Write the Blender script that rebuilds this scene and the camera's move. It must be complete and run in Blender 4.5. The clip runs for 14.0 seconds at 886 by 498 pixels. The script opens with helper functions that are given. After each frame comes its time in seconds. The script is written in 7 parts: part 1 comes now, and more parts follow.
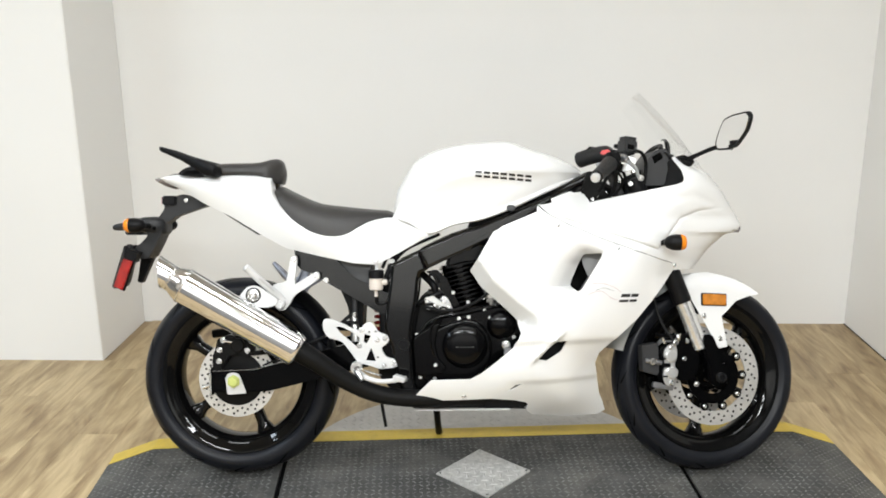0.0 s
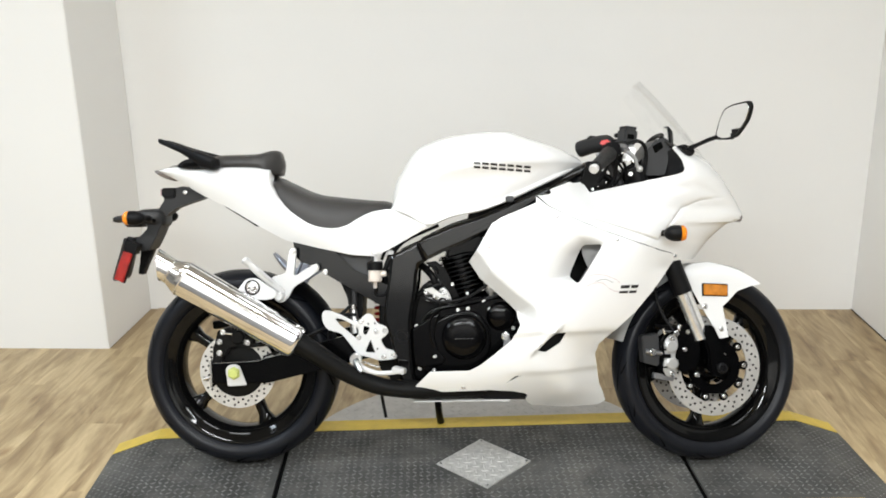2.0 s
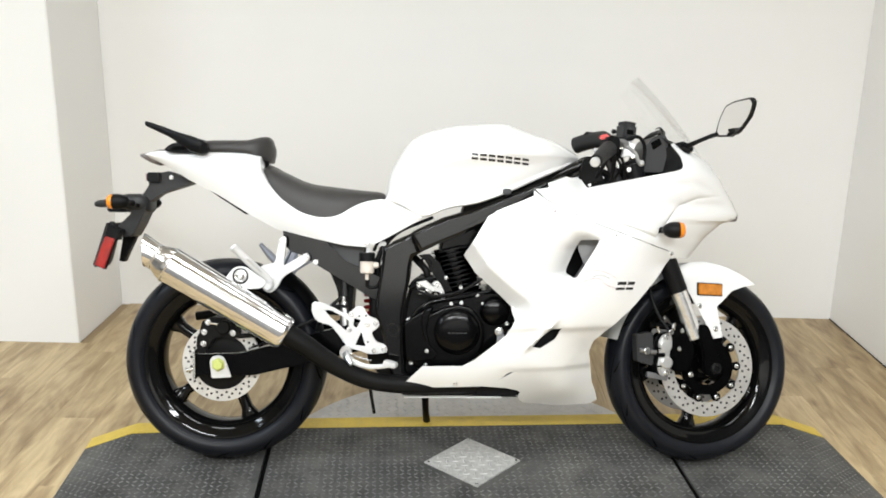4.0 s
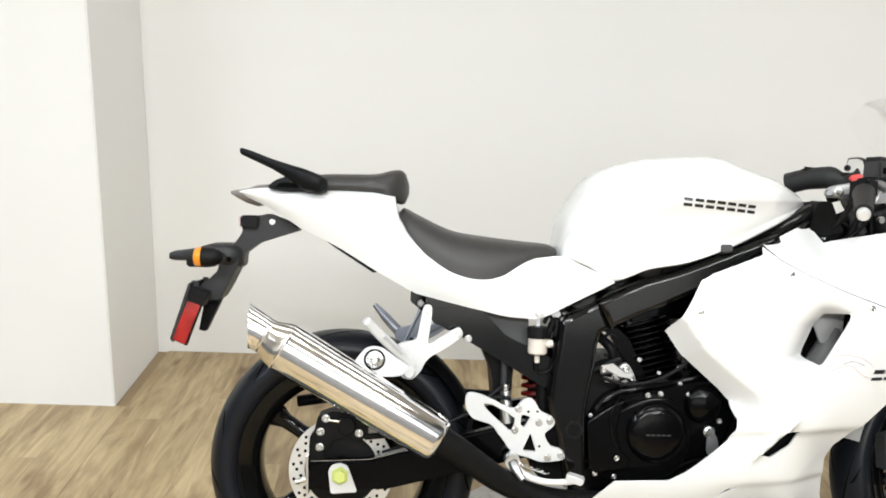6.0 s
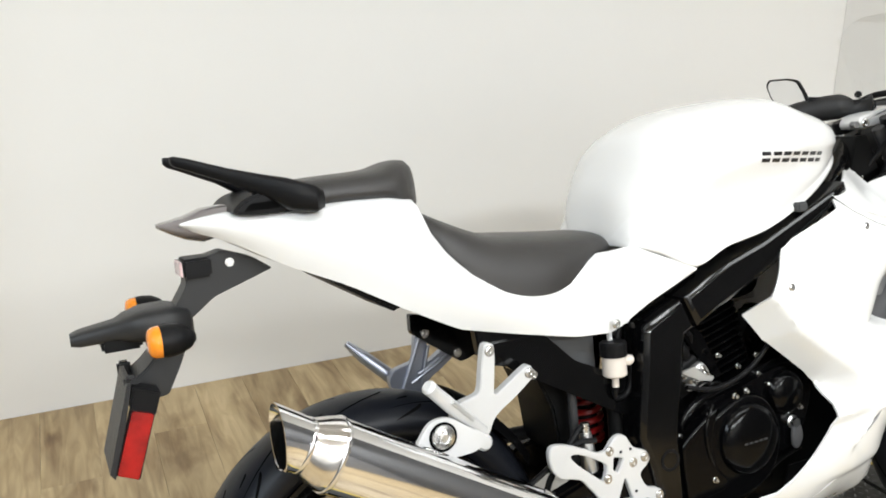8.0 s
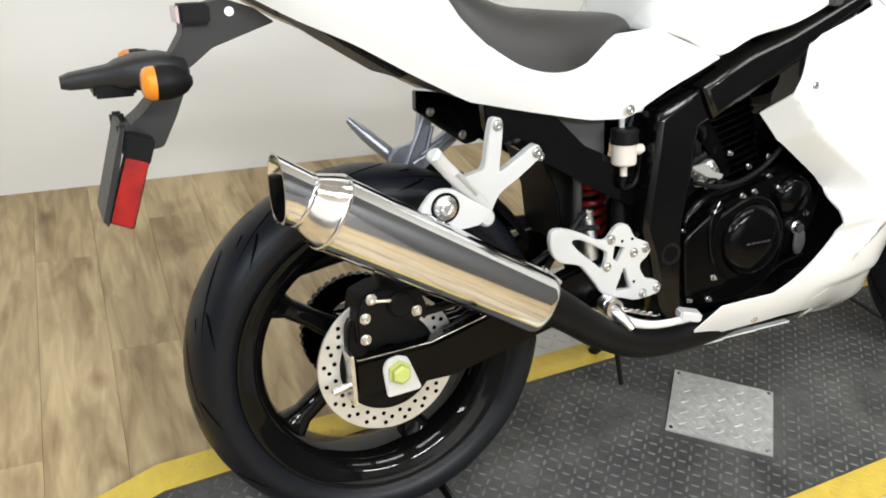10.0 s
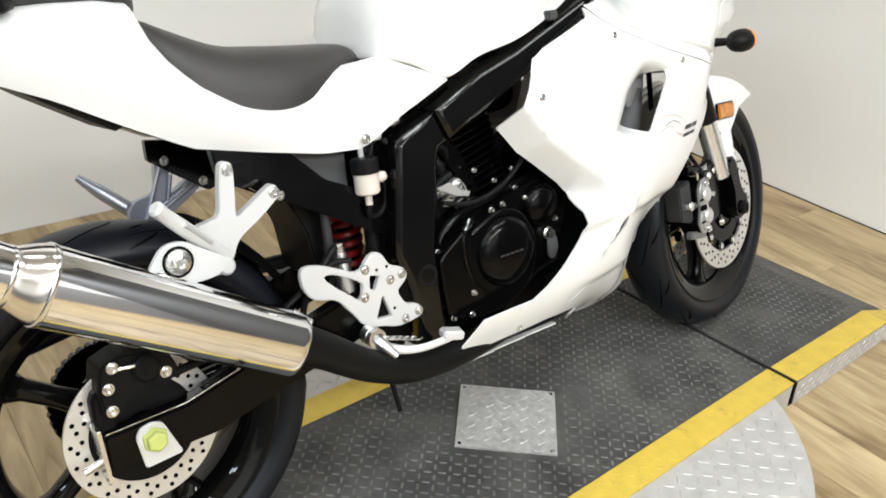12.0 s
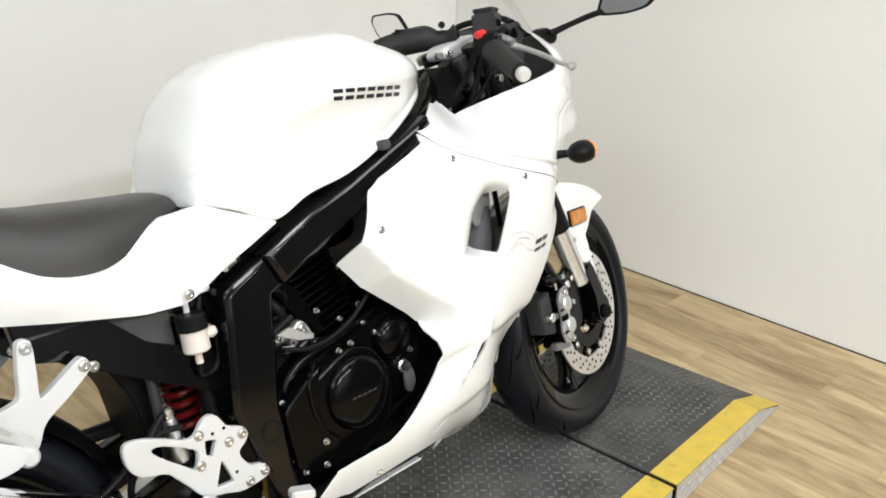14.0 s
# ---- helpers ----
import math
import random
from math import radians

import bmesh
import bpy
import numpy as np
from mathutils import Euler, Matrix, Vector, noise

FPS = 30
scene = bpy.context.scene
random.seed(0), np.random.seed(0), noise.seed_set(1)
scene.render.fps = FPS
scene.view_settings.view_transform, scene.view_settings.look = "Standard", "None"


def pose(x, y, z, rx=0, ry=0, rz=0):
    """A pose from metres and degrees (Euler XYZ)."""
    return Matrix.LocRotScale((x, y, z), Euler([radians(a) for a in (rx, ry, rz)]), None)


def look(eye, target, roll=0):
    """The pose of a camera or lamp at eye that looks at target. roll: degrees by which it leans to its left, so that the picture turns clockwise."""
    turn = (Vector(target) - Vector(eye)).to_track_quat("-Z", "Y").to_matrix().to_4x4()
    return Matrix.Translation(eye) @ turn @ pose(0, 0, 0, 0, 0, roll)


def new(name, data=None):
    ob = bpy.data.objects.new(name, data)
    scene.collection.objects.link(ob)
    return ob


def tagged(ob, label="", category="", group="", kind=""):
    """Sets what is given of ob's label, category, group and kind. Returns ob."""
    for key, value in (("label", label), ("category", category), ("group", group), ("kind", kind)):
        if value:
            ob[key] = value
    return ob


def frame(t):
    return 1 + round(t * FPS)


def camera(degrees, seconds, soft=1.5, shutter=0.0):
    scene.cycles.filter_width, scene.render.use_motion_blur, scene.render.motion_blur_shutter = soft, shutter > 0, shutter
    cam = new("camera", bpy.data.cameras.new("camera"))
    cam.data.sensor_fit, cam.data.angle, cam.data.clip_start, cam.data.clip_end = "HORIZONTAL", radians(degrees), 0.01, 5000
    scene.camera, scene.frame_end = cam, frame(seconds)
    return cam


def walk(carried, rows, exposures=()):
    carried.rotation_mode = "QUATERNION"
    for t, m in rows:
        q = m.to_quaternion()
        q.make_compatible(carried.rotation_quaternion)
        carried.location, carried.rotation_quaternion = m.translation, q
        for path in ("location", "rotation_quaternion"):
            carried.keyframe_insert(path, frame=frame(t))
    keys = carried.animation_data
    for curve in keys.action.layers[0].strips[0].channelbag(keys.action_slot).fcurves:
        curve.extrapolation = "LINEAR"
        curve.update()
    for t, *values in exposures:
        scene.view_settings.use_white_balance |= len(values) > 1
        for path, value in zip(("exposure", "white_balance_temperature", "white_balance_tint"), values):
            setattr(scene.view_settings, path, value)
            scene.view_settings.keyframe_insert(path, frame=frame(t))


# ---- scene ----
cam = camera(52.8, 14.0, 1.8)
PATH = [
    (0, (0.732, -2.603, 1.415), (0.655, -0.675, 0.888), -0.5),
    (0.5, (0.752, -2.592, 1.446), (0.655, -0.674, 0.888), -0.6),
    (1, (0.751, -2.589, 1.445), (0.655, -0.672, 0.884), -0.7),
    (1.5, (0.731, -2.593, 1.407), (0.652, -0.669, 0.868), -0.7),
    (2, (0.775, -2.583, 1.448), (0.668, -0.669, 0.876), -1.0),
    (2.5, (0.764, -2.582, 1.437), (0.669, -0.666, 0.87), -1.1),
    (3, (0.743, -2.579, 1.416), (0.661, -0.657, 0.87), -0.7),
    (5.3, (0.473, -2.263, 1.342), (0.531, -0.337, 0.806), 2.3),
    (5.5, (0.42, -2.141, 1.36), (0.453, -0.206, 0.856), 1.1),
    (6, (0.184, -1.89, 1.338), (0.212, 0.036, 0.799), 2.0),
    (6.5, (-0.039, -1.692, 1.338), (0.26, 0.183, 0.71), 1.8),
    (7, (-0.178, -1.403, 1.291), (0.305, 0.463, 0.758), 2.6),
    (7.5, (-0.297, -1.258, 1.332), (0.212, 0.592, 0.77), 0.9),
    (8, (-0.392, -1.188, 1.302), (0.362, 0.541, 0.636), 0.2),
    (8.5, (-0.394, -1.188, 1.253), (0.33, 0.489, 0.437), 1.9),
    (8.7, (-0.41, -1.176, 1.241), (0.298, 0.471, 0.355), 2.8),
    (10.8, (-0.375, -1.181, 1.183), (0.38, 0.373, 0.176), 4.5),
    (11, (-0.348, -1.183, 1.195), (0.465, 0.345, 0.193), 4.2),
    (11.5, (-0.301, -1.188, 1.206), (0.655, 0.276, 0.234), 2.8),
    (12, (-0.284, -1.205, 1.208), (0.781, 0.205, 0.27), 2.8),
    (12.5, (-0.262, -1.22, 1.234), (0.899, 0.177, 0.399), 1.4),
    (13, (-0.248, -1.238, 1.266), (0.958, 0.165, 0.507), -0.3),
    (13.5, (-0.238, -1.233, 1.281), (1.002, 0.132, 0.507), -0.1),
    (14, (-0.142, -1.173, 1.263), (1.145, 0.154, 0.499), 1.1),
]
EXPOSURE = [(0, -0.12), (1.5, -0.13), (3.2, -0.05), (5.3, -0.03), (7.5, -0.04), (8.7, -0.09), (10.8, -0.02), (12, -0.06), (14, -0.1)]
walk(cam, [(t, look(eye, target, roll)) for t, eye, target, roll in PATH], EXPOSURE)

# ---- light and exposure ----
world = bpy.data.worlds.new("room_air")
scene.world = world
world.use_nodes = True
world.node_tree.nodes["Background"].inputs["Color"].default_value = (0.9, 0.93, 1.0, 1)
world.node_tree.nodes["Background"].inputs["Strength"].default_value = 0.05

# ---- materials ----


def material(name, color, rough=0.5, metal=0.0, vary=0.06, scale=8.0, bump=0.0, bump_scale=200.0, coat=0.0, stretch=(1, 1, 1), per_object=0.0, trans=0.0, rough_vary=0.05, spec=0.5):
    m = bpy.data.materials.new(name)
    m.use_nodes = True
    nt = m.node_tree
    n, l = nt.nodes, nt.links
    b = n["Principled BSDF"]
    b.inputs["Metallic"].default_value = metal
    b.inputs["Coat Weight"].default_value = coat
    b.inputs["Coat Roughness"].default_value = 0.04
    b.inputs["Transmission Weight"].default_value = trans
    b.inputs["Specular IOR Level"].default_value = spec
    tc = n.new("ShaderNodeTexCoord")
    mp = n.new("ShaderNodeMapping")
    mp.inputs["Scale"].default_value = stretch
    l.new(tc.outputs["Object"], mp.inputs["Vector"])
    noise_a = n.new("ShaderNodeTexNoise")
    noise_a.inputs["Scale"].default_value = scale
    noise_a.inputs["Detail"].default_value = 5
    l.new(mp.outputs["Vector"], noise_a.inputs["Vector"])
    ramp = n.new("ShaderNodeMapRange")
    ramp.inputs["From Min"].default_value, ramp.inputs["From Max"].default_value = 0.3, 0.7
    ramp.inputs["To Min"].default_value, ramp.inputs["To Max"].default_value = 1 - vary, 1 + vary
    l.new(noise_a.outputs["Fac"], ramp.inputs["Value"])
    value = ramp.outputs["Result"]
    if per_object:
        info = n.new("ShaderNodeObjectInfo")
        r2 = n.new("ShaderNodeMapRange")
        r2.inputs["To Min"].default_value, r2.inputs["To Max"].default_value = 1 - per_object, 1 + per_object
        l.new(info.outputs["Random"], r2.inputs["Value"])
        mul = n.new("ShaderNodeMath")
        mul.operation = "MULTIPLY"
        l.new(value, mul.inputs[0])
        l.new(r2.outputs["Result"], mul.inputs[1])
        value = mul.outputs[0]
    mix = n.new("ShaderNodeVectorMath")
    mix.operation = "SCALE"
    mix.inputs[0].default_value = color
    l.new(value, mix.inputs["Scale"])
    l.new(mix.outputs["Vector"], b.inputs["Base Color"])
    rr = n.new("ShaderNodeMapRange")
    rr.inputs["To Min"].default_value, rr.inputs["To Max"].default_value = max(0.01, rough - rough_vary), min(1, rough + rough_vary)
    l.new(noise_a.outputs["Fac"], rr.inputs["Value"])
    l.new(rr.outputs["Result"], b.inputs["Roughness"])
    if bump:
        nb = n.new("ShaderNodeTexNoise")
        nb.inputs["Scale"].default_value = bump_scale
        nb.inputs["Detail"].default_value = 3
        l.new(mp.outputs["Vector"], nb.inputs["Vector"])
        bp = n.new("ShaderNodeBump")
        bp.inputs["Strength"].default_value = bump
        bp.inputs["Distance"].default_value = 0.002
        l.new(nb.outputs["Fac"], bp.inputs["Height"])
        l.new(bp.outputs["Normal"], b.inputs["Normal"])
    return m


WHITE = material("white_gloss_paint", (0.79, 0.792, 0.79), 0.25, vary=0.015, scale=3, coat=0.7, rough_vary=0.04)
FRAMEBLACK = material("black_satin_frame_paint", (0.0022, 0.0022, 0.0024), 0.10, vary=0.3, spec=0.40, coat=0.0, bump=0.02, bump_scale=350)
RIMBLACK = material("black_gloss_paint", (0.003, 0.003, 0.003), 0.05, vary=0.1, spec=0.21, coat=0.0)
ENGINE = material("black_engine_paint", (0.0014, 0.0014, 0.0016), 0.12, spec=0.15, vary=0.25, bump=0.08, bump_scale=500)
PLASTIC = material("black_plastic", (0.006, 0.006, 0.0066), 0.42, spec=0.14, vary=0.15, bump=0.15, bump_scale=900)
RUBBER = material("tyre_rubber", (0.0062, 0.0071, 0.0100), 0.38, spec=0.22, vary=0.15, bump=0.1, bump_scale=300)
VINYL = material("seat_vinyl", (0.030, 0.028, 0.027), 0.38, spec=0.45, vary=0.12, bump=0.35, bump_scale=700)
CHROME = material("polished_chrome", (0.79, 0.79, 0.80), 0.085, 1.0, vary=0.03, rough_vary=0.02)
CAPCHROME = material("satin_chrome_cap", (0.80, 0.78, 0.76), 0.16, 1.0, vary=0.06, scale=30, rough_vary=0.04, bump=0.04, bump_scale=150)
ALU = material("cast_aluminium", (0.66, 0.66, 0.66), 0.3, 1.0, vary=0.06, bump=0.08, bump_scale=400)
SILVER = material("silver_painted_alloy", (0.66, 0.66, 0.66), 0.35, 0.25, vary=0.05, bump=0.08, bump_scale=500, coat=0.2)
STEEL = material("brushed_disc_steel", (0.72, 0.71, 0.69), 0.38, 0.75, vary=0.08, scale=30)
BOLT = material("zinc_bolt_steel", (0.75, 0.75, 0.74), 0.25, 1.0, vary=0.1, scale=60)
PIPE = material("black_heatproof_paint", (0.004, 0.004, 0.004), 0.48, spec=0.14, vary=0.2, bump=0.1)
AMBER = material("amber_lens", (0.85, 0.26, 0.01), 0.15, vary=0.1, scale=120, coat=0.6, bump=0.3, bump_scale=500)
TAILGREY = material("grained_dark_grey_plastic", (0.02, 0.02, 0.0207), 0.42, spec=0.35, vary=0.15, bump=0.2, bump_scale=900)
RED = material("red_reflector_lens", (0.30, 0.006, 0.003), 0.16, vary=0.35, scale=30, coat=0.5, bump=0.08, bump_scale=400)
REFLECTOR = material("amber_reflector_lens", (0.52, 0.19, 0.02), 0.2, vary=0.3, scale=40, coat=0.4, bump=0.4, bump_scale=700)
GRIP = material("black_grip_rubber", (0.016, 0.016, 0.0165), 0.5, spec=0.3, vary=0.15, bump=0.4, bump_scale=350)
REDSPRING = material("dark_red_spring_paint", (0.20, 0.006, 0.006), 0.3, vary=0.1)
FORK = material("satin_chrome_tube", (0.74, 0.74, 0.73), 0.22, 0.75, vary=0.04, scale=40)
DUCT = material("matt_grey_duct_plastic", (0.15, 0.15, 0.154), 0.6, spec=0.2, vary=0.15)
PALEPANEL = material("light_grey_vent_panel", (0.36, 0.36, 0.36), 0.5, vary=0.06)
LOBE = material("light_cast_alloy", (0.60, 0.60, 0.59), 0.36, 0.6, vary=0.08, bump=0.1, bump_scale=400)
REDPAINT = material("red_spring_paint", (0.62, 0.03, 0.025), 0.3, vary=0.1, coat=0.4)
PALE = material("pale_pink_lens", (0.62, 0.45, 0.45), 0.25, vary=0.1, scale=60, coat=0.4)
GREEN = material("yellow_green_mark_paint", (0.5, 0.55, 0.16), 0.45, vary=0.1)
FLUID = material("milky_brake_fluid_plastic", (0.66, 0.60, 0.54), 0.35, vary=0.06, spec=0.4)
DECALBLACK = material("black_decal", (0.012, 0.012, 0.014), 0.3, vary=0.05)
DECALRED = material("dark_red_decal", (0.42, 0.24, 0.24), 0.35, vary=0.05)
WALLPAINT = material("white_wall_paint", (0.85, 0.842, 0.822), 0.7, vary=0.012, scale=1.5, bump=0.12, bump_scale=250)
CEILPAINT = material("pale_ceiling_paint", (0.66, 0.66, 0.655), 0.8, vary=0.02)
JOINT = material("dark_floor_joint", (0.30, 0.22, 0.13), 0.8)
MIRROR = material("mirror_glass", (0.9, 0.9, 0.9), 0.02, 1.0, vary=0.0, rough_vary=0.0)


def clear_sheet(name, gloss, tint):
    """Thin clear plastic: what lies behind shows through, with a faint gloss on top."""
    m = bpy.data.materials.new(name)
    m.use_nodes = True
    n, l = m.node_tree.nodes, m.node_tree.links
    n.remove(n["Principled BSDF"])
    see, shine, mix, lw = n.new("ShaderNodeBsdfTransparent"), n.new("ShaderNodeBsdfGlossy"), n.new("ShaderNodeMixShader"), n.new("ShaderNodeFresnel")
    see.inputs["Color"].default_value = tint
    shine.inputs["Roughness"].default_value = 0.03
    lw.inputs["IOR"].default_value = gloss
    weak = n.new("ShaderNodeMath")
    weak.operation = "MULTIPLY"
    weak.inputs[1].default_value = 0.2
    l.new(lw.outputs["Fac"], weak.inputs[0])
    l.new(weak.outputs[0], mix.inputs["Fac"])
    l.new(see.outputs["BSDF"], mix.inputs[1])
    l.new(shine.outputs["BSDF"], mix.inputs[2])
    l.new(mix.outputs["Shader"], n["Material Output"].inputs["Surface"])
    return m


CLEAR = clear_sheet("clear_screen", 1.2, (0.978, 0.98, 0.98, 1))
SMOKE = material("smoked_tail_lens", (0.30, 0.27, 0.265), 0.06, vary=0.1, trans=0.35, coat=0.4)
STEEL_PLATE = material("grey_tread_plate", (0.50, 0.49, 0.475), 0.42, 0.3, vary=0.09, scale=25, bump=0.1, bump_scale=120)
CENTRE = material("worn_grey_centre_plate", (0.46, 0.455, 0.44), 0.46, 0.3, vary=0.2, scale=70, bump=0.15, bump_scale=120)
TRACK = material("dark_grey_tread_plate", (0.060, 0.060, 0.058), 0.55, 0.0, vary=0.38, scale=7, bump=0.15, bump_scale=200, spec=0.1)
TREAD = material("worn_dark_tread_bars", (0.128, 0.128, 0.125), 0.36, 0.0, vary=0.45, scale=11, spec=0.3)


def dusty(m, color, low, high, scale, amount):
    """Scuffed, dusty patches of another colour over a material."""
    n, l = m.node_tree.nodes, m.node_tree.links
    b = n["Principled BSDF"]
    base = b.inputs["Base Color"].links[0].from_socket
    tc, nz, mr, mx = n.new("ShaderNodeTexCoord"), n.new("ShaderNodeTexNoise"), n.new("ShaderNodeMapRange"), n.new("ShaderNodeMix")
    nz.inputs["Scale"].default_value, nz.inputs["Detail"].default_value, nz.inputs["Roughness"].default_value = scale, 9, 0.72
    l.new(tc.outputs["Object"], nz.inputs["Vector"])
    mr.inputs["From Min"].default_value, mr.inputs["From Max"].default_value = low, high
    mr.inputs["To Max"].default_value = amount
    l.new(nz.outputs["Fac"], mr.inputs["Value"])
    mx.data_type = "RGBA"
    mx.inputs["B"].default_value = color
    l.new(mr.outputs["Result"], mx.inputs["Factor"])
    l.new(base, mx.inputs["A"])
    l.new(mx.outputs["Result"], b.inputs["Base Color"])


dusty(TRACK, (0.145, 0.140, 0.129, 1), 0.46, 0.68, 5, 0.7)
dusty(TREAD, (0.045, 0.043, 0.040, 1), 0.48, 0.66, 8, 0.8)
YELLOW = material("yellow_floor_paint", (0.60, 0.43, 0.06), 0.5, vary=0.09, scale=30, bump=0.2, bump_scale=90)
dusty(YELLOW, (0.20, 0.16, 0.06, 1), 0.60, 0.70, 14, 0.6)
# Flat black, mostly painted in for the shade of holes, slots and gaps.
GAP = material("black_gap", (0.003, 0.003, 0.003), 0.9, spec=0.03)


def wood():
    m = bpy.data.materials.new("grey_brown_wood_planks")
    m.use_nodes = True
    n, l = m.node_tree.nodes, m.node_tree.links
    b = n["Principled BSDF"]
    tc, info = n.new("ShaderNodeTexCoord"), n.new("ShaderNodeObjectInfo")
    add = n.new("ShaderNodeVectorMath")
    add.operation = "ADD"
    sc = n.new("ShaderNodeVectorMath")
    sc.operation = "SCALE"
    sc.inputs[0].default_value = (37, 53, 19)
    l.new(info.outputs["Random"], sc.inputs["Scale"])
    l.new(tc.outputs["Object"], add.inputs[0])
    l.new(sc.outputs["Vector"], add.inputs[1])
    mp = n.new("ShaderNodeMapping")
    mp.inputs["Scale"].default_value = (1, 0.12, 1)
    l.new(add.outputs["Vector"], mp.inputs["Vector"])
    grain, cloud = n.new("ShaderNodeTexNoise"), n.new("ShaderNodeTexNoise")
    grain.inputs["Scale"].default_value, grain.inputs["Detail"].default_value, grain.inputs["Distortion"].default_value = 30, 8, 1.6
    cloud.inputs["Scale"].default_value, cloud.inputs["Detail"].default_value = 9, 6
    l.new(mp.outputs["Vector"], grain.inputs["Vector"])
    l.new(mp.outputs["Vector"], cloud.inputs["Vector"])
    mix = n.new("ShaderNodeMath")
    mix.operation = "MULTIPLY_ADD"
    mix.inputs[1].default_value = 0.5
    half = n.new("ShaderNodeMath")
    half.operation = "MULTIPLY"
    half.inputs[1].default_value = 0.5
    l.new(cloud.outputs["Fac"], half.inputs[0])
    l.new(grain.outputs["Fac"], mix.inputs[0])
    l.new(half.outputs[0], mix.inputs[2])
    tone = n.new("ShaderNodeMath")
    tone.operation = "MULTIPLY_ADD"
    tone.inputs[1].default_value, tone.inputs[2].default_value = 0.08, -0.04
    l.new(info.outputs["Random"], tone.inputs[0])
    total = n.new("ShaderNodeMath")
    l.new(mix.outputs[0], total.inputs[0])
    l.new(tone.outputs[0], total.inputs[1])
    ramp = n.new("ShaderNodeValToRGB")
    e = ramp.color_ramp.elements
    e[0].position, e[0].color = 0.34, WOOD_DARK
    e[1].position, e[1].color = 0.66, WOOD_LIGHT
    l.new(total.outputs[0], ramp.inputs["Fac"])
    # darker weathered patches and knots
    mp2 = n.new("ShaderNodeMapping")
    mp2.inputs["Scale"].default_value = (1, 0.24, 1)
    l.new(add.outputs["Vector"], mp2.inputs["Vector"])
    patch = n.new("ShaderNodeTexNoise")
    patch.inputs["Scale"].default_value, patch.inputs["Detail"].default_value, patch.inputs["Distortion"].default_value = 11, 4, 0.8
    l.new(mp2.outputs["Vector"], patch.inputs["Vector"])
    pr = n.new("ShaderNodeMapRange")
    pr.inputs["From Min"].default_value, pr.inputs["From Max"].default_value = 0.50, 0.70
    pr.inputs["To Min"].default_value, pr.inputs["To Max"].default_value = 0.0, 0.85
    l.new(patch.outputs["Fac"], pr.inputs["Value"])
    dark = n.new("ShaderNodeMix")
    dark.data_type, dark.blend_type = "RGBA", "MULTIPLY"
    dark.inputs["B"].default_value = (0.47, 0.395, 0.33, 1)
    l.new(pr.outputs["Result"], dark.inputs["Factor"])
    l.new(ramp.outputs["Color"], dark.inputs["A"])
    # small dark knots, drawn out along the grain
    mp3 = n.new("ShaderNodeMapping")
    mp3.inputs["Scale"].default_value = (1, 0.5, 1)
    l.new(add.outputs["Vector"], mp3.inputs["Vector"])
    warp = n.new("ShaderNodeVectorMath")
    warp.operation = "MULTIPLY_ADD"
    warp.inputs[1].default_value = (0.06, 0.06, 0.0)
    l.new(patch.outputs["Color"], warp.inputs[0])
    l.new(mp3.outputs["Vector"], warp.inputs[2])
    knot = n.new("ShaderNodeTexVoronoi")
    knot.inputs["Scale"].default_value = 6.5
    l.new(warp.outputs["Vector"], knot.inputs["Vector"])
    kr = n.new("ShaderNodeMapRange")
    kr.inputs["From Min"].default_value, kr.inputs["From Max"].default_value = 0.04, 0.17
    kr.inputs["To Min"].default_value, kr.inputs["To Max"].default_value = 0.75, 0.0
    l.new(knot.outputs["Distance"], kr.inputs["Value"])
    spot = n.new("ShaderNodeMix")
    spot.data_type, spot.blend_type = "RGBA", "MULTIPLY"
    spot.inputs["B"].default_value = (0.42, 0.30, 0.21, 1)
    l.new(kr.outputs["Result"], spot.inputs["Factor"])
    l.new(dark.outputs["Result"], spot.inputs["A"])
    l.new(spot.outputs["Result"], b.inputs["Base Color"])
    b.inputs["Roughness"].default_value = 0.42
    bp = n.new("ShaderNodeBump")
    bp.inputs["Strength"].default_value, bp.inputs["Distance"].default_value = 0.15, 0.001
    l.new(grain.outputs["Fac"], bp.inputs["Height"])
    l.new(bp.outputs["Normal"], b.inputs["Normal"])
    return m


WOOD_DARK, WOOD_LIGHT = (0.27, 0.187, 0.092, 1), (0.55, 0.424, 0.240, 1)
WOOD = wood()

# ---- mesh tools ----


def part(name, bm, mat, parent=None, label="", smooth=40, kind="", category="", group=""):
    bmesh.ops.recalc_face_normals(bm, faces=bm.faces)
    me = bpy.data.meshes.new(name)
    bm.to_mesh(me)
    bm.free()
    me.materials.append(mat)
    if smooth:
        for p in me.polygons:
            p.use_smooth = True
        me.set_sharp_from_angle(angle=radians(smooth))
    ob = new(name, me)
    ob.parent = parent
    return tagged(ob, label, category, group, kind)


def add_box(bm, x0, x1, y0, y1, z0, z1, bevel=0.0, m=None):
    made = bmesh.ops.create_cube(bm, size=1)["verts"]
    for v in made:
        v.co = Vector(((x0 + x1) / 2 + v.co.x * (x1 - x0), (y0 + y1) / 2 + v.co.y * (y1 - y0), (z0 + z1) / 2 + v.co.z * (z1 - z0)))
    if bevel:
        edges = list({e for v in made for e in v.link_edges})
        made = bmesh.ops.bevel(bm, geom=edges, offset=bevel, segments=2, affect="EDGES")["verts"]
    if m is not None:
        bmesh.ops.transform(bm, matrix=m, verts=list({v for v in made}))
    return bm


def box(x0, x1, y0, y1, z0, z1, bevel=0.0, m=None):
    return add_box(bmesh.new(), x0, x1, y0, y1, z0, z1, bevel, m)


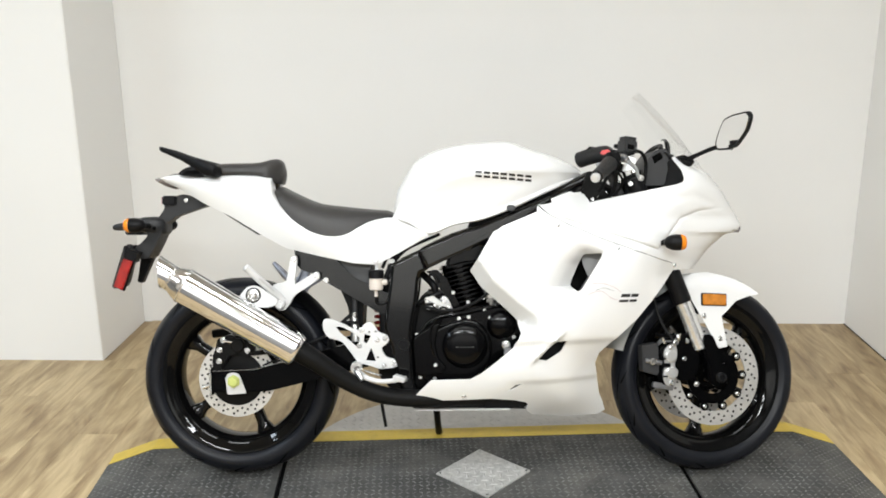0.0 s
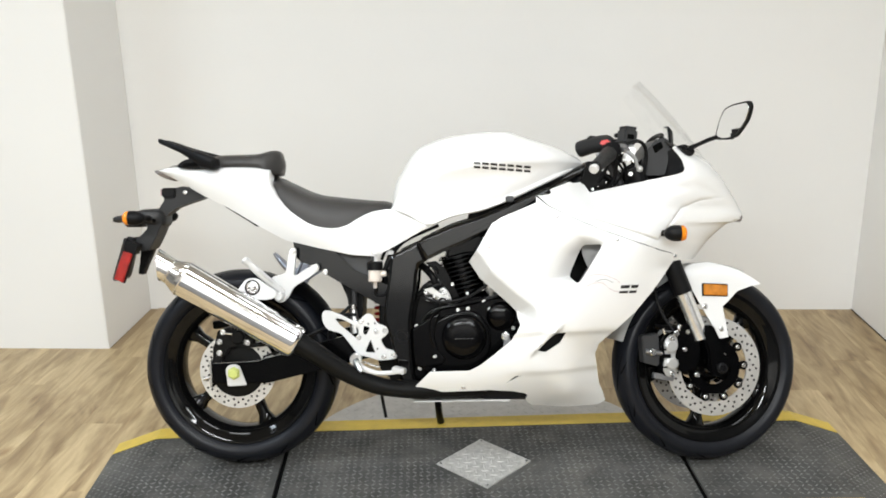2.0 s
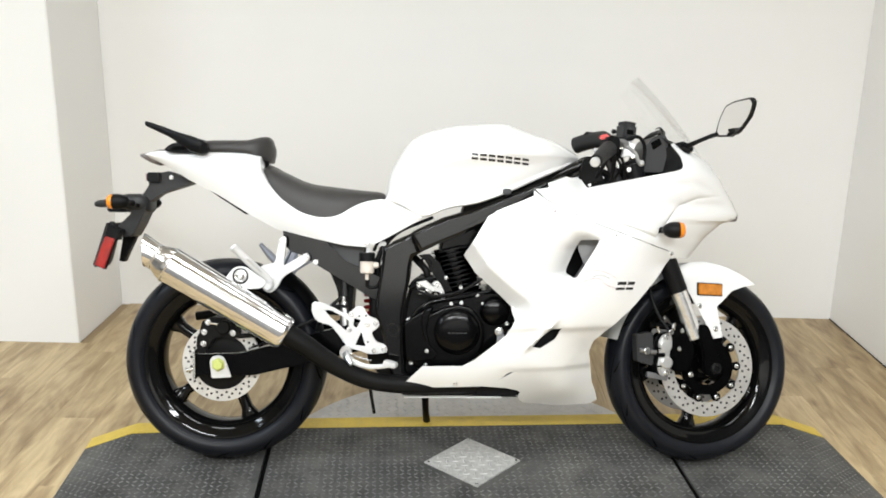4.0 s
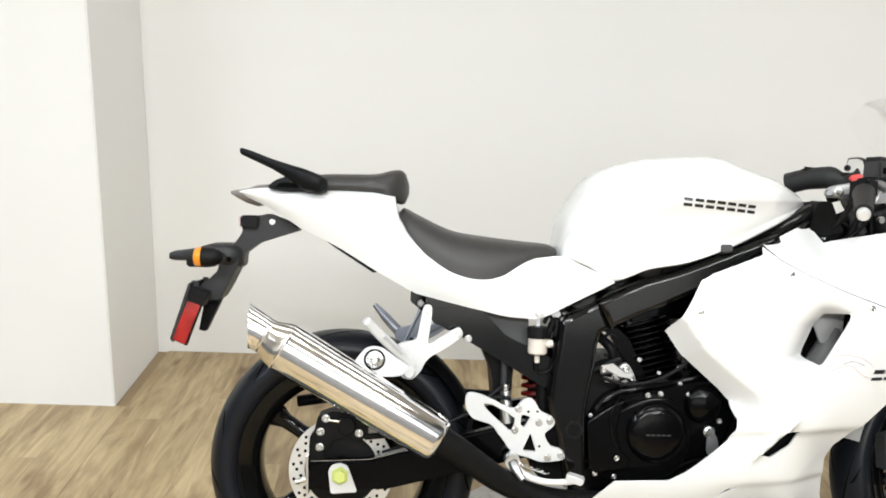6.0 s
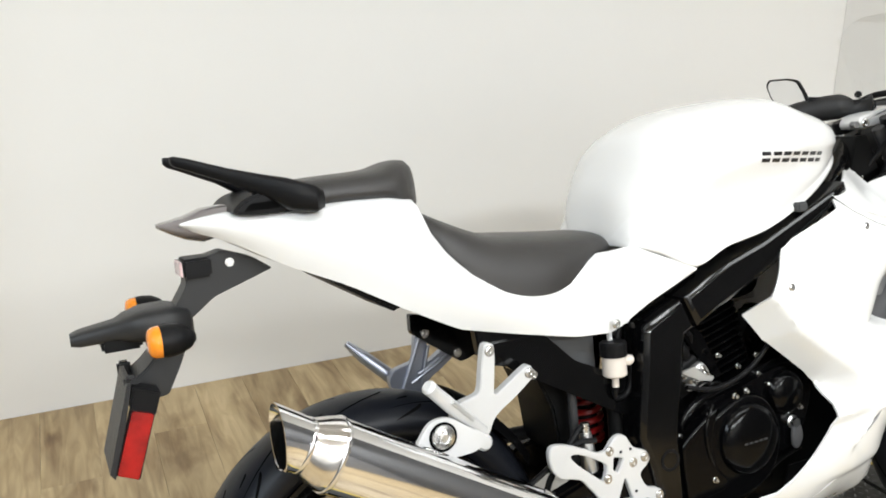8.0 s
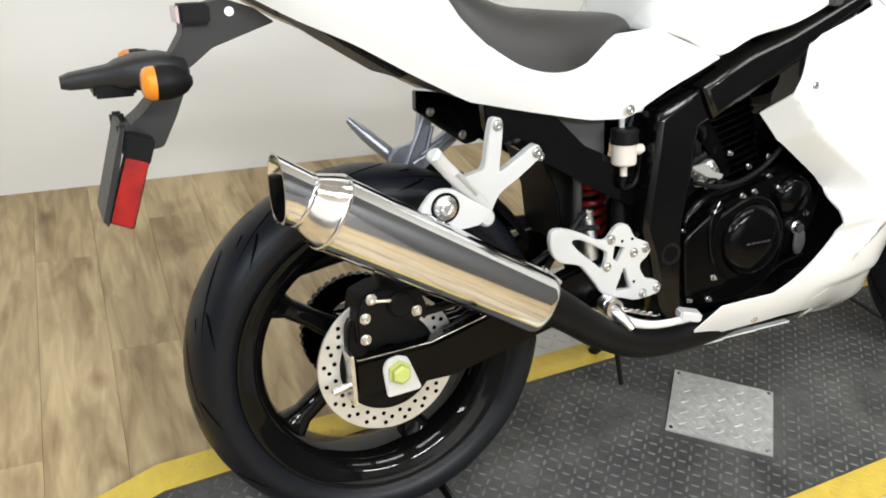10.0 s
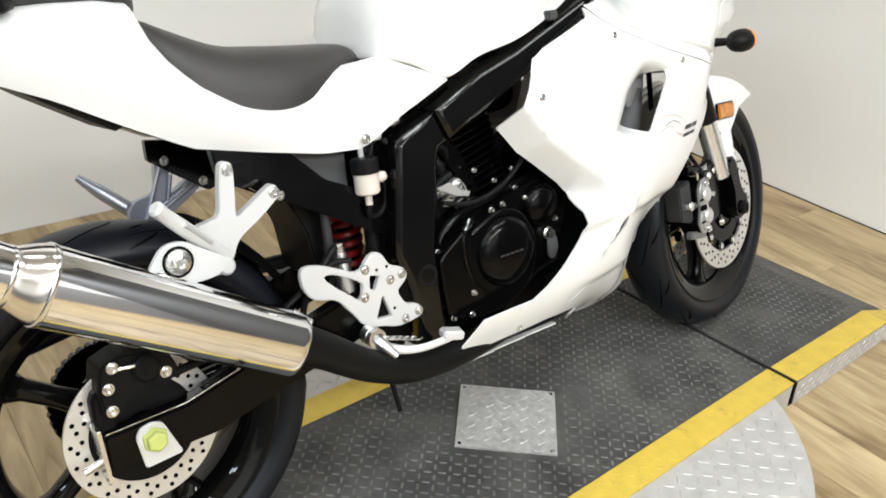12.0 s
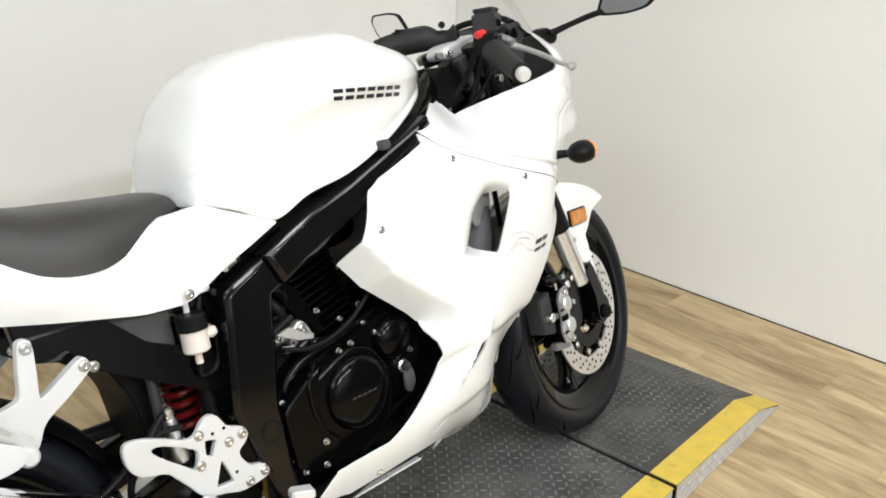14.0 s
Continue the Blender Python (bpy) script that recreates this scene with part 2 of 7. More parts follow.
def rings(bm, loops, closed=True, cap=True):
    rows = [[bm.verts.new(p) for p in loop] for loop in loops]
    n = len(rows[0])
    for a, b in zip(rows, rows[1:]):
        for i in range(n if closed else n - 1):
            j = (i + 1) % n
            quad = []
            for v in (a[i], a[j], b[j], b[i]):
                if v not in quad:
                    quad.append(v)
            bm.faces.new(quad)
    if cap and closed:
        bm.faces.new(rows[0][::-1])
        bm.faces.new(rows[-1])
    return bm


def spline(points, steps=6):
    pts = [Vector(p) for p in points]
    pts = [2 * pts[0] - pts[1]] + pts + [2 * pts[-1] - pts[-2]]
    out = []
    for i in range(1, len(pts) - 2):
        p0, p1, p2, p3 = pts[i - 1:i + 3]
        for k in range(steps):
            t = k / steps
            out.append(0.5 * (2 * p1 + (p2 - p0) * t + (2 * p0 - 5 * p1 + 4 * p2 - p3) * t * t + (3 * p1 - p0 - 3 * p2 + p3) * t ** 3))
    return out + [pts[-2]]


def tube(points, radius, n=12, steps=6, bm=None, flat=1.0):
    bm = bm or bmesh.new()
    line = spline(points, steps) if steps > 1 else [Vector(p) for p in points]
    radii = radius if isinstance(radius, (list, tuple)) else [radius]
    loops, up = [], None
    for i, p in enumerate(line):
        d = (line[min(i + 1, len(line) - 1)] - line[max(i - 1, 0)]).normalized()
        if up is None:
            up = d.orthogonal().normalized() if abs(d.y) > 0.9 else Vector((0, 1, 0))
        side = d.cross(up).normalized()
        up = side.cross(d).normalized()
        f = i / max(1, len(line) - 1) * (len(radii) - 1)
        k = min(int(f), len(radii) - 2) if len(radii) > 1 else 0
        r = radii[0] if len(radii) == 1 else radii[k] + (radii[k + 1] - radii[k]) * (f - k)
        loops.append([p + r * (math.cos(a) * side + flat * math.sin(a) * up) for a in (2 * math.pi * j / n for j in range(n))])
    return rings(bm, loops)


def turned(profile, centre, n=48, axis=(0, 1, 0), bm=None, closed=False):
    """Revolve (radius, height along the axis) about a line through centre."""
    bm = bm or bmesh.new()
    q = Vector((0, 1, 0)).rotation_difference(Vector(axis)).to_matrix()
    c = Vector(centre)
    rows = []
    for k in range(n):
        a = 2 * math.pi * k / n
        rows.append([bm.verts.new(c + q @ Vector((r * math.cos(a), h, r * math.sin(a)))) for r, h in profile])
    m = len(profile)
    for k in range(n):
        a, b = rows[k], rows[(k + 1) % n]
        for i in range(m if closed else m - 1):
            j = (i + 1) % m
            bm.faces.new((a[i], a[j], b[j], b[i]))
    if not closed:
        bmesh.ops.remove_doubles(bm, verts=bm.verts, dist=1e-6)
    return bm


def disc(centre, radius, depth, axis=(0, -1, 0), n=20, bevel=0.002, bm=None):
    b = min(bevel, radius * 0.4, depth * 0.4)
    return turned([(0, 0), (radius, 0), (radius, depth - b), (radius - b, depth), (0, depth)], centre, n, axis, bm)


def bolt_mesh(centre, radius=0.007, depth=0.008, axis=(0, -1, 0), bm=None):
    r = radius
    return turned([(0, 0), (r * 1.35, 0), (r * 1.35, depth * 0.3), (r, depth * 0.3), (r, depth * 0.85), (r * 0.85, depth), (r * 0.5, depth), (r * 0.45, depth * 0.55), (0, depth * 0.55)], centre, 14, axis, bm)


def inside(x, y, loop):
    hit, n = False, len(loop)
    for i in range(n):
        (xa, ya), (xb, yb) = loop[i][:2], loop[(i + 1) % n][:2]
        if (ya > y) != (yb > y) and x < xa + (y - ya) * (xb - xa) / (yb - ya):
            hit = not hit
    return hit


def cut(vs, fs, outline, holes):
    """The triangles that lie within the outline and in no hole."""
    keep = []
    for f in fs:
        cx, cy = sum(vs[i].x for i in f) / len(f), sum(vs[i].y for i in f) / len(f)
        if inside(cx, cy, outline) and not any(inside(cx, cy, h) for h in holes):
            keep.append(f)
    return keep


def plate(outline, y0, y1, bevel=0.003, bm=None, holes=(), taper=0.0):
    """A flat plate: an outline in x and z, from depth y0 to y1, with rounded edges and holes."""
    from mathutils.geometry import delaunay_2d_cdt
    bm = bm or bmesh.new()
    pts, edges, k = [], [], 0
    for loop in (outline, *holes):
        pts += [Vector(p) for p in loop]
        edges += [(k + i, k + (i + 1) % len(loop)) for i in range(len(loop))]
        k += len(loop)
    vs, _, fs, *_ = delaunay_2d_cdt(pts, edges, [], 0, 1e-6)
    fs = cut(vs, fs, outline, holes)
    local = bmesh.new()
    ring = [local.verts.new((v.x, y0, v.y)) for v in vs]
    for f in fs:
        local.faces.new([ring[i] for i in f])
    ext = bmesh.ops.extrude_face_region(local, geom=local.faces[:])["geom"]
    top = [g for g in ext if isinstance(g, bmesh.types.BMVert)]
    for v in top:
        v.co.y = y1
    bmesh.ops.recalc_face_normals(local, faces=local.faces)
    bmesh.ops.dissolve_limit(local, angle_limit=0.01, verts=local.verts[:], edges=local.edges[:])
    if bevel:
        sharp = [e for e in local.edges if len(e.link_faces) == 2 and abs(abs(e.link_faces[0].normal.y) - abs(e.link_faces[1].normal.y)) > 0.5]
        bmesh.ops.bevel(local, geom=sharp, offset=bevel, segments=3 if bevel > 0.007 else 2, affect="EDGES", clamp_overlap=True)
    me = bpy.data.meshes.new("tmp")
    local.to_mesh(me)
    local.free()
    bm.from_mesh(me)
    bpy.data.meshes.remove(me)
    return bm


def pillow(outline, y0, y1, r=0.01, n=5, profile=()):
    """A plate whose outer edge, at y1, is a quarter round of radius r, or follows a profile of (inset, drop) steps."""
    m = len(outline)
    area = sum(outline[i][0] * outline[(i + 1) % m][1] - outline[(i + 1) % m][0] * outline[i][1] for i in range(m))
    turn = 1 if area > 0 else -1
    norm = []
    for i in range(m):
        p = Vector(outline[i])
        d0, d1 = (p - Vector(outline[i - 1])).normalized(), (Vector(outline[(i + 1) % m]) - p).normalized()
        n0, n1 = Vector((-d0.y, d0.x)) * turn, Vector((-d1.y, d1.x)) * turn
        q = (n0 + n1).normalized()
        norm.append(q / max(0.5, q.dot(n0)))
    out = 1 if y1 > y0 else -1
    loops = [[Vector((p[0], y0, p[1])) for p in outline]]
    steps = profile or [(r * (1 - math.cos(a)), r * (1 - math.sin(a))) for a in (math.pi / 2 * k / n for k in range(n + 1))]
    for ins, drop in steps:
        loops.append([Vector((p[0] + q.x * ins, y1 - out * drop, p[1] + q.y * ins)) for p, q in zip(outline, norm)])
    r = steps[-1][0]
    loops.append([Vector((p[0] + q.x * (r + 0.0012), y1, p[1] + q.y * (r + 0.0012))) for p, q in zip(outline, norm)])
    return rings(bmesh.new(), loops)


def rounded(outline, r=0.01, n=4):
    """Round the corners of a 2D outline."""
    out, m = [], len(outline)
    for i in range(m):
        p, a, b = Vector(outline[i]), Vector(outline[i - 1]), Vector(outline[(i + 1) % m])
        da, db = (a - p), (b - p)
        k = min(r, da.length * 0.45, db.length * 0.45)
        s, e = p + da.normalized() * k, p + db.normalized() * k
        for j in range(n + 1):
            t = j / n
            out.append(tuple((1 - t) ** 2 * s + 2 * t * (1 - t) * p + t * t * e))
    return out


def smooth2d(outline, steps=4):
    """A smooth closed curve through the corners of a 2D outline."""
    pts = [Vector(p) for p in outline]
    m, out = len(pts), []
    for i in range(m):
        p0, p1, p2, p3 = pts[i - 1], pts[i], pts[(i + 1) % m], pts[(i + 2) % m]
        for k in range(steps):
            t = k / steps
            out.append(tuple(0.5 * (2 * p1 + (p2 - p0) * t + (2 * p0 - 5 * p1 + 4 * p2 - p3) * t * t + (3 * p1 - p0 - 3 * p2 + p3) * t ** 3)))
    return out


def shell(outline, depth, thick=0.004, step=0.012, holes=(), side=-1, lines=()):
    """A curved sheet over an outline in x and z; depth(x, z) is its distance from the middle plane."""
    from mathutils.geometry import delaunay_2d_cdt
    pts, edges = [], []
    for loop in (outline, *holes):
        fine = []
        for i, p in enumerate(loop):
            a, b = Vector(p), Vector(loop[(i + 1) % len(loop)])
            m = max(1, int((b - a).length / step))
            fine += [a.lerp(b, j / m) for j in range(m)]
        k = len(pts)
        pts += fine
        edges += [(k + i, k + (i + 1) % len(fine)) for i in range(len(fine))]
    border = np.array([(p.x, p.y) for p in pts])
    xs, zs = border[:, 0], border[:, 1]
    x0, x1, z0, z1 = xs.min(), xs.max(), zs.min(), zs.max()
    for line in lines:
        fine = []
        for a, b in zip(line, line[1:]):
            a, b = Vector(a), Vector(b)
            m = max(1, int((b - a).length / step))
            fine += [a.lerp(b, j / m) for j in range(m)]
        fine = [p for p in fine + [Vector(line[-1])] if inside(p.x, p.y, outline) and np.min((border[:, 0] - p.x) ** 2 + (border[:, 1] - p.y) ** 2) > 0.002 ** 2]
        k = len(pts)
        pts += fine
        edges += [(k + i, k + i + 1) for i in range(len(fine) - 1) if (fine[i + 1] - fine[i]).length < 2 * step]
    every = np.array([(p.x, p.y) for p in pts])
    xs, zs = every[:, 0], every[:, 1]
    for i in range(int((x1 - x0) / step) + 1):
        for j in range(int((z1 - z0) / step) + 1):
            x, z = x0 + (i + 0.5 * (j % 2)) * step, z0 + j * step
            if np.min((xs - x) ** 2 + (zs - z) ** 2) > (0.55 * step) ** 2:
                pts.append(Vector((x, z)))
    vs, _, fs, *_ = delaunay_2d_cdt(pts, edges, [], 0, 1e-6)
    fs = cut(vs, fs, outline, holes)
    bm = bmesh.new()
    ring = [bm.verts.new((v.x, side * depth(v.x, v.y), v.y)) for v in vs]
    for f in fs:
        bm.faces.new([ring[i] for i in f])
    for v in [v for v in bm.verts if not v.link_faces]:
        bm.verts.remove(v)
    bmesh.ops.recalc_face_normals(bm, faces=bm.faces)
    if sum(f.normal.y for f in bm.faces) * side < 0:
        bmesh.ops.reverse_faces(bm, faces=bm.faces[:])
    bm.normal_update()
    inner = {v: bm.verts.new(v.co - thick * v.normal) for v in bm.verts[:]}
    border = [e for e in bm.edges if len(e.link_faces) == 1]
    for f in bm.faces[:]:
        bm.faces.new([inner[v] for v in reversed(f.verts)])
    for e in border:
        a, b = e.verts
        bm.faces.new((a, b, inner[b], inner[a]))
    return bm


def interp(x, table):
    return float(np.interp(x, [t[0] for t in table], [t[1] for t in table]))


def smooth_table(table):
    """A smooth curve through (x, value) rows."""
    line = spline([(a, b, 0) for a, b in table], 8)
    return [(p.x, p.y) for p in line]


class Sheet:
    """A smooth surface (thin-plate spline) through a few heights at (x, z)."""

    def __init__(self, rows):
        p = np.array([r[:2] for r in rows])
        d = np.linalg.norm(p[:, None] - p[None], axis=2)
        k = np.where(d > 0, d * d * np.log(d + 1e-12), 0) + 1e-5 * np.eye(len(p))
        q = np.hstack([np.ones((len(p), 1)), p])
        a = np.block([[k, q], [q.T, np.zeros((3, 3))]])
        w = np.linalg.solve(a, np.concatenate([[r[2] for r in rows], np.zeros(3)]))
        self.p, self.w = p, w

    def __call__(self, x, z):
        d = np.hypot(self.p[:, 0] - x, self.p[:, 1] - z)
        k = np.where(d > 0, d * d * np.log(d + 1e-12), 0)
        n = len(self.p)
        return float(k @ self.w[:n] + self.w[n] + self.w[n + 1] * x + self.w[n + 2] * z)


# ---- room ----
FLOOR, CEIL = -0.068, 2.75
LEFT, COLUMN, BACK, RIGHT = -0.90, 0.968, 1.482, 2.482


SIDE = -0.75
# Tones for walls out of view, chosen for what the bike reflects.
GREYUNSEEN = material("mid_grey_unseen_wall", (0.22, 0.22, 0.225), 0.7, vary=0.04, scale=1.5)
DARKUNSEEN = material("dark_grey_unseen_wall", (0.06, 0.06, 0.062), 0.7, vary=0.04, scale=1.5)


def structure(name, bm, mat, label, category):
    return part(name, bm, mat, None, label, 0, "structure", category)


floor = structure("floor", box(-4.2, RIGHT + 0.1, -4.6, BACK + 0.1, FLOOR - 0.1, FLOOR - 0.006), JOINT, "grey-brown wood plank floor under the motorcycle turntable", "floor")
structure("ceiling", box(-4.2, RIGHT + 0.1, -4.6, BACK + 0.1, CEIL, CEIL + 0.1), CEILPAINT, "plain pale ceiling over the showroom bay", "ceiling")
structure("wall_back", box(LEFT - 0.1, RIGHT + 0.1, BACK, BACK + 0.1, FLOOR - 0.006, CEIL), WALLPAINT, "plain white painted wall behind the motorcycle", "wall")
structure("wall_right", box(RIGHT, RIGHT + 0.1, SIDE, BACK - 0.002, FLOOR - 0.006, CEIL), WALLPAINT, "plain white painted side wall meeting the wood floor", "wall")
# Unseen wall, added dark so that the black parts and chrome reflect less.
structure("wall_side", box(RIGHT, RIGHT + 0.1, -4.6, SIDE - 0.002, FLOOR - 0.006, CEIL), DARKUNSEEN, "unseen dark grey wall added to darken reflections in the black parts", "wall")
structure("wall_column", box(-4.2, LEFT, COLUMN, BACK - 0.002, FLOOR - 0.006, CEIL, 0.004), WALLPAINT, "white painted wall corner standing forward of the bay", "wall")
# Solid black strip: the shade of the gap is put into its colour.
structure("trim", box(RIGHT - 0.004, RIGHT - 0.0005, -4.6, BACK - 0.002, FLOOR, FLOOR + 0.003), GAP, "black strip standing in for the shadow gap at the foot of the wall", "trim")
# Unseen closing walls: grey low and white high, added to shape reflections.
structure("wall_left", box(-4.3, -4.202, -4.6, COLUMN - 0.002, FLOOR - 0.006, CEIL), GREYUNSEEN, "unseen grey wall closing the showroom, toned to dull reflections", "wall")
structure("wall_front", box(-4.2, RIGHT - 0.002, -4.7, -4.602, 1.2, CEIL), WALLPAINT, "unseen white upper closing wall, added to brighten reflections", "wall")
structure("wall_dado", box(-4.2, RIGHT - 0.002, -4.7, -4.598, FLOOR - 0.006, 1.198), GREYUNSEEN, "unseen grey lower closing wall, added to darken reflections", "wall")


def ceiling_light(x, y, length, along_x, power, color, wide=0.13):
    """A ceiling fitting with two bare tubes or strips."""
    lamp = tagged(new("ceiling_light"), "unseen grey ceiling light fitting with twin tubes", "ceiling light", "ceiling lights")
    lamp.matrix_basis = pose(x, y, CEIL, 0, 0, 0 if along_x else 90)
    part("housing", box(-length / 2, length / 2, -wide - 0.03, wide + 0.03, -0.05, -0.001, 0.006), CEILPAINT, lamp)
    for v in (-wide * 0.62, wide * 0.62):
        glow = bpy.data.lights.new("tube_glow", "AREA")
        glow.shape, glow.size, glow.size_y, glow.energy, glow.color = "RECTANGLE", length - 0.06, wide, power / 2, color
        g = new("tube_glow", glow)
        g.parent = lamp
        g.location = (0, v, -0.056)
    return lamp


# The bluish lamp at the left stands in for daylight from an unseen window.
DAYLIGHT, WARM = (0.78, 0.90, 1.0), (0.95, 0.985, 1.0)
for lx, ly, length, along_x, power, tint in ((-0.55, -1.2, 0.9, True, 20, WARM), (0.75, -1.2, 0.9, True, 21, WARM), (1.75, -1.2, 0.8, True, 9, WARM), (0.1, 0.3, 0.9, True, 5, WARM), (1.5, 0.3, 0.9, True, 4.5, WARM),
                                             (0.0, -3.4, 1.2, True, 106, WARM), (1.6, -3.4, 1.2, True, 98, WARM), (-2.3, -1.6, 2.4, False, 78, DAYLIGHT)):
    ceiling_light(lx, ly, length, along_x, power, tint, 0.2 if ly == -1.2 else 0.13)

# ---- turntable ----
TURN = pose(0.752, -0.088, 0, 0, 0, 4.6)
table = tagged(new("motorcycle_turntable"), "round tread-plate display turntable with dark track, ramps and yellow edges", "turntable")
table.matrix_basis = TURN
R, HALF, INNER, JOINT_U, END_U = 0.625, 0.312, 0.242, 0.632, 1.243
FOLD_U = 1.09


def flat(points, z0, z1, bm=None, bevel=0.0):
    """A slab over a plan outline; z0 and z1 may be functions of u."""
    bm = bm or bmesh.new()
    lo = [bm.verts.new((u, v, z0(u) if callable(z0) else z0)) for u, v in points]
    hi = [bm.verts.new((u, v, z1(u) if callable(z1) else z1)) for u, v in points]
    n = len(points)
    bm.faces.new(lo[::-1])
    bm.faces.new(hi)
    for i in range(n):
        bm.faces.new((lo[i], lo[(i + 1) % n], hi[(i + 1) % n], hi[i]))
    return bm


FL = FLOOR + 0.0005


def ramp_z(u):
    u = abs(u)
    return -0.002 - max(0.0, min(u, FOLD_U) - JOINT_U) / (FOLD_U - JOINT_U) * 0.010 - max(0.0, u - FOLD_U) / (END_U - FOLD_U) * 0.053


circle = [(R * math.cos(a), R * math.sin(a)) for a in (2 * math.pi * k / 96 for k in range(96))]
part("turning_disc", flat(circle, FL, -0.004), STEEL_PLATE, table, "light grey diamond tread plate disc", 30)
part("track", flat([(-JOINT_U + 0.008, -INNER), (JOINT_U - 0.008, -INNER), (JOINT_U - 0.008, INNER), (-JOINT_U + 0.008, INNER)], -0.0035, 0.0), TRACK, table, "dark grey tread plate track", 30)
for s in (-1, 1):
    part("edge_stripe", flat([(-JOINT_U + 0.008, s * INNER), (JOINT_U - 0.008, s * INNER), (JOINT_U - 0.008, s * HALF), (-JOINT_U + 0.008, s * HALF)][::s], -0.0035, 0.0012), YELLOW, table, "yellow painted edge stripe", 30)
    part("ramp", flat([(s * (JOINT_U + 0.008), -HALF), (s * FOLD_U, -HALF), (s * FOLD_U, HALF), (s * (JOINT_U + 0.008), HALF)][::s], FL, ramp_z), TRACK, table, "dark tread plate approach section", 30)
    part("ramp_tip", flat([(s * FOLD_U, -HALF), (s * END_U, -HALF), (s * END_U, HALF), (s * FOLD_U, HALF)][::s], FL, ramp_z), TRACK, table, "dark tread plate ramp sloping to the floor", 30)
    # Black strip paints the shade down in the open joint.
    part("joint_strip", flat([(s * (JOINT_U - 0.006), -HALF + 0.001), (s * (JOINT_U + 0.006), -HALF + 0.001), (s * (JOINT_U + 0.006), HALF - 0.001), (s * (JOINT_U - 0.006), HALF - 0.001)][::s], FL, -0.0065), GAP, table, "black strip standing in for the shaded joint gap", 0)
    for v in (-1, 1):
        a, b = (v * (HALF + 0.0004), v * (HALF + 0.0024))
        skirt = plate([(s * (JOINT_U + 0.009), FL), (s * (END_U - 0.002), FL), (s * FOLD_U, -0.0125), (s * (JOINT_U + 0.009), -0.0035)], a, b, 0)
        part("side_skirt", skirt, STEEL_PLATE, table, "bare grey tread plate side skirt", 0)
    for v in (-1, 1):
        for u0, u1 in ((JOINT_U + 0.008, FOLD_U), (FOLD_U, END_U - 0.002)):
            pts = [(s * u0, v * INNER), (s * u1, v * INNER), (s * u1, v * HALF), (s * u0, v * HALF)]
            part("ramp_stripe", flat(pts[:: s * v], lambda u: ramp_z(u) + 0.0002, lambda u: ramp_z(u) + 0.0022), YELLOW, table, "yellow painted edge stripe", 30)
    for v in (-1, 1):
        part("disc_skirt", plate([(s * 0.535, FL), (s * (JOINT_U - 0.009), FL), (s * (JOINT_U - 0.009), -0.0045), (s * 0.535, -0.0045)], v * (HALF - 0.004), v * (HALF - 0.001), 0), STEEL_PLATE, table, "bare grey skirt under the edge stripe", 0)
DIAMOND = 0.148
part("centre_plate", flat([(DIAMOND, 0), (0, DIAMOND), (-DIAMOND, 0), (0, -DIAMOND)], -0.002, 0.0045), CENTRE, table, "bare light grey diamond-shaped centre plate", 30)


def tread(name, spots, zf, mat, label, size=(0.0088, 0.0026), height=0.0013, skew=0.0, place=None):
    """Raised bars of tread plate, crossing by turns."""
    verts, faces = [], []
    for u, v, turn in spots:
        a = radians((45 if turn else -45) + skew)
        c, s = math.cos(a), math.sin(a)
        k = len(verts)
        for (du, dv), up in [((-1, 0), 0), ((-0.6, -1), 0), ((0.6, -1), 0), ((1, 0), 0), ((0.6, 1), 0), ((-0.6, 1), 0), ((-0.7, 0), 1), ((-0.4, -0.45), 1), ((0.4, -0.45), 1), ((0.7, 0), 1), ((0.4, 0.45), 1), ((-0.4, 0.45), 1)]:
            x, y = du * size[0], dv * size[1]
            pu, pv = u + x * c - y * s, v + x * s + y * c
            verts.append(place(pu, pv, up * height - 0.0002) if place else (pu, pv, zf(pu) + up * height - 0.0002))
        faces += [[k + i, k + (i + 1) % 6, k + 6 + (i + 1) % 6, k + 6 + i] for i in range(6)] + [[k + 6 + i for i in range(6)]]
    me = bpy.data.meshes.new(name)
    me.from_pydata(verts, [], faces)
    me.materials.append(mat)
    ob = new(name, me)
    ob.parent = table
    return tagged(ob, label, kind="stuff")


def grid(u0, u1, v0, v1, pitch, test=lambda u, v: True):
    out = []
    for i in range(int((u1 - u0) / pitch) + 1):
        for j in range(int((v1 - v0) / pitch) + 1):
            u, v = u0 + i * pitch, v0 + j * pitch
            if u <= u1 and v <= v1 and test(u, v):
                out.append((u, v, (i + j) % 2))
    return out


def in_diamond(u, v, k=DIAMOND):
    return abs(u) + abs(v) < k


PITCH, WIDE = 0.0208, 0.0285
tread("track_tread", grid(-JOINT_U + 0.02, JOINT_U - 0.015, -INNER + 0.012, INNER - 0.01, PITCH, lambda u, v: not in_diamond(u, v, DIAMOND + 0.02)), lambda u: 0.0, TREAD, "raised tread bars on the dark track")
tread("disc_tread", grid(-R, R, -R, R, WIDE, lambda u, v: abs(v) > HALF + 0.015 and math.hypot(u, v) < R - 0.016), lambda u: -0.004, STEEL_PLATE, "raised tread bars on the grey disc", (0.013, 0.0036), 0.0016)
tread("plate_tread", grid(-0.13, 0.131, -0.13, 0.131, 0.026, lambda u, v: in_diamond(u, v, DIAMOND - 0.013)), lambda u: 0.0045, CENTRE, "raised tread bars on the centre plate", (0.0125, 0.0034), 0.0018, 43)
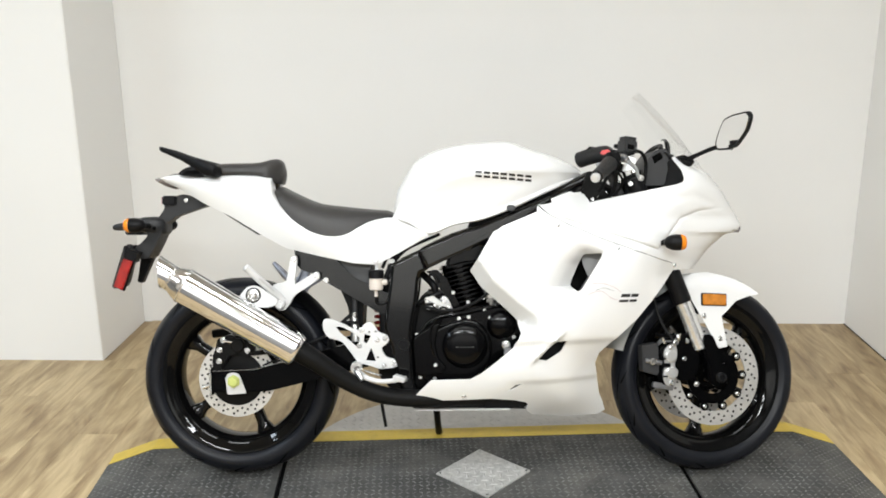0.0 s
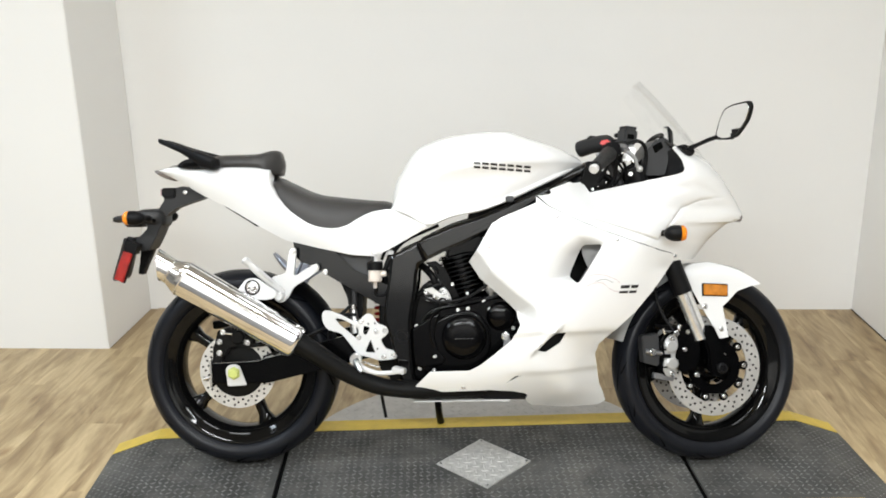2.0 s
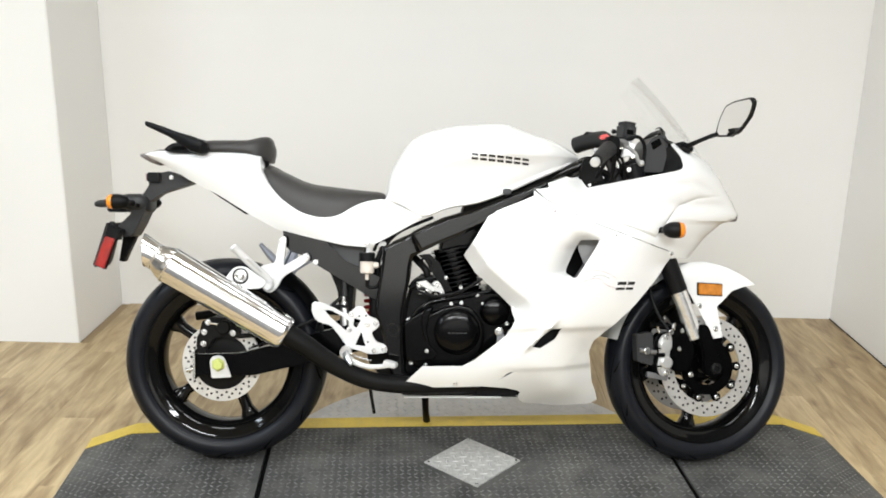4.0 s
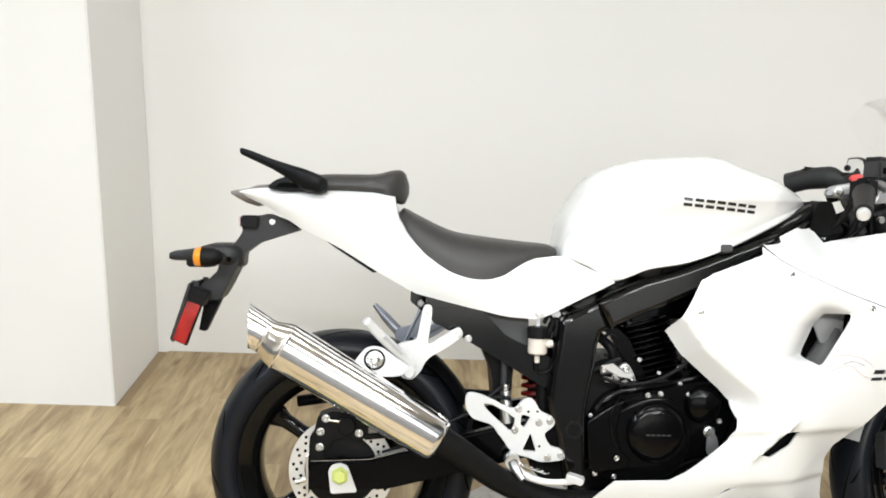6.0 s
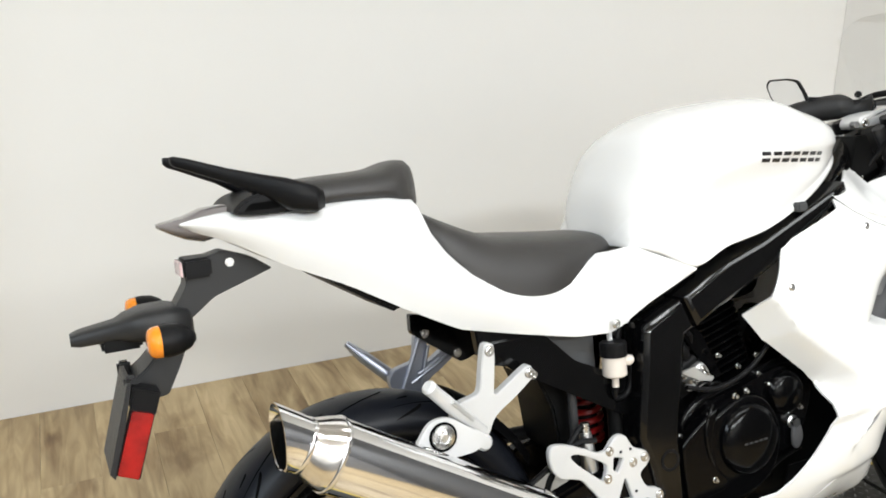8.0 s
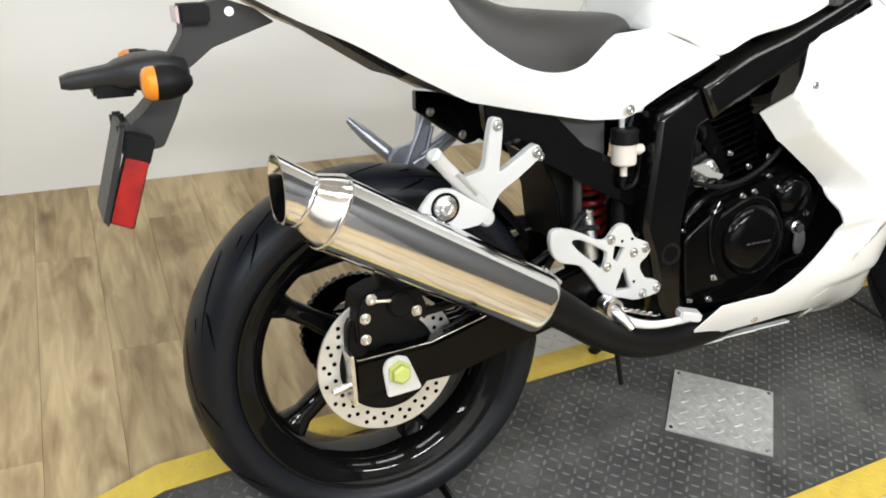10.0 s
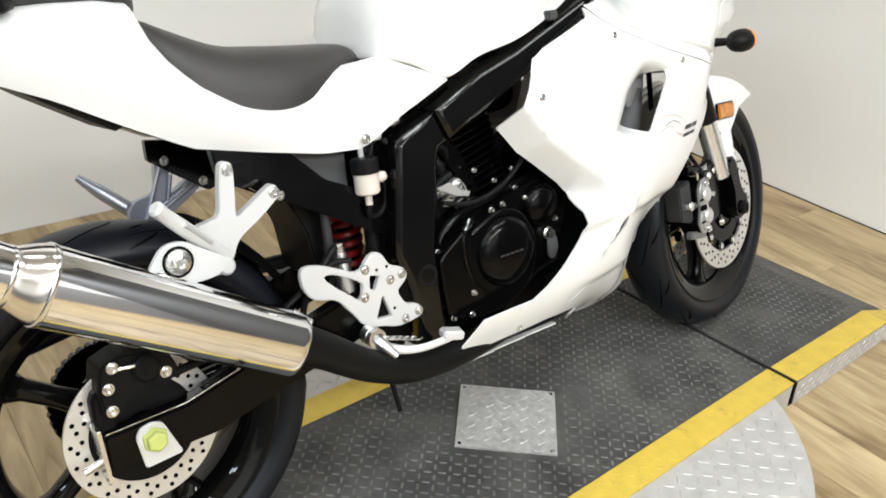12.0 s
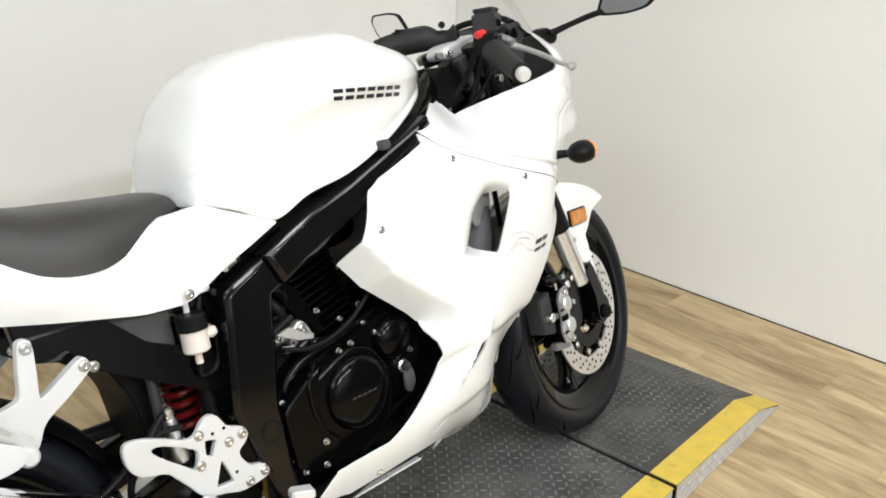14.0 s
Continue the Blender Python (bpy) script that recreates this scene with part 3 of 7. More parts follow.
for s in (-1, 1):
    lo, hi = (JOINT_U + 0.02, END_U - 0.015) if s > 0 else (-END_U + 0.015, -JOINT_U - 0.02)
    tread("ramp_tread", grid(lo, hi, -INNER + 0.012, INNER - 0.01, PITCH, lambda u, v: abs(v) < INNER - 0.012), ramp_z, TREAD, "raised tread bars on the dark ramp")
    tread("stripe_tread", grid(-JOINT_U + 0.02, JOINT_U - 0.015, s * 0.277 - 0.022, s * 0.277 + 0.022, PITCH), lambda u: 0.0012, YELLOW, "yellow painted tread bars on the edge stripe", height=0.0008)
    for v in (-1, 1):
        tread("stripe_tread", grid(lo, hi - 0.1 if s > 0 else hi, v * 0.277 - 0.022, v * 0.277 + 0.022, PITCH, lambda u, w: abs(u) < 1.10), lambda u: ramp_z(u) + 0.0022, YELLOW, "yellow painted tread bars on the edge stripe", height=0.0008)
for s in (-1, 1):
    for v in (-1, 1):
        spots = [(s * u, z, turn) for u, z, turn in grid(JOINT_U + 0.022, END_U - 0.03, FLOOR + 0.011, -0.008, 0.0165, lambda u, z: z < ramp_z(u) - 0.010)]
        tread("skirt_tread", spots, None, STEEL_PLATE, "raised tread bars on the bare side skirt", (0.0082, 0.0025), 0.0016, 0, lambda u, z, h, v=v: (u, v * (HALF + 0.0024 + h), z))
for u, v in ((0.134, 0.0), (-0.134, 0.0), (0.0, 0.134), (0.0, -0.134)):
    part("screw", disc((u, v, 0.0045), 0.0045, 0.0015, (0, 0, 1), 10, 0.0005), PIPE, table)
CASTGREY = material("dark_cast_alloy", (0.30, 0.30, 0.31), 0.4, 0.8, vary=0.12, bump=0.1, bump_scale=400)
BLUEGREY = material("blue_grey_cast_alloy", (0.36, 0.38, 0.44), 0.35, 0.8, vary=0.1, bump=0.1, bump_scale=300)
COVERGREY = material("mid_grey_plastic", (0.065, 0.066, 0.068), 0.5, spec=0.3, vary=0.12, bump=0.1, bump_scale=700)
CASTALU = material("dull_cast_alloy", (0.42, 0.42, 0.41), 0.45, 0.6, vary=0.12, bump=0.15, bump_scale=300)
DARKGREY = material("dark_grey_plastic", (0.036, 0.036, 0.037), 0.5, spec=0.25, vary=0.12)

# ---- motorcycle ----
bike = tagged(new("motorcycle"), "white sport motorcycle with black frame leaning on its side stand", "motorcycle")
bike.matrix_basis = pose(0, -0.075, 0, 0, 0, 1.72) @ pose(0, 0, 0, -13.5)


def bolt(at, parent, r=0.007, d=0.008, axis=(0, -1, 0), mat=None):
    return part("bolt", bolt_mesh(at, r, d, axis), mat or BOLT, parent, "", 35)


# wheels
RW, FW = Vector((0.0, -0.018, 0.305)), Vector((1.445, 0.0, 0.295))


def wheel(name, c, radius, width, rim_r, label):
    w = tagged(new(name), label)
    w.parent = bike
    rho, h = width / 2, width / 2
    prof = []
    for k in range(-10, 11):
        a = radians(72) * k / 10
        prof.append((radius - rho * 0.80 * (1 - math.cos(a)) / (1 - math.cos(radians(72))) * 0.55, h * math.sin(a) / math.sin(radians(72))))
    edge = prof[-1][0]
    wall_l = [(rim_r - 0.004, -h * 0.62), (rim_r + 0.016, -h * 0.82), (rim_r + 0.020, -h * 0.88), (rim_r + (edge - rim_r) * 0.62, -h * 1.0)]
    wall_r = [(r, -y) for r, y in wall_l[::-1]]
    part("tyre", turned(wall_l + prof + wall_r, c, 96), RUBBER, w, "black rubber road tyre", 50)
    rp = [(rim_r + 0.010, -h * 0.74), (rim_r + 0.0155, -h * 0.82), (rim_r + 0.014, -h * 0.86), (rim_r + 0.009, -h * 0.86), (rim_r + 0.002, -h * 0.80), (rim_r - 0.008, -h * 0.76), (rim_r - 0.028, -h * 0.60), (rim_r - 0.034, -h * 0.3),
          (rim_r - 0.034, h * 0.3), (rim_r - 0.028, h * 0.60), (rim_r - 0.008, h * 0.76), (rim_r + 0.002, h * 0.80), (rim_r + 0.009, h * 0.86), (rim_r + 0.014, h * 0.86), (rim_r + 0.0155, h * 0.82), (rim_r + 0.010, h * 0.74),
          (rim_r - 0.004, h * 0.55), (rim_r - 0.014, 0), (rim_r - 0.004, -h * 0.55)]
    part("rim", turned(rp, c, 96, closed=True), RIMBLACK, w, "glossy black alloy rim", 50)
    return w


def spokes(w, c, rim_r, n, phase, half_w):
    for k in range(n):
        a = phase + 2 * math.pi * k / n
        d, t = Vector((math.cos(a), 0, math.sin(a))), Vector((-math.sin(a), 0, math.cos(a)))
        loops = []
        for f, ww, th in ((0.045, 0.030, 0.03), (0.075, 0.020, 0.026), (0.12, 0.0155, 0.02), (rim_r - 0.06, 0.0165, 0.018), (rim_r - 0.038, 0.026, 0.022), (rim_r - 0.030, 0.034, 0.026)):
            p = c + d * f
            loop = []
            for q in range(12):
                b = 2 * math.pi * q / 12
                loop.append(p + t * ww * math.copysign(abs(math.cos(b)) ** 0.6, math.cos(b)) + Vector((0, 1, 0)) * th * math.copysign(abs(math.sin(b)) ** 0.6, math.sin(b)))
            loops.append(loop)
        part("spoke", rings(bmesh.new(), loops), RIMBLACK, w, "", 45)
    part("hub", turned([(0, -half_w), (0.035, -half_w), (0.042, -half_w + 0.006), (0.052, -0.028), (0.052, 0.028), (0.042, half_w - 0.006), (0.035, half_w), (0, half_w)], c, 32), RIMBLACK, w)


def brake_disc(w, c, r0, r1, y, holes_n, name="brake_disc"):
    bm = turned([(r0, -0.0025), (r1 - 0.0005, -0.0025), (r1, -0.002), (r1, 0.002), (r1 - 0.0005, 0.0025), (r0, 0.0025)], c + Vector((0, y, 0)), 72, closed=True)
    ob = part(name, bm, STEEL, w, "drilled bright steel brake disc", 40)
    bm = bmesh.new()
    for k in range(holes_n):
        a = 2 * math.pi * k / holes_n
        for j, f in enumerate((0.25, 0.72) if k % 2 else (0.48,)):
            r = r0 + (r1 - r0) * f
            p = c + Vector((r * math.cos(a + 0.05 * j), y - 0.0026, r * math.sin(a + 0.05 * j)))
            disc(p, 0.0036, 0.0006, n=10, bevel=0, bm=bm)
    part("drilling", bm, GAP, ob, "dark drilled holes", 0, "stuff")
    return ob


rear = wheel("rear_wheel", RW, 0.304, 0.150, 0.222, "black five-spoke rear wheel with road tyre")
spokes(rear, RW, 0.222, 5, radians(75), 0.075)
brake_disc(rear, RW, 0.082, 0.117, -0.085, 40)
part("disc_carrier", turned([(0.03, -0.004), (0.076, -0.004), (0.084, -0.002), (0.084, 0.002), (0.03, 0.002)], RW + Vector((0, -0.084, 0)), 48, closed=True), PIPE, rear, "black disc carrier")
front = wheel("front_wheel", FW, 0.295, 0.112, 0.222, "black five-spoke front wheel with road tyre")
spokes(front, FW, 0.222, 5, radians(116), 0.055)
for s in (-1, 1):
    brake_disc(front, FW, 0.108, 0.151, s * 0.072, 48)
    car = turned([(0.055, -0.003), (0.085, -0.003), (0.085, 0.003), (0.055, 0.003)], FW + Vector((0, s * 0.072, 0)), 40, closed=True)
    carrier = part("disc_carrier", car, ENGINE, front, "black disc carrier")
    for k in range(10):
        a = 2 * math.pi * k / 10
        bm = bmesh.new()
        p = FW + Vector((0.097 * math.cos(a), s * 0.072, 0.097 * math.sin(a)))
        disc(p + Vector((0, -s * 0.004, 0)), 0.014, 0.008, (0, s, 0), 12, 0.001, bm)
        part("carrier_arm", bm, ENGINE, carrier)
        if s < 0:
            bolt(p + Vector((0, -0.005, 0)), carrier, 0.0055, 0.004)

# fuel tank
TOP = smooth_table([(0.476, 0.80), (0.488, 0.872), (0.508, 0.912), (0.545, 0.967), (0.585, 0.992), (0.642, 1.0115), (0.70, 1.0205), (0.766, 1.026), (0.82, 1.0268), (0.848, 1.0222), (0.872, 1.0125), (0.907, 1.0005), (0.978, 0.978), (1.03, 0.954), (1.055, 0.94), (1.068, 0.925)])
BOT = smooth_table([(0.476, 0.79), (0.53, 0.772), (0.588, 0.742), (0.663, 0.768), (0.747, 0.784), (0.83, 0.814), (0.913, 0.851), (0.997, 0.889), (1.03, 0.903), (1.055, 0.913), (1.068, 0.918)])
WID = smooth_table([(0.476, 0.06), (0.488, 0.09), (0.508, 0.115), (0.553, 0.146), (0.642, 0.172), (0.748, 0.184), (0.837, 0.182), (0.907, 0.162), (0.95, 0.140), (0.985, 0.110), (1.02, 0.075), (1.05, 0.04), (1.068, 0.012)])
FOOT_W = smooth_table([(0.476, 0.122), (0.488, 0.128), (0.508, 0.1365), (0.553, 0.152), (0.60, 0.160), (0.64, 0.160), (0.70, 0.161), (0.80, 0.160), (0.88, 0.149), (0.94, 0.128), (0.985, 0.102), (1.02, 0.068), (1.05, 0.036), (1.068, 0.011)])
KNEE = smooth_table([(0.476, 0.0), (0.53, 0.002), (0.60, 0.006), (0.70, 0.0085), (0.80, 0.0075), (0.90, 0.004), (0.98, 0.001), (1.068, 0.0)])
SHOULDER = smooth_table([(0.476, 0.50), (0.53, 0.52), (0.60, 0.55), (0.70, 0.575), (0.80, 0.56), (0.90, 0.52), (0.98, 0.48), (1.068, 0.45)])


def tank_ring(x):
    """Foot lip, hollow for the knee, shoulder and domed top."""
    zt, zb, w, foot, knee = interp(x, TOP), interp(x, BOT), interp(x, WID), interp(x, FOOT_W), interp(x, KNEE)
    zm = zb + interp(x, SHOULDER) * (zt - zb)
    lip = min(0.013, 0.12 * (zt - zb))
    right = [(-foot * 0.965, zb), (-foot, zb + lip * 0.25), (-foot, zb + lip * 0.75), (-foot + 0.0022, zb + lip), (-foot + 0.0028, zb + lip * 1.35)]
    for k in range(1, 15):
        f = k / 14
        y = foot - 0.0028 + (w - foot + 0.0028) * f - knee * math.exp(-((f - 0.62) / 0.30) ** 2) * min(1.0, (1 - f) / 0.16)
        right.append((-y, zb + lip * 1.35 + (zm - zb - lip * 1.35) * f))
    for k in range(1, 15):
        a = math.pi / 2 * k / 14
        right.append((-w * math.cos(a) ** 0.74, zm + (zt - zm) * math.sin(a) ** 0.94))
    return [Vector((x, y, z)) for y, z in right] + [Vector((x, -y, z)) for y, z in right[-2::-1]]


xs = [0.476, 0.479, 0.483, 0.488, 0.495, 0.503, 0.512] + [0.525 + 0.01 * k for k in range(49)] + [1.01, 1.018, 1.025, 1.035, 1.045, 1.053, 1.06, 1.065, 1.068]
part("fuel_tank", rings(bmesh.new(), [tank_ring(x) for x in xs]), WHITE, bike, "smooth white painted fuel tank with black lettering", 60)
part("tank_clip", box(0.820, 0.844, -0.170, -0.145, 0.811, 0.828, 0.003), COVERGREY, bike, "small dark grey clip at the foot of the tank")

# tail cowl and side covers
C_TOP = [(-0.246, 0.9205), (-0.225, 0.9255), (-0.19, 0.930), (-0.1, 0.931), (0.0, 0.933), (0.065, 0.931), (0.106, 0.921), (0.116, 0.872), (0.136, 0.838), (0.169, 0.80), (0.22, 0.77), (0.271, 0.754), (0.322, 0.752), (0.374, 0.768), (0.416, 0.786), (0.476, 0.795), (0.53, 0.770), (0.588, 0.742)]
C_BOT = [(-0.246, 0.916), (-0.228, 0.906), (-0.184, 0.888), (-0.1, 0.839), (-0.016, 0.799), (0.068, 0.749), (0.153, 0.703), (0.254, 0.679), (0.356, 0.657), (0.424, 0.652), (0.448, 0.660), (0.493, 0.684), (0.588, 0.738)]
C_WID = smooth_table([(-0.246, 0.046), (-0.225, 0.055), (-0.19, 0.067), (-0.1, 0.093), (0.0, 0.112), (0.1, 0.128), (0.2, 0.136), (0.32, 0.136), (0.42, 0.134), (0.5, 0.1345), (0.54, 0.1465), (0.588, 0.1600)])
C_IN = [(-0.246, 0.043), (-0.19, 0.048), (-0.16, 0.03), (-0.13, 0.0), (0.106, 0.0), (0.116, 0.075), (0.22, 0.10), (0.32, 0.10), (0.42, 0.100), (0.45, 0.122), (0.48, 0.1300), (0.53, 0.1425), (0.588, 0.1595)]

C_MID = smooth_table([(-0.246, 0.9185), (-0.19, 0.9125), (-0.1, 0.895), (0.0, 0.873), (0.1, 0.835), (0.2, 0.752), (0.32, 0.722), (0.42, 0.735), (0.5, 0.742), (0.588, 0.7405)])


def cowl_ring(x):
    zt, zb, w, yi = interp(x, C_TOP), interp(x, C_BOT), interp(x, C_WID), interp(x, C_IN)
    zm = min(interp(x, C_MID), zt - 0.002)
    low = interp(x, ((0.15, 0.80), (0.36, 0.95), (0.588, 0.985)))
    out = [(-w * (low - 0.08), zb + 0.004), (-w * low, zb)]
    for k in range(1, 8):
        f = k / 7
        out.append((-w * (low + (1 - low) * math.sin(f * math.pi / 2)), zb + (zm - zb) * f))
    for k in range(1, 9):
        a = math.pi / 2 * k / 8
        out.append((-yi - (w - yi) * math.cos(a) ** 0.55, zm + (zt - zm) * math.sin(a) ** 0.9))
    return out


cx = [-0.246, -0.24, -0.23, -0.216, -0.2] + [-0.18 + 0.022 * k for k in range(13)] + [0.101, 0.106, 0.111, 0.116, 0.122] + [0.136 + 0.0205 * k for k in range(22)] + [0.575, 0.588]
for s in (1, -1):
    bm = rings(bmesh.new(), [[Vector((x, s * y, z)) for y, z in cowl_ring(x)] for x in cx], closed=False)
    part("side_cowl", bm, WHITE, bike, "white painted tail cowl and side cover", 50)
    if s > 0:
        bolt((0.428, -0.139, 0.668), bike, 0.006, 0.005)

# tail lamp
bm = rings(bmesh.new(), [[Vector((x, math.cos(a) * w, z + h * math.sin(a))) for a in (2 * math.pi * k / 20 for k in range(20))] for x, w, z, h in ((-0.274, 0.008, 0.918, 0.003), (-0.268, 0.022, 0.917, 0.006), (-0.255, 0.036, 0.914, 0.011), (-0.235, 0.043, 0.911, 0.018), (-0.21, 0.048, 0.912, 0.026), (-0.18, 0.052, 0.916, 0.024), (-0.15, 0.05, 0.922, 0.014))])
part("tail_lamp", bm, SMOKE, bike, "clear smoked tail lamp lens", 60)

# seats
S_TOP = smooth_table([(0.115, 0.882), (0.127, 0.893), (0.154, 0.879), (0.238, 0.842), (0.323, 0.829), (0.408, 0.82), (0.462, 0.815), (0.482, 0.802)])
S_BOT = smooth_table([(0.115, 0.862), (0.136, 0.826), (0.169, 0.789), (0.22, 0.758), (0.271, 0.742), (0.322, 0.741), (0.374, 0.757), (0.416, 0.776), (0.476, 0.779), (0.482, 0.785)])
S_WID = smooth_table([(0.115, 0.085), (0.136, 0.11), (0.169, 0.124), (0.22, 0.133), (0.271, 0.137), (0.322, 0.136), (0.374, 0.124), (0.416, 0.105), (0.46, 0.082), (0.482, 0.06)])


def seat_ring(x, top, bot, wid):
    zt, zb, w = interp(x, top), interp(x, bot), interp(x, wid)
    r = [(-w * 0.9, zb - 0.006), (-w, zb)]
    for k in range(1, 13):
        a = math.pi / 2 * k / 12
        r.append((-w * math.cos(a) ** 0.6, zb + (zt - zb) * math.sin(a) ** 0.75))
    return [Vector((x, y, z)) for y, z in r] + [Vector((x, -y, z)) for y, z in r[-2::-1]]


part("rider_seat", rings(bmesh.new(), [seat_ring(0.115 + 0.367 * k / 34, S_TOP, S_BOT, S_WID) for k in range(35)]), VINYL, bike, "dark grey vinyl rider seat", 60)
P_TOP = smooth_table([(-0.11, 0.953), (-0.06, 0.964), (0.0, 0.966), (0.061, 0.968), (0.095, 0.977), (0.118, 0.978), (0.13, 0.968), (0.137, 0.945)])
P_BOT = smooth_table([(-0.11, 0.93), (-0.06, 0.931), (0.0, 0.932), (0.06, 0.929), (0.09, 0.919), (0.114, 0.906), (0.13, 0.91), (0.137, 0.93)])
P_WID = smooth_table([(-0.11, 0.06), (-0.06, 0.078), (0.0, 0.083), (0.05, 0.085), (0.09, 0.078), (0.115, 0.06), (0.13, 0.038), (0.137, 0.018)])
part("pillion_seat", rings(bmesh.new(), [seat_ring(-0.11 + 0.247 * k / 28, P_TOP, P_BOT, P_WID) for k in range(29)]), VINYL, bike, "black vinyl pillion seat pad", 60)

# grab handle
for s in (-1, 1):
    loops = []
    for x, y, z, w, h in ((-0.045, 0.10, 0.936, 0.012, 0.014), (-0.06, 0.104, 0.938, 0.022, 0.021), (-0.095, 0.095, 0.948, 0.024, 0.024), (-0.125, 0.078, 0.962, 0.019, 0.018), (-0.17, 0.060, 0.982, 0.015, 0.0115), (-0.222, 0.045, 1.003, 0.0125, 0.0095), (-0.242, 0.040, 1.010, 0.011, 0.008), (-0.247, 0.039, 1.012, 0.006, 0.005)):
        loops.append([Vector((x, s * y + w * math.copysign(abs(math.cos(a)) ** 0.6, math.cos(a)), z + h * math.copysign(abs(math.sin(a)) ** 0.6, math.sin(a)))) for a in (2 * math.pi * k / 16 for k in range(16))])
    part("grab_handle", rings(bmesh.new(), loops), PLASTIC, bike, "black moulded grab handle", 50)
grab = part("grab_base", plate(smooth2d([(-0.172, 0.927), (-0.170, 0.938), (-0.150, 0.950), (-0.11, 0.956), (-0.06, 0.946), (-0.045, 0.932), (-0.06, 0.924), (-0.12, 0.922)], 3), -0.092, 0.092, 0.006), PLASTIC, bike, "black grab rail base", 50)
part("base_slot", plate(rounded([(-0.160, 0.930), (-0.150, 0.940), (-0.112, 0.941), (-0.108, 0.929)], 0.003), -0.0935, -0.088, 0.0005), GAP, grab, "dark slot in the rail base")

# tail bracket and plate holder
hanger = part("tail_bracket", plate(rounded([(-0.112, 0.834), (-0.140, 0.855), (-0.184, 0.871), (-0.243, 0.857), (-0.244, 0.826), (-0.268, 0.79), (-0.25, 0.77), (-0.225, 0.788), (-0.205, 0.803)], 0.004), -0.016, 0.036, 0.003), TAILGREY, bike, "dark grey plastic tail bracket")
bolt((-0.176, -0.015, 0.852), hanger, 0.005, 0.004)
part("bracket_box", box(-0.247, -0.205, -0.03, 0.036, 0.836, 0.866, 0.004), PLASTIC, hanger, "black reflector box")
part("rear_reflector", box(-0.251, -0.246, -0.026, 0.032, 0.840, 0.863, 0.0015), PALE, hanger, "pale pink rear reflector")
loops = []
for x, w, z, h in ((-0.240, 0.032, 0.768, 0.018), (-0.246, 0.046, 0.770, 0.025), (-0.275, 0.058, 0.774, 0.028), (-0.31, 0.058, 0.776, 0.025), (-0.335, 0.047, 0.775, 0.019), (-0.348, 0.033, 0.773, 0.015), (-0.40, 0.027, 0.769, 0.0115), (-0.412, 0.022, 0.768, 0.008)):
    loops.append([Vector((x, 0.018 + w * math.copysign(abs(math.cos(a)) ** 0.55, math.cos(a)), z + h * math.copysign(abs(math.sin(a)) ** 0.55, math.sin(a)))) for a in (2 * math.pi * k / 20 for k in range(20))])
hood = part("plate_lamp_hood", rings(bmesh.new(), loops), TAILGREY, bike, "dark grey plastic number plate lamp hood", 50)
part("lamp_box", box(-0.372, -0.315, -0.01, 0.07, 0.744, 0.768, 0.004), PLASTIC, hood, "black plate lamp box")
part("hood_screw", disc((-0.268, -0.041, 0.765), 0.006, 0.004, n=12, bevel=0.001), GAP, hood)
holder = part("plate_holder", plate(rounded([(-0.244, 0.765), (-0.268, 0.712), (-0.290, 0.672), (-0.318, 0.668), (-0.335, 0.705), (-0.318, 0.716), (-0.296, 0.738), (-0.29, 0.772)], 0.005), -0.030, 0.062, 0.006), TAILGREY, bike, "dark grey plastic plate holder arm")
part("plate_bracket", plate(rounded([(-0.289, 0.690), (-0.304, 0.655), (-0.3185, 0.625), (-0.334, 0.590), (-0.350, 0.593), (-0.342, 0.64), (-0.335, 0.70), (-0.31, 0.704)], 0.004), 0.030, 0.062, 0.004), PLASTIC, holder, "black plate bracket")
part("plate_back", plate([(-0.343, 0.712), (-0.349, 0.712), (-0.388, 0.588), (-0.382, 0.580), (-0.374, 0.594)], -0.082, 0.045, 0.001), TAILGREY, holder, "dark grey plate mounting panel")
part("mount_block", plate(rounded([(-0.343, 0.706), (-0.306, 0.692), (-0.317, 0.66), (-0.350, 0.674)], 0.003), -0.084, -0.04, 0.003), PLASTIC, holder, "black reflector mount")
for y in (-0.052, 0.062):
    part("mount_clip", box(-0.352, -0.332, y - 0.008, y + 0.008, 0.69, 0.716, 0.004), TAILGREY, holder)
part("side_reflector", plate(rounded([(-0.348, 0.674), (-0.320, 0.664), (-0.352, 0.576), (-0.379, 0.588)], 0.004), -0.094, -0.083, 0.002), RED, holder, "red rectangular reflector")
part("reflector_back", plate(rounded([(-0.350, 0.677), (-0.317, 0.665), (-0.350, 0.572), (-0.381, 0.586)], 0.004), -0.0835, -0.076, 0.001), PLASTIC, holder, "black reflector backing")


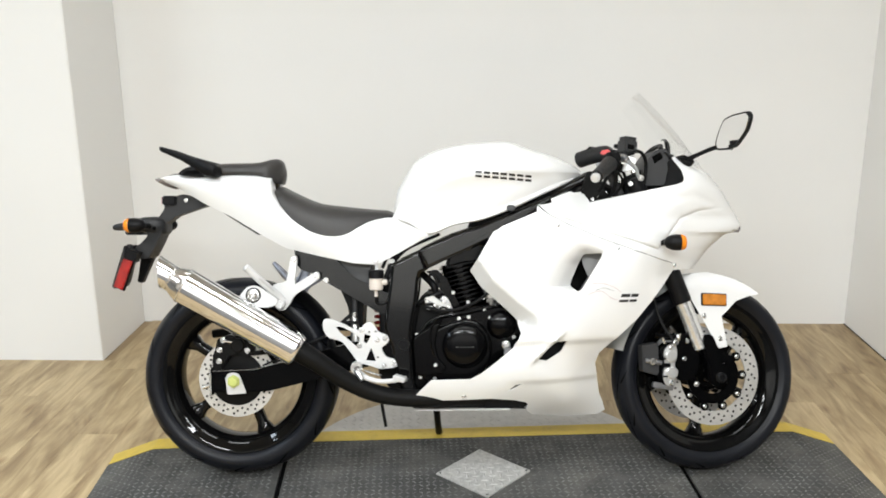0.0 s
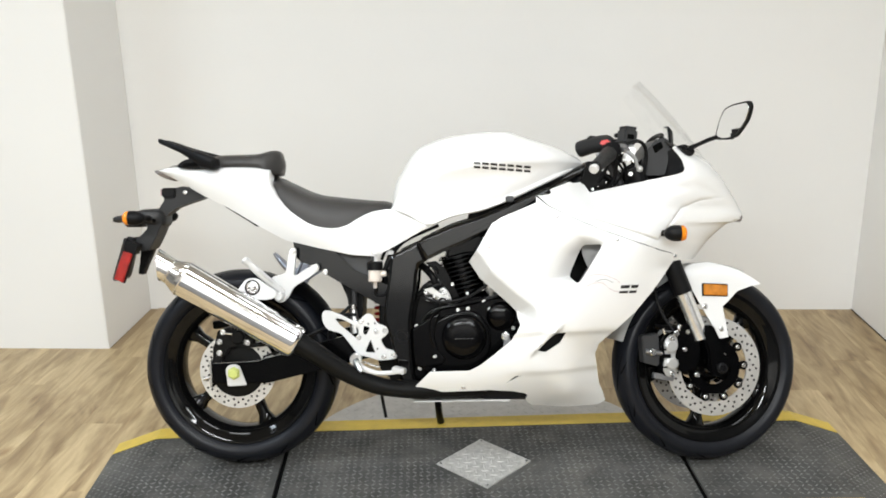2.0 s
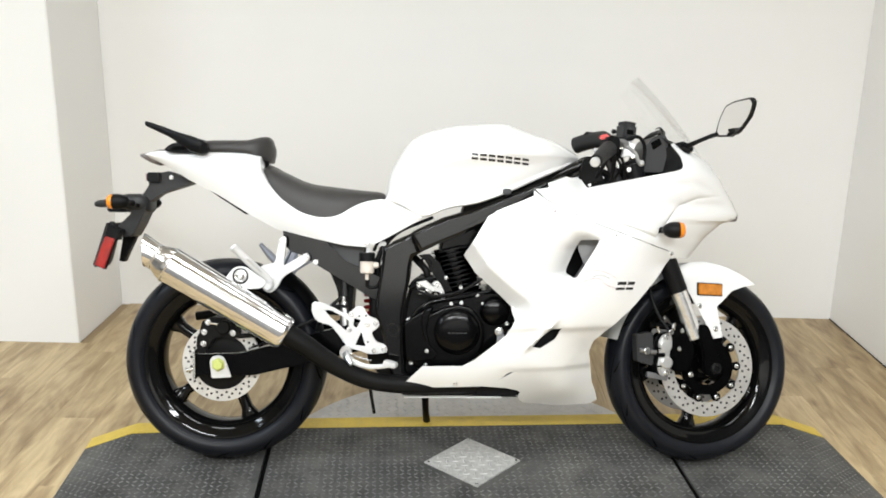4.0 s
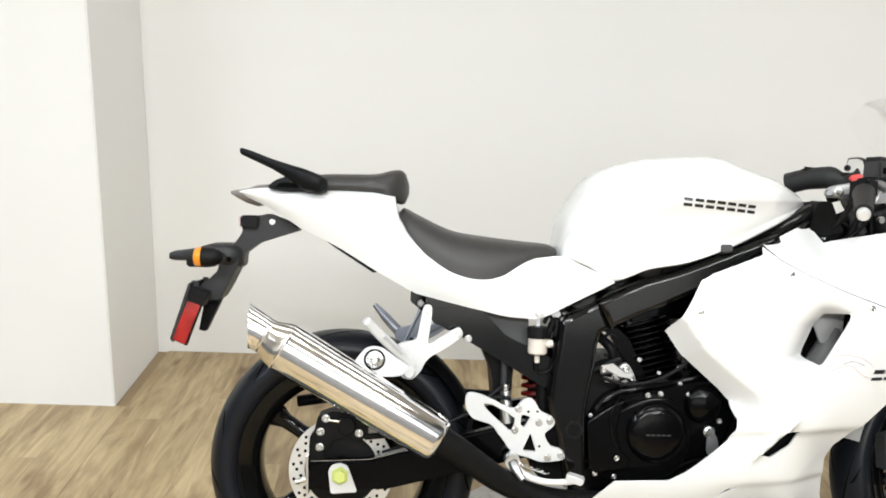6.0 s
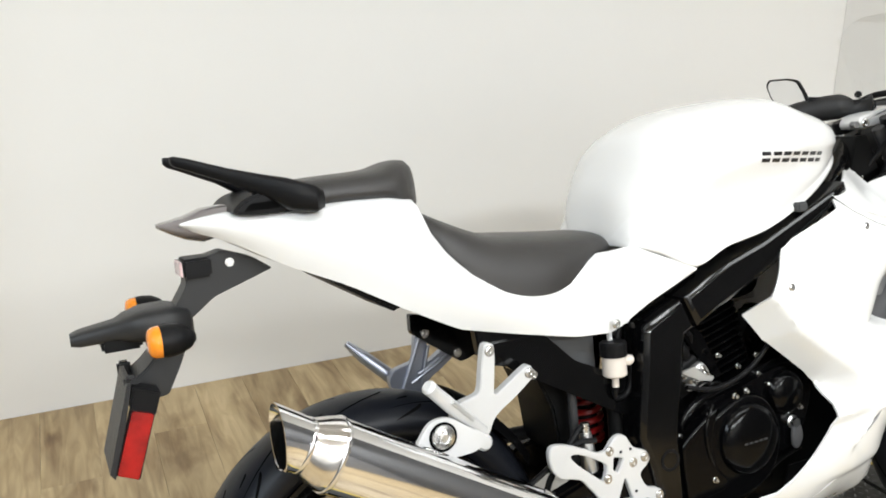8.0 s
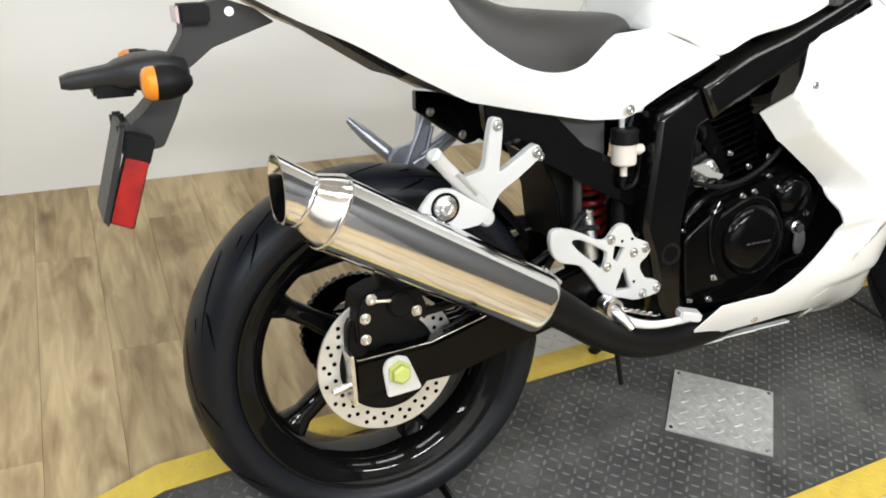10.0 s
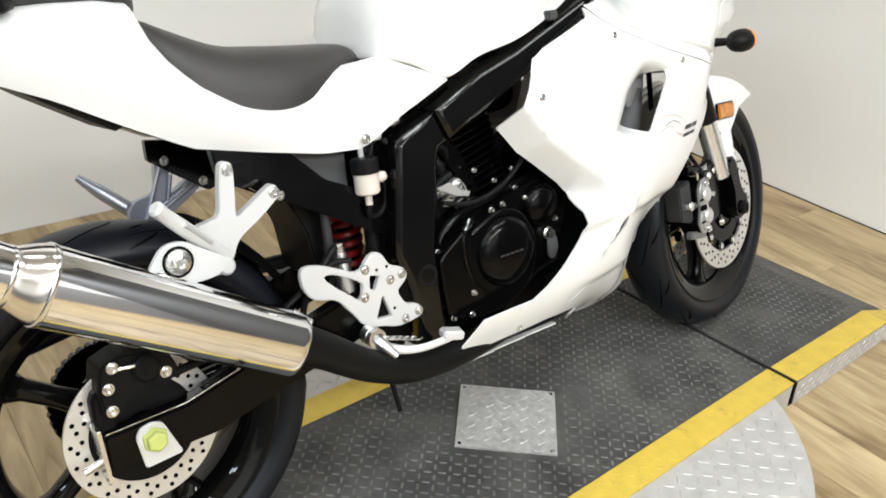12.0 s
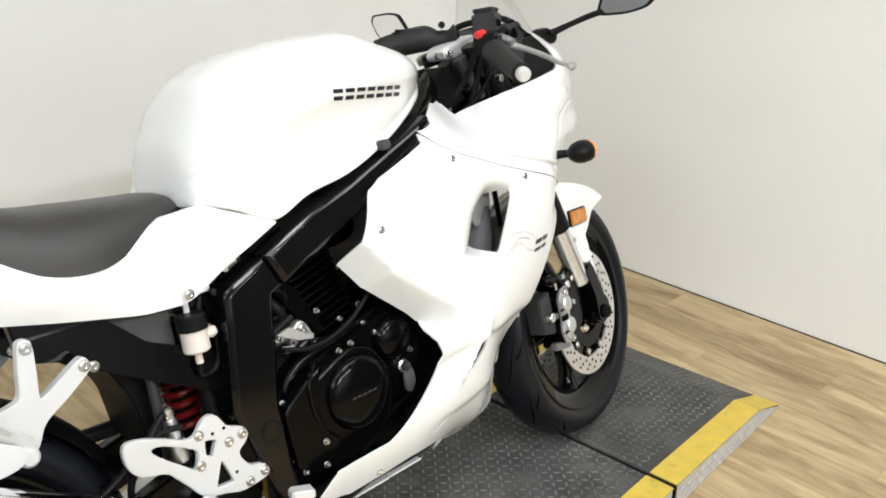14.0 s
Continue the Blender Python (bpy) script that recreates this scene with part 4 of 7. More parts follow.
def indicator(name, base, tip, r, lens_at, tilt=0.0):
    """Stalk, oval body and amber lens, pointing from base to tip."""
    a, b = Vector(base), Vector(tip)
    ob = part(name, tube([a, a.lerp(b, 0.45)], [r * 0.42, r * 0.34], 12, 2), PLASTIC, bike, "black turn signal with amber lens")
    d = Vector((lens_at, 0, 0))
    c = a.lerp(b, 0.72)
    loops = []
    for f, k in ((-1.0, 0.25), (-0.8, 0.62), (-0.4, 0.92), (0, 1.0), (0.35, 0.98)):
        loops.append([c + d * f * 0.034 + Vector((0, math.cos(t) * r * k * 1.15, math.sin(t) * r * k)) for t in (2 * math.pi * q / 18 for q in range(18))])
    part("body", rings(bmesh.new(), loops), PLASTIC, ob)
    loops = []
    for f, k in ((0.35, 0.985), (0.6, 0.95), (0.78, 0.8), (0.86, 0.5), (0.88, 0.2)):
        loops.append([c + d * f * 0.034 + Vector((0, math.cos(t) * r * k * 1.15, math.sin(t) * r * k)) for t in (2 * math.pi * q / 18 for q in range(18))])
    part("lens", rings(bmesh.new(), loops), AMBER, ob, "amber lens")
    return ob


for s in (-1, 1):
    indicator("rear_indicator", (-0.285, 0.006 + s * 0.05, 0.772), (-0.295, 0.006 + s * 0.195, 0.776), 0.0225, -1)
    indicator("front_indicator", (1.27, s * 0.17, 0.715), (1.318, s * 0.245, 0.716), 0.024, 1)

# exhaust
EX_A, EX_B = Vector((0.204, -0.225, 0.408)), Vector((-0.132, -0.238, 0.609))
ex = (EX_B - EX_A).normalized()
ex_up = (Vector((0, 0, 1)) - ex * ex.z).normalized()
ex_side = ex.cross(ex_up).normalized()


def muffler_ring(t, rw, rh):
    c = EX_A.lerp(EX_B, t)
    return [c + ex_side * rw * math.copysign(abs(math.cos(a)) ** 0.85, math.cos(a)) + ex_up * rh * math.copysign(abs(math.sin(a)) ** 0.85, math.sin(a)) for a in (2 * math.pi * k / 40 for k in range(40))]


muffler = part("muffler", rings(bmesh.new(), [muffler_ring(t, w, h) for t, w, h in ((-0.022, 0.030, 0.031), (-0.02, 0.036, 0.038), (-0.015, 0.0405, 0.043), (-0.006, 0.044, 0.047), (0.006, 0.0458, 0.049), (0.02, 0.0462, 0.0495), (0.95, 0.049, 0.0525))]), CHROME, bike, "polished chrome exhaust muffler", 30)
part("end_cap", rings(bmesh.new(), [muffler_ring(t, w, h) for t, w, h in ((0.94, 0.0485, 0.052), (0.958, 0.0485, 0.052), (0.975, 0.0475, 0.0505), (1.0, 0.0445, 0.047), (1.035, 0.039, 0.041), (1.055, 0.0365, 0.038), (1.07, 0.0355, 0.037))]), CAPCHROME, muffler, "chrome tapered end cap", 40)
for t, w, h in ((0.952, 0.0492, 0.0527), (1.062, 0.0362, 0.0378)):
    bead = [muffler_ring(t + 0.009 * math.cos(a), w + 0.0016 * math.sin(a) - 0.0004, h + 0.0016 * math.sin(a) - 0.0004) for a in (math.pi * k / 6 for k in range(7))]
    part("seam_bead", rings(bmesh.new(), bead), CHROME, muffler, "rolled chrome seam", 60)
part("front_clamp", tube([EX_A + Vector((0.004, -0.01, 0.052)), EX_A + Vector((0.026, -0.02, 0.030))], 0.006, 10, 1), BOLT, muffler, "zinc clamp bolt")
loops = []
for t, k in ((1.05, 1.0), (1.08, 1.01), (1.11, 1.03)):
    loops.append([p for p in muffler_ring(t, 0.036 * k, 0.038 * k)])
loops.append([p + ex * (0.023 * ((p - EX_B).dot(ex_up)) / 0.04) for p in muffler_ring(1.155, 0.0385, 0.041)])
loops.append([p + ex * (0.023 * ((p - EX_B).dot(ex_up)) / 0.04) for p in muffler_ring(1.155, 0.0355, 0.038)])
loops.append(muffler_ring(1.07, 0.034, 0.036))
part("tail_pipe", rings(bmesh.new(), loops, cap=False), CHROME, muffler, "slash-cut chrome outlet", 40)
# Black cap: the shade inside the bore is put into its colour.
part("outlet", rings(bmesh.new(), [muffler_ring(1.075, 0.0338, 0.0358), muffler_ring(1.073, 0.02, 0.02)]), GAP, muffler, "black cap standing in for the dark pipe bore")
part("header_pipe", tube([(0.205, -0.224, 0.410), (0.26, -0.215, 0.374), (0.34, -0.196, 0.316), (0.42, -0.178, 0.275), (0.50, -0.165, 0.257), (0.6, -0.145, 0.250), (0.75, -0.10, 0.245)], [0.033, 0.029, 0.0265, 0.026, 0.026, 0.026], 18), PIPE, bike, "matt black exhaust pipe")

# frame
beam = [(0.556, 0.6945), (0.603, 0.718), (0.656, 0.742), (0.74, 0.768), (0.823, 0.802), (0.913, 0.839), (0.948, 0.853), (0.955, 0.836), (0.899, 0.801), (0.773, 0.725), (0.693, 0.688), (0.633, 0.663), (0.583, 0.639)]
pillar = [(0.475, 0.645), (0.481, 0.655), (0.497, 0.664), (0.527, 0.678), (0.5585, 0.6915), (0.585, 0.637), (0.563, 0.627), (0.5565, 0.6), (0.552, 0.55), (0.543, 0.505), (0.537, 0.47), (0.535, 0.445), (0.536, 0.41), (0.538, 0.345), (0.542, 0.295), (0.563, 0.258), (0.509, 0.258), (0.492, 0.31), (0.485, 0.35), (0.469, 0.415), (0.452, 0.464), (0.459, 0.52), (0.471, 0.6)]
CHAMFER = [(0.0, 0.0075), (0.0004, 0.0062), (0.0008, 0.0054), (0.0012, 0.0050), (0.0072, 0.0012), (0.0078, 0.0009), (0.0086, 0.0004), (0.0098, 0.0)]
for s in (-1, 1):
    part("frame_beam", pillow(beam, s * 0.105, s * 0.163, profile=CHAMFER), FRAMEBLACK, bike, "black painted frame beam", 40)
    p = part("frame_plate", pillow(pillar, s * 0.10, s * 0.155, profile=CHAMFER), FRAMEBLACK, bike, "black painted swingarm pivot plate", 40)
    part("pivot_cap", turned([(0, 0), (0.02, 0), (0.02, 0.005), (0.015, 0.005), (0.013, 0.002), (0, 0.002)], (0.509, s * 0.151, 0.413), 24, (0, s, 0)), PLASTIC, p)
part("frame_crossmember", box(0.46, 0.56, -0.1, 0.1, 0.60, 0.66, 0.01), FRAMEBLACK, bike)

# subframe and seat pan, side plates
part("steering_head", tube([(0.90, -0.10, 0.80), (1.0, -0.075, 0.86), (1.09, -0.03, 0.905)], [0.035, 0.03, 0.03], 14), FRAMEBLACK, bike, "black steering head")
for s in (-1, 1):
    outline = [(0.178, 0.70), (0.25, 0.683), (0.30, 0.676), (0.29, 0.635), (0.235, 0.625), (0.20, 0.635), (0.183, 0.655)] if s < 0 else [(0.147, 0.70), (0.25, 0.683), (0.30, 0.676), (0.29, 0.62), (0.262, 0.600), (0.240, 0.595), (0.184, 0.636), (0.146, 0.665)]
    sub = part("subframe_bracket", plate(rounded(outline, 0.005), s * 0.088, s * 0.108, 0.004), FRAMEBLACK, bike, "black subframe bracket", 50)
    part("subframe_beam", plate(rounded([(0.19, 0.672), (0.30, 0.672), (0.36, 0.612), (0.478, 0.556), (0.476, 0.486), (0.44, 0.502), (0.235, 0.622)], 0.008), s * 0.085, s * 0.112, 0.006), FRAMEBLACK, sub, "black diagonal subframe beam", 50)
    part("battery_cover", plate(rounded([(0.30, 0.676), (0.412, 0.664), (0.412, 0.585), (0.36, 0.60), (0.318, 0.635)], 0.006), s * 0.07, s * 0.092, 0.006), COVERGREY, sub, "dark grey battery cover")
    if s < 0:
        bolt((0.275, -0.112, 0.605), sub, 0.006, 0.006)
    else:
        for x, z in ((0.172, 0.661), (0.2325, 0.6145)):
            bolt((x, 0.088, z), sub, 0.006, 0.006)
part("seat_pan", plate([(-0.09, 0.842), (-0.03, 0.800), (0.06, 0.743), (0.075, 0.748), (0.16, 0.703), (0.25, 0.686), (0.46, 0.664), (0.47, 0.70), (0.25, 0.735), (0.1, 0.785), (-0.09, 0.87)], -0.07, 0.07, 0.004), PLASTIC, bike, "black plastic under-tail tray")

for pts, r in (([(0.452, -0.09, 0.60), (0.47, -0.085, 0.645), (0.505, -0.08, 0.69), (0.56, -0.085, 0.722)], 0.008), ([(0.445, -0.10, 0.64), (0.465, -0.10, 0.675), (0.52, -0.095, 0.70), (0.62, -0.10, 0.742)], 0.005), ([(0.455, -0.07, 0.56), (0.462, -0.07, 0.62), (0.48, -0.07, 0.69)], 0.006)):
    part("cable", tube(pts, r, 10), PLASTIC, bike, "black cable under the side cover")
part("cable_clip", box(0.462, 0.482, -0.105, -0.09, 0.655, 0.668, 0.003), SILVER, bike, "silver cable clip")
mark_n = (ex_up * 0.62 - ex_side * 0.78 * (1 if ex_side.y > 0 else -1)).normalized()
for k in range(11):
    p = EX_A.lerp(EX_B, 0.58 + 0.026 * k) + ex_up * 0.0385 - ex_side * 0.0325 * (1 if ex_side.y > 0 else -1)
    side_v = mark_n.cross(ex).normalized()
    m = Matrix((ex, side_v, mark_n)).transposed().to_4x4()
    m.translation = p
    part("muffler_mark", box(-0.0018, 0.0018, -0.0032, 0.0032, -0.0014, 0.0004, 0, m), CAPCHROME, muffler, "faint grey lettering bar", 0)

# fairing
BASE = Sheet([(0.712, 0.631, 0.178), (0.785, 0.755, 0.157), (0.853, 0.446, 0.205), (0.913, 0.831, 0.152), (1.076, 0.837, 0.086), (1.05, 0.875, 0.064), (0.96, 0.80, 0.167), (1.02, 0.775, 0.172), (1.08, 0.745, 0.182), (1.099, 0.68, 0.197), (1.024, 0.578, 0.205), (1.2, 0.70, 0.2),
              (1.337, 0.886, 0.148), (0.594, 0.319, 0.20), (0.53, 0.242, 0.168), (0.60, 0.213, 0.145), (0.95, 0.176, 0.055), (1.03, 0.172, 0.048), (1.125, 0.185, 0.034), (0.90, 0.19, 0.092), (1.115, 0.235, 0.064), (1.0, 0.23, 0.125), (1.098, 0.30, 0.098), (1.135, 0.406, 0.15), (0.83, 0.33, 0.212), (1.088, 0.352, 0.125), (1.0, 0.42, 0.203), (1.2, 0.488, 0.16),
              (1.318, 0.627, 0.15), (0.771, 0.682, 0.190), (0.9, 0.6, 0.197), (0.988, 0.763, 0.178), (1.19, 0.859, 0.116), (1.33, 0.97, 0.12), (1.45, 0.70, 0.136), (1.4, 0.85, 0.138), (1.32, 0.78, 0.162)])
NOSE = [(0.0, 1.8), (0.5, 1.8), (0.60, 1.42), (0.615, 1.40), (0.69, 1.457), (0.735, 1.51), (0.744, 1.556), (0.764, 1.562), (0.80, 1.543), (0.869, 1.499), (0.922, 1.455), (0.949, 1.411), (0.981, 1.341), (1.1, 1.341)]


def seg_dist(x, z, a, b):
    ax, az, bx, bz = *a, *b
    t = max(0.0, min(1.0, ((x - ax) * (bx - ax) + (z - az) * (bz - az)) / ((bx - ax) ** 2 + (bz - az) ** 2)))
    return math.hypot(x - ax - t * (bx - ax), z - az - t * (bz - az))


PANEL = [(0.975, 0.795), (1.262, 0.6975), (1.335, 0.789), (1.395, 0.811), (1.45, 0.818), (1.54, 0.822)]


def panel_edge(x, z):
    """Signed distance from the lower edge of the raised upper panel; above it is positive."""
    d = min(seg_dist(x, z, a, b) for a, b in zip(PANEL, PANEL[1:]))
    over = z > 0.795 - (x - 0.975) * 0.3397
    past = z > interp(x, PANEL[1:])
    return d if over and (x < 1.262 or past) else -d


def beside(line, off):
    """A line in x and z moved sideways by off, upwards where it is positive."""
    out = []
    for i, p in enumerate(line):
        a, b = Vector(line[max(0, i - 1)]), Vector(line[min(len(line) - 1, i + 1)])
        t = (b - a).normalized()
        out.append((p[0] - t.y * off, p[1] + t.x * off))
    return out


FOLD = [(0.705, 0.633), (0.744, 0.575), (0.826, 0.505), (0.862, 0.478)]


def fairing_depth(x, z):
    w = BASE(x, z)
    # scoop behind the upper vent, ridges over the belly
    fold = min(seg_dist(x, z, a, b) for a, b in zip(FOLD, FOLD[1:]))
    w -= 0.056 * max(0.0, 1 - fold / 0.046)
    edge_x, front_x = 1.009 + (z - 0.58) * 0.48, 1.024 + (z - 0.577) * 0.745
    k = max(0.0, min(1.0, (z - 0.655) / 0.03))
    stop = 0.5 * (edge_x + front_x) + 0.004 + k * (0.5 * (front_x - edge_x) + 0.004) if z < 0.685 else 1.11 - (z - 0.685) * 1.6
    if x < stop:
        lift = max(0.0, min(1.0, (z - 0.571) / 0.016)) * max(0.0, min(1.0, (0.725 - z) / 0.07)) * min(1.0, (stop - x) / (0.006 + 0.05 * k))
        w -= 0.062 * lift * math.exp(-(max(0.0, edge_x - x) / 0.048) ** 1.6)
    w += 0.006 * math.tanh((z - 0.425 + 0.10 * max(0, 0.9 - x)) / 0.006) * max(0.0, min(1.0, (x - 0.70) / 0.12))
    w += 0.004 * math.tanh((z - 0.305) / 0.005) * max(0, min(1, (x - 0.8) / 0.1))
    # hollow in front of the lower vent
    d, t = (x - 0.935) * 0.69 - (z - 0.40) * 0.72, (x - 0.935) * 0.72 + (z - 0.40) * 0.69
    if d > -0.006:
        w -= 0.014 * min(1.0, (d + 0.006) / 0.008) * max(0.0, 1 - max(0.0, d) / 0.11) * math.exp(-((t - 0.005) / 0.062) ** 4)
    w += 0.011 * math.exp(-((d + 0.010) / 0.013) ** 2) * math.exp(-((t - 0.005) / 0.055) ** 4)
    # creases of the head lamp cheek
    crease = min(seg_dist(x, z, (1.20, 0.822), (1.285, 0.840)), seg_dist(x, z, (1.285, 0.840), (1.38, 0.852)), seg_dist(x, z, (1.38, 0.852), (1.47, 0.822)))
    w -= 0.004 * max(0.0, 1 - crease / 0.016) * min(1.0, (x - 1.19) / 0.06 if x > 1.19 else 0.0)
    # raised upper panel, its edge folding up round the head lamp
    d = panel_edge(x, z)
    grow = max(0.0, min(1.0, (x - 0.955) / 0.05, (1.50 - x) / 0.12))
    w += 0.0022 * grow * (math.tanh(d / 0.002) + 1) - 0.0055 * grow * math.exp(-((d + 0.004) / 0.0045) ** 2)
    nose = interp(z, NOSE)
    if x > 1.22:
        q = min(1.0, (x - 1.22) / max(0.02, nose - 1.22))
        w *= max(0.0, 1 - q ** (1.55 + 30 * min(0.09, max(0.0, z - 0.79)))) ** 0.5
    return max(0.0, w)


LOWER = [(0.91, 0.825), (0.909, 0.808), (0.783, 0.755), (0.711, 0.633), (0.744, 0.583), (0.826, 0.51), (0.85, 0.485), (0.859, 0.45), (0.833, 0.408), (0.742, 0.334), (0.709, 0.315), (0.593, 0.312), (0.551, 0.269), (0.531, 0.247),
         (0.60, 0.246), (0.77, 0.252), (0.84, 0.245), (0.875, 0.235), (0.886, 0.226), (0.879, 0.212), (0.885, 0.20), (0.90, 0.186), (0.95, 0.177), (1.0, 0.173), (1.11, 0.174), (1.133, 0.188), (1.122, 0.22), (1.108, 0.25), (1.098, 0.30), (1.087, 0.352), (1.096, 0.385), (1.13, 0.419), (1.204, 0.488), (1.277, 0.578), (1.318, 0.627), (1.326, 0.640), (1.31, 0.653), (1.27, 0.664), (1.19, 0.692), (1.08, 0.733), (1.0, 0.768), (0.945, 0.797)]
UPPER = [(0.912, 0.831), (1.012, 0.868), (1.050, 0.876), (1.076, 0.836), (1.19, 0.8595), (1.324, 0.886), (1.342, 0.893), (1.347, 0.905), (1.341, 0.93), (1.318, 0.967), (1.34, 0.979), (1.41, 0.947), (1.454, 0.92), (1.498, 0.867), (1.542, 0.80), (1.56, 0.764),
         (1.555, 0.744), (1.508, 0.737), (1.454, 0.692), (1.40, 0.63), (1.322, 0.630), (1.329, 0.642), (1.31, 0.6548), (1.271, 0.6658), (1.191, 0.6938), (1.081, 0.7348), (1.001, 0.7698), (0.946, 0.7988)]
VENT_A = rounded([(1.045, 0.682), (1.099, 0.685), (1.032, 0.578), (1.022, 0.574), (1.008, 0.586), (1.010, 0.60)], 0.008, 3)
VENT_B = rounded([(0.908, 0.374), (0.933, 0.369), (0.976, 0.396), (0.993, 0.429), (0.962, 0.426), (0.934, 0.406)], 0.003, 2)
VENT_C = [(0.812, 0.271), (0.832, 0.281), (0.865, 0.300), (0.843, 0.297)]
for s in (-1, 1):
    side = part("side_fairing", shell(LOWER, fairing_depth, 0.004, 0.0068, (VENT_A, VENT_B, VENT_C), s), WHITE, bike, "white painted side fairing with vents", 35)
    part("nose_fairing", shell(UPPER, fairing_depth, 0.004, 0.0075, (), s, [beside(PANEL, o) for o in (0.004, 0.0012, -0.001, -0.004, -0.0075, -0.012)]), WHITE, bike, "white painted nose fairing", 35)
    for x, z in ((0.771, 0.682), (0.967, 0.767), (1.14, 0.698), (1.322, 0.646), (0.69, 0.262)):
        bolt((x, s * (fairing_depth(x, z) - 0.001), z), side, 0.0055, 0.003, (0, s, 0))

# belly pan between the side fairings
bm = bmesh.new()
loops = []
for x, h in ((0.56, 0.235), (0.66, 0.222), (0.78, 0.214), (0.88, 0.212)):
    w = 0.112 - 0.1 * max(0, x - 0.8)
    loops.append([Vector((x, w * math.sin(a), h - 0.012 * math.cos(a))) for a in (math.pi / 2 * (k / 6 - 1) for k in range(13))])
rings(bm, loops, closed=False)
bmesh.ops.solidify(bm, geom=bm.faces[:], thickness=0.003)
part("belly_pan", bm, PIPE, bike, "black lower belly pan")

for s in (-1, 1):
    pan = part("pan_side", plate(rounded([(0.535, 0.212), (0.535, 0.236), (0.56, 0.243), (0.84, 0.25), (0.90, 0.24), (0.884, 0.215), (0.84, 0.212)], 0.004), s * 0.085, s * 0.106, 0.003), PIPE, bike, "black belly pan side")
    for x0, x1, y0 in ((0.54, 0.66, 0.13), (0.662, 0.745, 0.126), (0.748, 0.83, 0.124)):
        part("pan_lip", box(x0, x1, min(s * 0.11, s * y0), max(s * 0.11, s * y0), 0.209, 0.2125, 0.001), WHITE, pan, "white lower lip of the belly pan")

# windscreen
loops = []
for j in range(13):
    s = j / 12
    row = []
    for k in range(-12, 13):
        t = k / 12
        base = Vector((1.452 - 0.135 * t * t, 0.12 * t, 0.921 + 0.05 * t * t))
        tip = Vector((1.238 - 0.035 * t ** 4, 0.085 * t * (1 - 0.15 * abs(t) ** 3), 1.176 - 0.045 * t ** 4))
        p = base.lerp(tip, s)
        p.x += 0.010 * math.sin(math.pi * s) * (1 - 0.5 * t * t)
        p.z += 0.004 * math.sin(math.pi * s)
        row.append(p)
    loops.append(row)
bm = rings(bmesh.new(), loops, closed=False)
bmesh.ops.solidify(bm, geom=bm.faces[:], thickness=0.003)
screen = part("windscreen", bm, CLEAR, bike, "clear curved plastic windscreen", 60)
screen.visible_shadow = False

loops = []
for j in range(7):
    f = j / 6
    row = []
    for k in range(-8, 9):
        t = k / 8
        rim = Vector((1.440 - 0.130 * t * t, 0.114 * t, 0.925 + 0.047 * t * t))
        row.append(rim.lerp(Vector((1.285 - 0.01 * t * t, 0.088 * t, 1.0 - 0.012 * t * t)), f) + Vector((0, 0, 0.010 * math.sin(math.pi * f))))
    loops.append(row)
bm = rings(bmesh.new(), loops, closed=False)
bmesh.ops.solidify(bm, geom=bm.faces[:], thickness=0.003)
part("screen_base", bm, PLASTIC, bike, "black panel under the windscreen", 60)

# mirrors
for s in (-1, 1):
    far, slope = (0.135, 0.10) if s > 0 else (0.0, 0.30)
    base = Vector((1.352, s * 0.122, 0.955))
    inner = Vector((1.418, s * (0.222 + far), 0.988))
    m = part("mirror", tube([base, base.lerp(inner, 0.5) + Vector((0, 0, 0.002)), inner, Vector((1.452 - 0.024 * (s > 0), s * (0.262 + far), 0.990))], [0.009, 0.006, 0.0065, 0.012], 12), PLASTIC, bike, "black rear-view mirror on a stalk")
    part("mirror_foot", pillow(rounded([(1.328, 0.970), (1.352, 0.976), (1.384, 0.956), (1.372, 0.938), (1.352, 0.943)], 0.008), s * 0.108, s * 0.142, 0.010), PLASTIC, m)
    out = rounded([(0.220, 0.992), (0.234, 1.027), (0.261, 1.064), (0.301, 1.073), (0.373, 1.075), (0.385, 1.060), (0.368, 1.024), (0.320, 0.983), (0.277, 0.977), (0.230, 0.980)], 0.012, 4)
    for name, k, x0, x1, mat, lab in (("mirror_shell", 1.0, 0.0, 0.018, PLASTIC, "black mirror shell"), ("mirror_glass", 0.90, -0.0015, 0.001, MIRROR, "reflecting mirror glass")):
        cy, cz = 0.305, 1.028
        loops = []
        for f, kk in ((x0, k), (x0 + (x1 - x0) * 0.4, k), (x1, k * (0.75 if name == "mirror_shell" else 1))):
            loops.append([Vector((1.416 + f + (cy + (y - cy) * kk - 0.22) * slope, s * (far + cy + (y - cy) * kk), cz + (z - cz) * kk)) for y, z in out])
        part(name, rings(bmesh.new(), loops), mat, m, lab, 40)

STEER_DEG = 11.5
